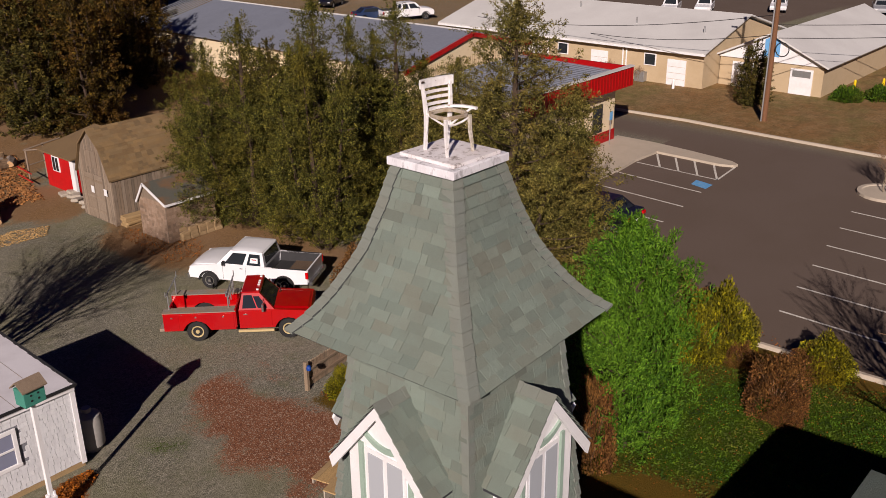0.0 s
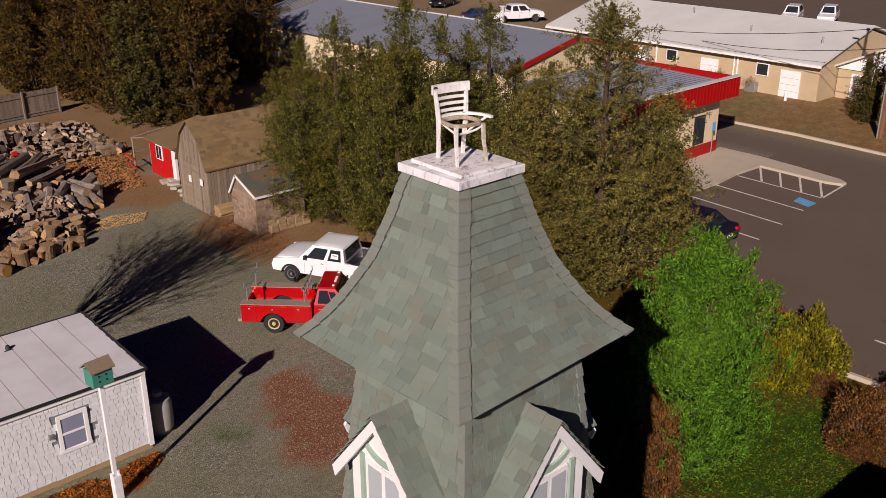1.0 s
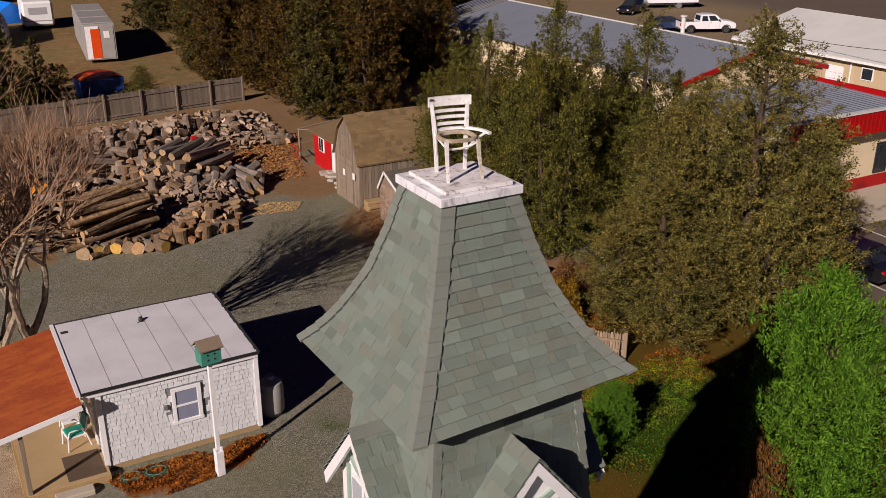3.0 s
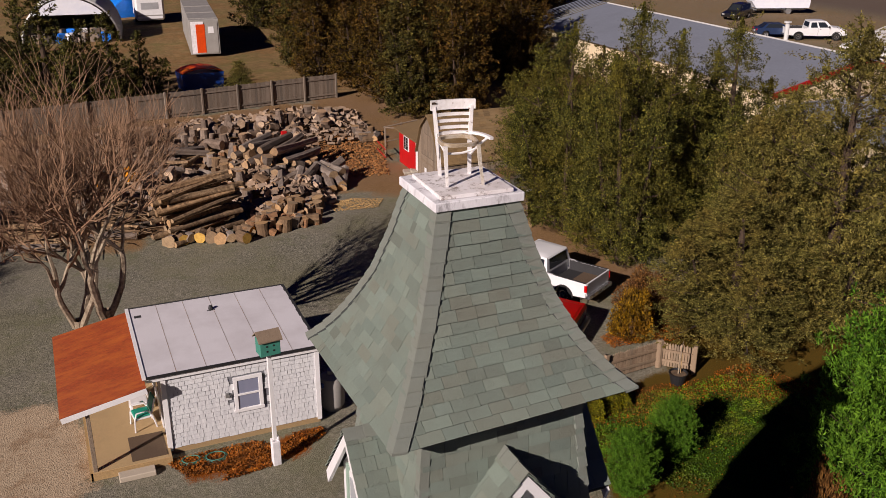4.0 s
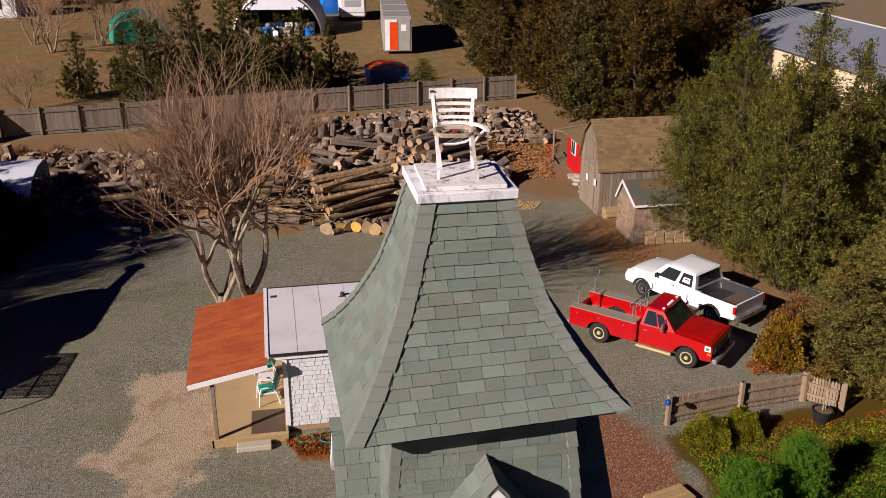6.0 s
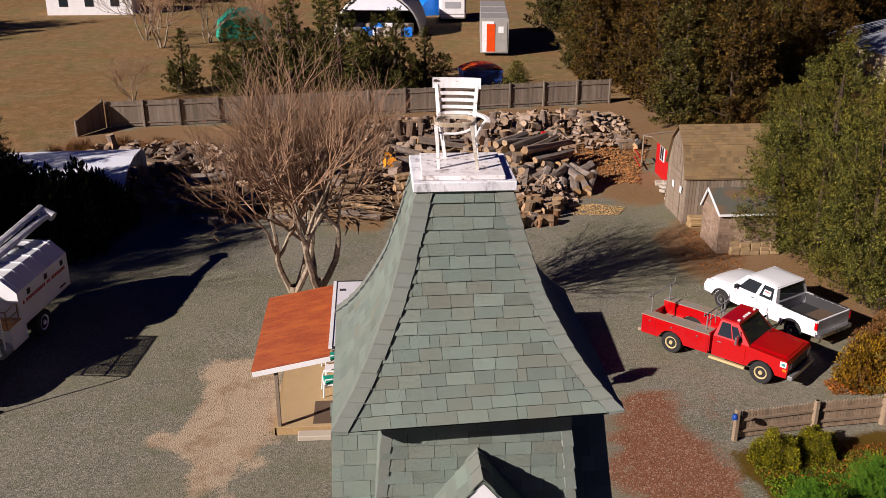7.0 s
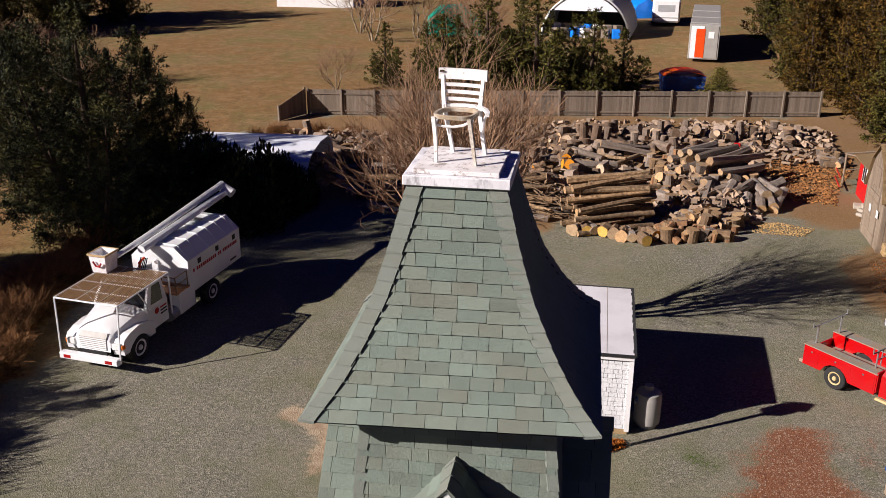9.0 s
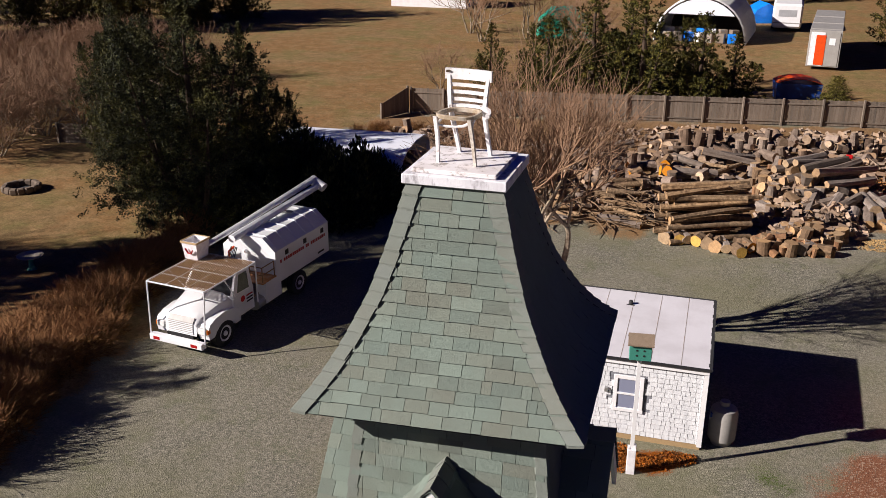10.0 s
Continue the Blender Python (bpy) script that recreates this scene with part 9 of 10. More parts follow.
def conifer(name, mat, height, radius, seed, sprays, size, foot=0.6, shape="cedar", spires=6, tuft=0.34, blade=(0.50, 1.05, 0.12, 0.22)):
    """A crown mesh and a trunk mesh: limbs spiral up one or several leaders, sprays sit along them in uneven clumps."""
    rs = np.random.RandomState(seed)
    C, D, F = [], [], []
    limbs = Shape()
    leaders = [(0.0, 0.0, height, radius * (0.62 if shape == "cedar" else 0.8 if shape == "spire" else 0.85 if shape == "broad" else 1.0))]
    if shape in ("cedar", "spire", "broad"):
        for k in range(spires):
            a = k * math.tau / spires + rs.uniform(-0.4, 0.4)
            d = radius * rs.uniform(0.34, 0.62)
            tall = rs.uniform(0.62, 0.95) if shape == "cedar" else rs.uniform(0.34, 0.70)
            leaders.append((d * math.cos(a), d * math.sin(a), height * tall, radius * rs.uniform(0.42, 0.60)))
    share = [h * r for _, _, h, r in leaders]
    nb_all = 260 if shape in ("cedar", "spire") else 520
    for (ox, oy, hl, rl), sh in zip(leaders, share):
        nb = max(20, int(nb_all * sh / sum(share)))
        per = sprays / nb_all
        bump = rs.uniform(0.85, 1.12, size=(9, 9)) if shape == "egg" else rs.uniform(0.78, 1.22, size=(9, 9)) if shape == "broad" else rs.uniform(0.55, 1.32, size=(9, 9))
        lean = np.array([ox * 0.35, oy * 0.35, 0.0])
        for i in range(nb):
            u = (i + rs.rand()) / nb
            if shape == "cone":
                prof = (1 - u) ** 0.85 * (0.75 + 0.25 * min(1, u * 8)) + 0.03
            elif shape == "spire":
                prof = min(1, 0.6 + u * 2.5) * (1 - u) ** 0.85 + 0.03
            elif shape == "broad":
                prof = min(1, 0.72 + u * 1.6) * (1 - u) ** 0.72 + 0.03
            elif shape == "egg":
                prof = math.sin(math.pi * min(1, (u * 0.92 + 0.10))) ** 0.55 * (1 - u ** 4 * 0.55)
            else:
                prof = min(1, 0.70 + u * 1.2) * (1 - u ** 1.5) ** 0.9 + 0.05
            a = i * 2.39996 + rs.uniform(-0.4, 0.4)
            lump = bump[int(u * 8.99), int((a % math.tau) / math.tau * 9) % 9]
            R = rl * prof * lump * rs.uniform(0.80, 1.15)
            z = foot + u * (hl - foot)
            rise = (0.55 if shape != "egg" else 0.9) * R * rs.uniform(0.2, 1.0) * (0.4 + u)
            if shape == "cone":
                rise = -0.12 * R
            stem = np.array([ox, oy, 0.0]) + lean * u
            tip = stem + np.array([R * math.cos(a), R * math.sin(a), z + rise])
            root = stem * np.array([0.8, 0.8, 1]) + np.array([0.0, 0.0, z - 0.15 * R])
            if i % 5 == 0 and R > 0.5:
                limbs.path([root, (root + tip) / 2 + np.array([0, 0, -0.06 * R]), tip * 0.95 + root * 0.05], [0.05 * height / 9, 0.03 * height / 9, 0.008], 4, False)
            m = max(6, int(per * (0.35 + 0.9 * prof) * 1.1))
            out = np.array([math.cos(a), math.sin(a), 0.45])
            # branchlets along the limb, each a tapering plume of sprays
            tufts = max(2, int(m / 30))
            k = rs.uniform(0.06, 1.0, tufts) ** 0.58
            wide = tuft * (0.5 + 0.4 * k) + 0.13 * R * k
            centre = root + (tip - root) * k[:, None] + rs.normal(size=(tufts, 3)) * wide[:, None] * np.array([0.62, 0.62, 0.58])
            pick = rs.randint(0, tufts, m)
            db = out * (0.9 if shape != "egg" else 0.5) + np.array([0, 0, 0.9 if shape == "egg" else 0.1]) + rs.normal(size=(tufts, 3)) * 0.6
            db /= np.linalg.norm(db, axis=1, keepdims=True)
            lb = tuft * rs.uniform(0.8, 1.9, tufts)
            g = rs.rand(m, 1)
            off = rs.normal(size=(m, 3))
            C.append(centre[pick] + db[pick] * lb[pick, None] * g + off * tuft * 0.30 * (1.05 - 0.8 * g))
            F.append(off * 0.7 + out * 0.6 + np.array([0, 0, 0.5]))
            D.append(db[pick] * 0.8 + rs.normal(size=(m, 3)) * 0.5)
        # the leading shoot
        m = max(12, int(sprays / 110))
        q = rs.rand(m, 1)
        C.append(np.array([ox, oy, 0]) + lean + np.concatenate([rs.normal(size=(m, 2)) * 0.20 * (1.08 - q) * radius / 3, hl * 0.86 + q * hl * 0.17], 1))
        D.append(np.array([0, 0, 1.2]) + rs.normal(size=(m, 3)) * 0.6)
        F.append(rs.normal(size=(m, 3)))
        if ox or oy:
            limbs.path([(ox * 0.2, oy * 0.2, 0.2), (ox * 0.8, oy * 0.8, hl * 0.4), (ox * 1.3, oy * 1.3, hl * 0.95)], [0.016 * height, 0.011 * height, 0.01], 6, False)
    C, D, F = np.concatenate(C), np.concatenate(D), np.concatenate(F)
    C[:, 2] = np.maximum(C[:, 2], 0.03)
    n = len(C)
    me = leaf_mesh(name, C, D, size * rs.uniform(blade[0], blade[1], n), size * rs.uniform(blade[2], blade[3], n), mat, rs, F)
    trunk = Shape().path([(0, 0, -0.1), (0.03, 0.02, height * 0.3), (-0.02, 0.04, height * 0.65), (0.0, 0.0, height * 0.95)], [0.034 * height, 0.024 * height, 0.014 * height, 0.01], 8)
    trunk.add(limbs.v, limbs.f)
    return me, trunk.mesh("trunk", M["tree_bark"], True)


def tree(name, label, meshes, at, group="", category="tree"):
    t = thing(name, label, category, at, group)
    part("crown", meshes[0], None, t)
    part("trunk", meshes[1], None, t)
    return t


def at(x, y, s=1.0, turn=0.0, tall=1.0):
    return pose(x, y, 0, 0, 0, turn) @ Matrix.Diagonal((s, s, s * tall, 1))


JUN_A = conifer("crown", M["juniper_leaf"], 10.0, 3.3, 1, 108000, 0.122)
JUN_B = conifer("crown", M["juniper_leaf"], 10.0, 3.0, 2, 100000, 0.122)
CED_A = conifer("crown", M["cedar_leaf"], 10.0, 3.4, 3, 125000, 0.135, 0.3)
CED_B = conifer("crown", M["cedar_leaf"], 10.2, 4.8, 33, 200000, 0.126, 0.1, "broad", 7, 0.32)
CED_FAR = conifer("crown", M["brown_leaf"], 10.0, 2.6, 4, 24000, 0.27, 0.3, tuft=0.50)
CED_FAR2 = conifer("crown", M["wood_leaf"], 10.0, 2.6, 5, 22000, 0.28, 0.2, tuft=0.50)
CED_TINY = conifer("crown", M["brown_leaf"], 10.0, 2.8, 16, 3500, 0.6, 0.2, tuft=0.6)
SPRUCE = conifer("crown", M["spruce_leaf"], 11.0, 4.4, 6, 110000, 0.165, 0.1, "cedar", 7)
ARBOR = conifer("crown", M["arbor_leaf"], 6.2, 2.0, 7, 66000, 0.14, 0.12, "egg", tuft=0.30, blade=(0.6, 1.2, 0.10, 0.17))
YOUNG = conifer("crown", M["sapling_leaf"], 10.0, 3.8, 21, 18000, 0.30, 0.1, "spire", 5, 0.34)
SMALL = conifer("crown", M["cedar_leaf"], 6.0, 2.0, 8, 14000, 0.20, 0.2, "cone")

big = [(22.0, 21.6, 0.92, 60, 1.03, JUN_A), (17.0, 26.0, 0.90, 0, 1.0, JUN_A), (17.2, 21.5, 0.96, 100, 1.07, JUN_B), (20.6, 26.4, 0.78, 200, 1.0, JUN_A), (17.6, 29.6, 0.80, 40, 0.95, JUN_B), (23.0, 24.0, 0.80, 300, 1.0, JUN_B)]
for x, y, s, a, k, me in big:
    tree("juniper_tree", "large grey-green juniper tree with dense feathery foliage", me, at(x, y, s, a, k), "junipers by the trucks")
tree("cedar_tree", "broad olive-green cedar tree with several bare leading shoots", CED_B, at(20.8, 14.2, 1.0, 20))
tree("cedar_tree", "low spreading olive-green cedar beside the picket fence", CED_A, at(16.9, 14.5, 0.90, 250, 0.58))
tree("cedar_tree", "broad olive-green cedar tree with dense foliage", CED_A, at(22.6, 18.6, 0.95, 140, 0.78))
qw = random.Random(9)
spots = [(18.6, 49.5), (21.5, 47), (20.0, 54), (23.5, 52), (18.5, 59), (22, 58), (26, 57), (30, 56), (17.5, 64), (21.5, 63), (26, 63), (31, 62), (16.5, 70), (21, 70), (26, 70), (32, 69), (18, 76), (24, 77), (31, 77), (38, 72), (44, 76), (33, 84), (40, 86), (24, 86), (19, 92), (48, 90), (56, 96)]
for i, (x, y) in enumerate(spots):
    tree("cedar_tree", "brownish-green cedar in a dense grove" if i % 3 else "dark green cedar in a dense grove", CED_FAR if i % 3 else CED_FAR2, at(x + qw.uniform(-.8, .8), y + qw.uniform(-.8, .8), qw.uniform(0.85, 1.08), qw.uniform(0, 360), qw.uniform(0.9, 1.1)), "cedar grove")
for x, y, s, a in ((27.2, 37.0, 0.58, 20), (30.5, 37.2, 0.52, 130), (24.5, 35.2, 0.62, 250)):
    tree("cedar_tree", "low dark green cedar at the grove's edge", CED_FAR2, at(x, y, s, a), "cedar grove")
for x, y, s, a, k in ((-3.6, 58.6, 0.70, 0, 0.92), (-7.2, 59.4, 0.72, 70, 0.84), (0.4, 58.4, 0.52, 140, 0.95), (-10.4, 59.0, 0.55, 110, 0.8), (2.6, 60.4, 0.44, 40, 0.85), (-9.6, 61.0, 0.42, 200, 1.0), (-15.4, 62.0, 0.36, 20, 1.0), (-5.0, 63.5, 0.55, 260, 1.0), (-12.2, 62.5, 0.36, 300, 1.0), (-1.0, 62.8, 0.42, 330, 1.0)):
    tree("cedar_sapling", "olive-green young cedar behind the fence", YOUNG, at(x, y, s * 1.28, a, k), "cedars behind the fence")
tree("round_bush", "rounded dark green bush behind the fence", SMALL, at(9.4, 60.0, 0.66, 0, 0.6), category="bush")
# The last entry is an unseen tree, added to shade the gravel's near edge.
for x, y, s, a, k in ((-20.0, 26.6, 0.90, 0, 1.0), (-18.0, 29.6, 0.52, 100, 1.15), (-24.6, 30.6, 0.66, 200, 1.18), (-30.3, 36.2, 0.60, 120, 1.25), (-24.6, 7.4, 0.6, 40, 1.0)):
    tree("red_cedar", "tall dark red cedar with feathery spires beside the drive", SPRUCE, at(x, y, s, a, k), "cedars by the drive")
# Never in view: added so that its shadow darkens the drive.
tree("red_cedar", "unseen tall cedar added to shade the drive", CED_A, at(-39.4, 10.9, 1.1, 70, 1.7), "cedars by the drive")
tree("arborvitae", "bright green arborvitae with a rusty lower side", ARBOR, at(12.4, 4.15, 0.82, 0, 1.24))
tree("arborvitae", "low bright green arborvitae in the garden", ARBOR, at(8.6, 8.3, 0.32, 70, 0.95))
tree("arborvitae", "low bright green arborvitae in the garden", ARBOR, at(10.6, 9.2, 0.31, 170, 0.95))
tree("conical_bush", "olive conical evergreen near the long building", CED_FAR2, at(52.9, 18.2, 0.50, 0, 0.85), category="bush")


def shrub(name, mat, height, radius, seed, sprays, size, up=0.8, thin=0.2):
    rs = np.random.RandomState(seed)
    n = sprays
    v = rs.normal(size=(n, 3))
    v /= np.linalg.norm(v, axis=1, keepdims=True)
    v[:, 2] = np.abs(v[:, 2])
    lump = 1 + 0.22 * np.sin(v[:, 0] * 5 + seed) * np.cos(v[:, 1] * 6 + 1)
    r = rs.uniform(0.45, 1.0, n) ** 0.5 * lump
    c = v * r[:, None] * np.array([radius, radius, height])
    d = v + np.array([0, 0, up]) + rs.normal(size=(n, 3)) * (0.6 if thin > 0.1 else 1.0)
    me = leaf_mesh(name, c, d, size * rs.uniform(0.6, 1.4, n), size * thin * rs.uniform(0.7, 1.3, n), mat, rs)
    stems = Shape()
    for i in range(9):
        a = i * 0.7
        stems.path([(0, 0, 0), (0.25 * radius * math.cos(a), 0.25 * radius * math.sin(a), height * 0.4), (0.6 * radius * math.cos(a), 0.6 * radius * math.sin(a), height * 0.75)], [0.02, 0.014, 0.005], 4, False)
    return me, stems.mesh("stem_frame", M["twig"])


def bush(name, label, meshes, m, group="", category="bush"):
    t = thing(name, label, category, m, group)
    part("crown", meshes[0], None, t)
    part("stem_frame", meshes[1], None, t)
    return t


RUST = shrub("crown", M["rust_leaf"], 1.2, 0.9, 11, 9000, 0.065, 0.4, 0.3)
YEL = shrub("crown", M["yellow_leaf"], 0.9, 0.7, 12, 10000, 0.062, 0.4, 0.3)
DRY = shrub("dry_foliage", M["dry_leaf"], 0.95, 1.0, 13, 2300, 0.34, 0.5, 0.035)
DARK = shrub("crown", M["spruce_leaf"], 1.85, 1.6, 14, 9500, 0.19)
OLIVE = shrub("crown", M["cedar_leaf"], 1.3, 0.9, 15, 9000, 0.085, 0.4, 0.3)
for x, y, s, k in ((9.5, 12.1, 0.9, 1), (10.7, 12.3, 0.85, 1), (19.3, 4.6, 1.6, 1.5), (18.4, 4.9, 1.1, 1.6), (19.8, 1.2, 1.2, 1.2)):
    bush("yellow_shrub", "yellow-green leafy shrub with thin stems", YEL, at(x, y, s, x * 50, k), "yellow shrubs")
for x, y, s, k in ((16.9, 1.6, 1.05, 1.35), (16.4, 1.1, 0.6, 0.9), (19.5, 1.6, 0.8, 1.0), (11.1, 4.3, 0.75, 3.0), (10.9, 4.9, 0.6, 2.2), (18.9, 3.6, 0.6, 1.0), (15.6, 17.6, 1.2, 1.0), (16.4, 16.8, 1.0, 0.8), (20.6, 6.0, 0.7, 1.6)):
    bush("rusty_shrub", "rust-brown shrub with dry leaves", RUST, at(x, y, s, x * 70, k), "rusty shrubs")
AMBER = shrub("crown", M["amber_leaf"], 0.9, 0.7, 31, 6500, 0.066, 0.4, 0.3)
for x, y, s, k in ((13.9, 16.0, 1.1, 1.5), (14.5, 16.6, 0.9, 1.6)):
    bush("amber_shrub", "amber-leaved shrub with sparse upright stems", AMBER, at(x, y, s, x * 50, k), "amber shrubs")
for x, y, s in ((20.6, 4.6, 0.9), (22.0, 8.0, 1.0), (21.4, 5.4, 0.8)):
    bush("olive_shrub", "olive-green evergreen shrub by the kerb", OLIVE, at(x, y, s, x * 33), "olive shrubs")
for x, y, s in ((-15.0, 29.4, 1.3), (-16.8, 30.4, 1.45), (-14.4, 31.4, 1.2), (-17.8, 28.4, 1.3), (-13.7, 32.4, 0.95), (-18.9, 31.0, 1.3)):
    bush("dark_shrub", "dense dark green shrub by the carport", DARK, at(x, y, s, x * 40, 1.25), "dark shrubs")

# ---- bare trees ----
def bare_tree(seed, height, stems, kids, trunk_r, first=0.30, lean=(0.12, 0.42), fine=None, keep=(0.60, 0.86), crook=0.17, fan=(0.40, 0.95), thin=0.0075, rise=0.02, stem=0.0):
    """A leafless tree: each branch bears kids[level] smaller ones along its outer half."""
    q = random.Random(seed)
    wood, twigs = Shape(), Shape()

    def grow(p, d, length, r, level):
        pts, rad = [p], [r]
        n = 7 if level == 0 else 5 if level < 3 else 3
        for i in range(n):
            d = (d + Vector((q.gauss(0, crook), q.gauss(0, crook), q.gauss(0.05, .10)))).normalized()
            p = p + d * length / n
            pts.append(p)
            rad.append(max(thin, r * (1 - 0.32 * (i + 1) / n)))
        (wood if level < 2 else twigs).path(pts, rad, 7 if level == 0 else 5 if level < 2 else 3, False)
        if level >= len(kids):
            return
        for k in range(kids[level]):
            f = 1.0 if k == 0 else q.uniform(0.45, 1.0)
            j = min(int(f * n), n - 1)
            at_ = pts[j].lerp(pts[j + 1], f * n - j)
            o = d.orthogonal().normalized()
            o.rotate(Matrix.Rotation(q.uniform(0, math.tau), 3, d))
            nd = (d + o * q.uniform(*fan) * (0.35 if k == 0 else 1.0) + Vector((0, 0, 0.14 if level < 2 else rise))).normalized()
            grow(at_, nd, length * q.uniform(*keep), lerp(r, rad[-1], f) * q.uniform(0.66, 0.88), level + 1)

    if stem:
        wood.path([(0.0, 0.0, -0.15), (0.05, -0.03, stem * 0.5), (0.0, 0.0, stem + 0.2)], [trunk_r * 1.75, trunk_r * 1.45, trunk_r * 1.35], 9, False)
    for s in range(stems):
        a = s * math.tau / stems + q.uniform(-.3, .3)
        ln = q.uniform(*lean)
        grow(Vector((0.14 * math.cos(a), 0.14 * math.sin(a), stem - 0.1)), Vector((ln * math.cos(a), ln * math.sin(a), 1)).normalized(), height * first, trunk_r * q.uniform(0.75, 1.1), 0)
    return wood.mesh("branch_frame", fine or M["bark_pale"], True), twigs.mesh("twig_crown", fine or M["twig"])


def bare(name, label, meshes, m, group=""):
    t = thing(name, label, "tree", m, group)
    part("branch_frame", meshes[0], None, t)
    part("twig_crown", meshes[1], None, t)
    return t


BARE_BIG = bare_tree(6, 8.6, 3, (3, 3, 4, 4, 3), 0.155, 0.36, (0.28, 0.66), keep=(0.66, 0.86), crook=0.14, fan=(0.38, 0.78), thin=0.006, rise=0.10, stem=3.0)
BARE_TWIN = bare_tree(21, 8.4, 3, (3, 3, 4, 4, 3), 0.150, 0.36, (0.30, 0.72), keep=(0.66, 0.86), crook=0.14, fan=(0.38, 0.78), thin=0.006, rise=0.10, stem=2.9)
BARE_S = bare_tree(7, 6.0, 4, (3, 4, 4, 3), 0.07)
SCRUB = bare_tree(9, 4.2, 9, (3, 4, 4), 0.035, 0.34, (0.2, 0.9), crook=0.26, fan=(0.5, 1.2))
HEDGE = bare_tree(12, 1.9, 22, (3, 3, 2), 0.012, 0.42, (0.1, 1.1), M["dry_twig"])
bare("bare_tree", "leafless multi-stemmed tree with pale bark and fine tan twigs", BARE_BIG, at(-3.1, 19.75, 0.82, 0, 0.94), "bare trees behind the hut")
bare("bare_tree", "leafless forked tree with dark bark and fine tan twigs", BARE_TWIN, at(-3.9, 19.6, 0.82, 60, 0.92), "bare trees behind the hut")
# Unseen trees, added for the branch shadows across the lawn.
for x, y, s, a in ((-37.0, 15.0, 1.3, 40), (-34.5, 10.0, 1.2, 280)):
    bare("bare_tree", "tall leafless tree beyond the lawn", BARE_BIG, at(x, y, s, a), "bare trees by the lawn")
# The last one stands unseen beside the lawn, added for its branch shadows.
for x, y, s, a in ((-18.6, 59.0, 0.75, 0), (-21.5, 83, 1.5, 30), (-17.5, 86, 1.4, 90), (-24, 88, 1.5, 200), (-11, 80, 1.2, 130), (-9.5, 66, 1.35, 60), (-38.5, 15.0, 1.7, 10)):
    bare("bare_tree", "grey leafless tree beyond the fence", BARE_S, at(x, y, s, a), "bare trees beyond the fence")
for i in range(14):
    tree("far_tree", "tall dark evergreen behind the scrub", CED_FAR2, at(-66 - (i % 7) * 4.5 + qw.uniform(-1, 1), 44 + (i // 7) * 9 + (i % 7) * 6.0 + qw.uniform(-2, 2), qw.uniform(0.85, 1.1), i * 60), "far trees")
for i in range(56):
    bare("bare_scrub", "tangled leafless reddish scrub at the lawn's edge", SCRUB, at(-37.5 - (i % 7) * 2.6 + qw.uniform(-1.2, 1.2), 32 + (i // 7) * 3.4 + (i % 7) * 1.6 + qw.uniform(-1.5, 1.5), qw.uniform(0.9, 1.6), qw.uniform(0, 360)), "bare scrub")
bare("bare_sapling", "small leafless tree on the parking island", BARE_S, at(39.3, 5.3, 0.55, 10))
# Unseen tree, added for the branch shadow on the asphalt.
bare("bare_tree", "leafless tree beside the house", BARE_S, at(13.5, -6.0, 1.6, 50))
for x, y, s in ((54.8, 30.5, 0.3), (55.0, 28.0, 0.25)):
    bare("bare_sapling", "small leafless shrub by the brick wall", BARE_S, at(x, y, s, x * 9))
for i in range(26):
    x, y = -75 + i * 5.5 + qw.uniform(-2, 2), 128 + qw.uniform(-8, 14)
    tree("far_tree", "distant dark evergreen along the horizon", CED_TINY, at(x, y, qw.uniform(0.9, 1.3), i * 50), "far trees")
for i in range(22):
    x, y = 92 + i * 3.0 + qw.uniform(-2, 2), 112 - i * 6.5 + qw.uniform(-5, 5)
    tree("far_tree", "distant dark evergreen beyond the road", CED_TINY, at(x, y, qw.uniform(0.8, 1.1), i * 50), "far trees")
hedge_s = shrub("crown", M["grass_leaf"], 0.9, 1.1, 18, 3000, 0.2)
for i in range(7):
    bush("low_hedge", "clipped green hedge along the verge", hedge_s, at(58.2 + i * 1.6, 15.2 - i * 1.7 - 1.5, 0.95, i * 50), "clipped hedge")

def dry_bush(name, label, m, group):
    t = thing(name, label, "bush", m, group)
    part("twig_crown", HEDGE[1], None, t)
    part("branch_frame", HEDGE[0], None, t)
    part("dry_foliage", DRY[0], None, t)
    return t


for i in range(44):
    u = (i % 26) / 25
    w = 0.0 if i < 26 else -1.4
    dry_bush("dry_hedge_bush", "dry tan hedge of twiggy shrubs along the drive", at(lerp(-16.7, -19.9, u) + w + qw.uniform(-.5, .5), lerp(7.0, 24.0, u) + qw.uniform(-.4, .4), qw.uniform(0.8, 1.2), qw.uniform(0, 360), qw.uniform(0.55, 0.85)), "dry hedge")
for i in range(10):
    dry_bush("weed_clump", "dry brown weeds along the fence foot", at(-19.5 + i * 0.7, 45.2 + qw.uniform(-.8, .8), 0.45, i * 40), "dry weeds")

# fallen leaves: small flakes lying about
rl = np.random.RandomState(3)


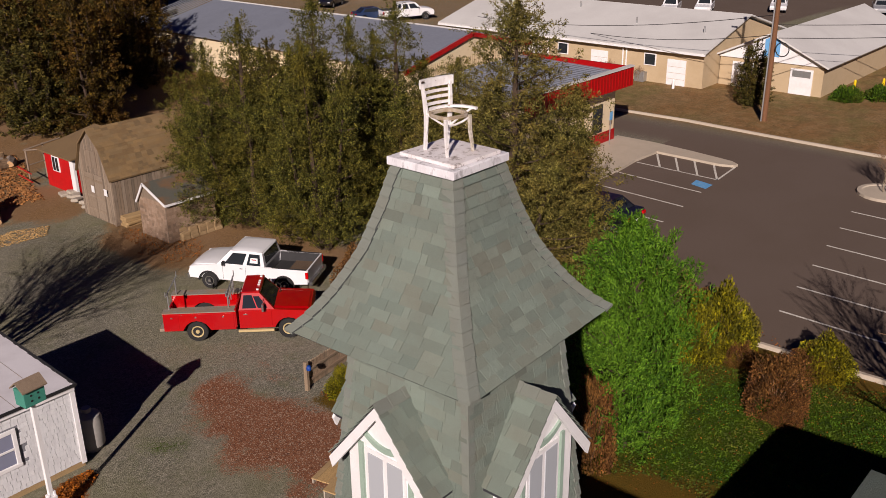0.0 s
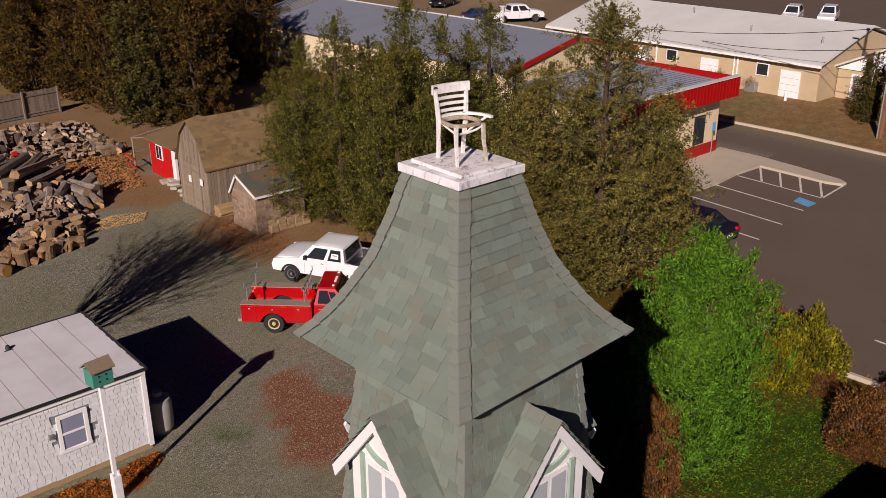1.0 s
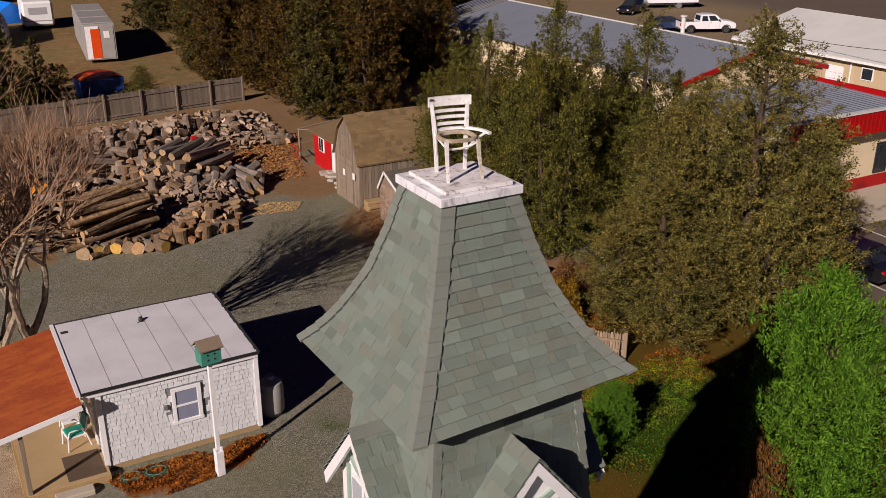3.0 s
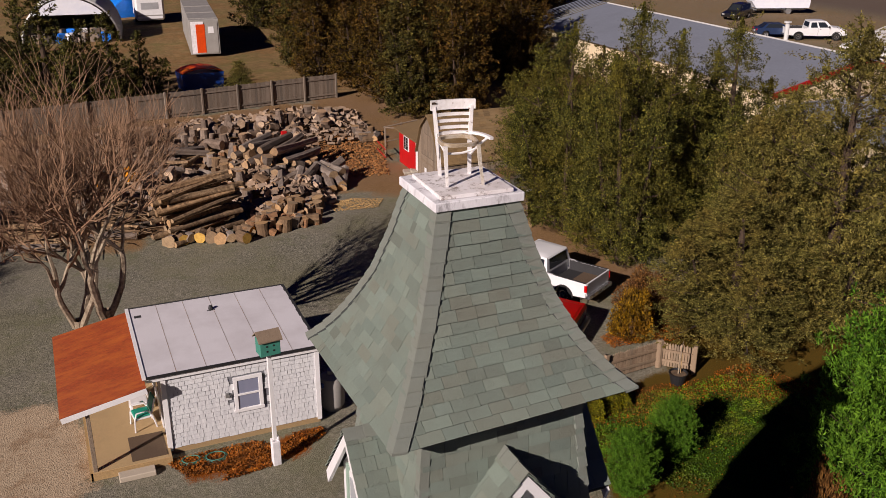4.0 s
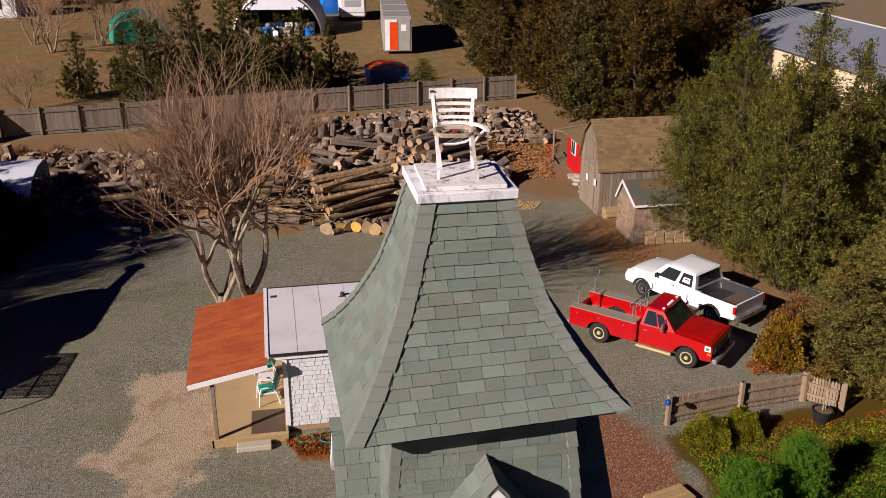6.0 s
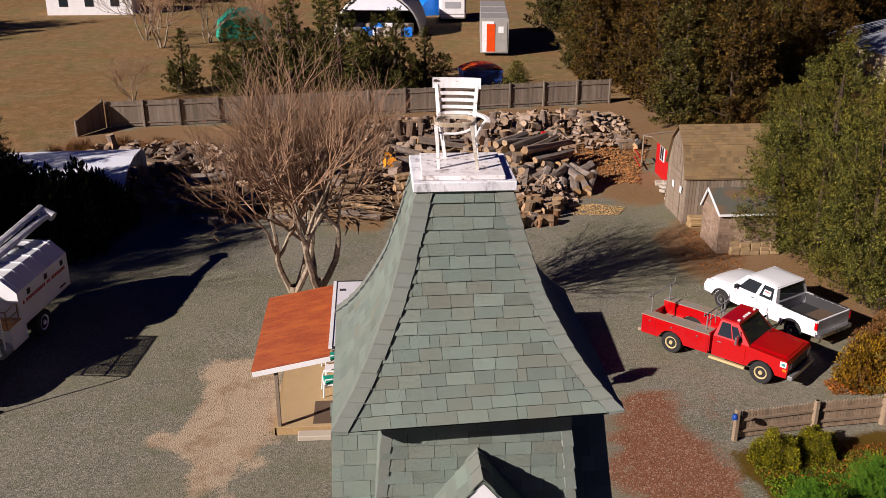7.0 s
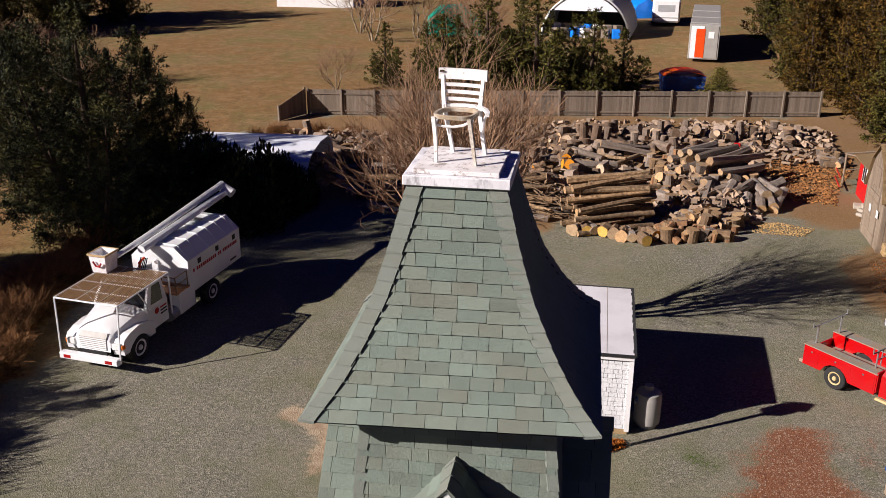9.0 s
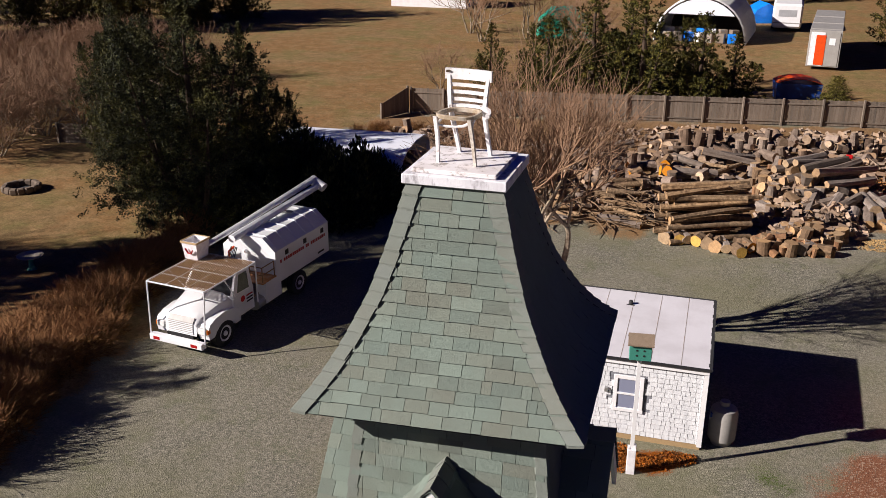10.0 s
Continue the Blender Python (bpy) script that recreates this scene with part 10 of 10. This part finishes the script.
def leaf_litter(name, label, poly, count, size, mat, seed):
    rs = np.random.RandomState(seed)
    xs, ys = np.array([p[0] for p in poly]), np.array([p[1] for p in poly])
    X = rs.uniform(xs.min(), xs.max(), count * 3)
    Y = rs.uniform(ys.min(), ys.max(), count * 3)
    ok = polygon_distance(X, Y, poly) + 0.5 * wobble(X, Y, 0.9, seed) < 0
    X, Y = X[ok][:count], Y[ok][:count]
    n = len(X)
    c = np.stack([X, Y, np.full(n, 0.03) + rs.rand(n) * 0.03], 1)
    d = np.concatenate([rs.normal(size=(n, 2)), rs.normal(size=(n, 1)) * 0.25], 1)
    tagged(new(name, leaf_mesh(name, c, d, size * rs.uniform(0.6, 1.4, n), size * rs.uniform(0.25, 0.5, n), mat, rs)), label, "leaves", kind="stuff")


leaf_litter("fallen_leaves", "rust-red fallen leaves along the hut wall", [(-2.2, 14.5), (2.2, 14.5), (1.7, 13.2), (-0.2, 13.0), (-2.0, 13.4)], 6500, 0.062, M["litter_leaf"], 5)
leaf_litter("fallen_leaves", "orange fallen leaves on the garden grass", [(8.8, 12.6), (15.0, 12.6), (21.5, 7.0), (21.5, -3), (10.0, -3), (9.0, 8.0)], 3600, 0.050, M["litter_leaf"], 6)
leaf_litter("grass_blades", "sunlit green grass along the picket fence", [(8.8, 9.2), (8.8, 12.4), (15.4, 12.4), (16.5, 9.8)], 11000, 0.060, M["sunlit_leaf"], 18)
leaf_litter("fallen_leaves", "orange leaves drifted against the picket fence", [(8.8, 11.2), (8.8, 12.7), (16.4, 12.7), (17.5, 10.5)], 5500, 0.050, M["litter_leaf"], 19)
leaf_litter("fallen_leaves", "rust-red fallen leaves under the shrubs", [(12.2, 15.2), (14.8, 15.0), (16.8, 17.0), (14.5, 17.6)], 5000, 0.055, M["litter_leaf"], 7)
leaf_litter("grass_blades", "green grass blades in the garden", [(9.2, 11.6), (14.6, 11.6), (17.5, 5.0), (20.0, 1.5), (20.0, -3), (12.0, -3), (11.0, 6.0)], 36000, 0.062, M["grass_leaf"], 8)
leaf_litter("fallen_leaves", "brown leaf scraps beneath the sheds' edge", [(11.5, 25.0), (13.2, 24.6), (14.6, 27.0), (12.8, 30.5)], 1500, 0.055, M["litter_leaf"], 9)
for i in range(9):
    tree("far_tree", "tall dark evergreen at the far corner of the lawn", CED_FAR2, at(-60 - (i % 3) * 5 + (i // 3) * 4 + qw.uniform(-1.5, 1.5), 78 + (i // 3) * 7 + qw.uniform(-1.5, 1.5), qw.uniform(1.0, 1.25), i * 70), "far trees")
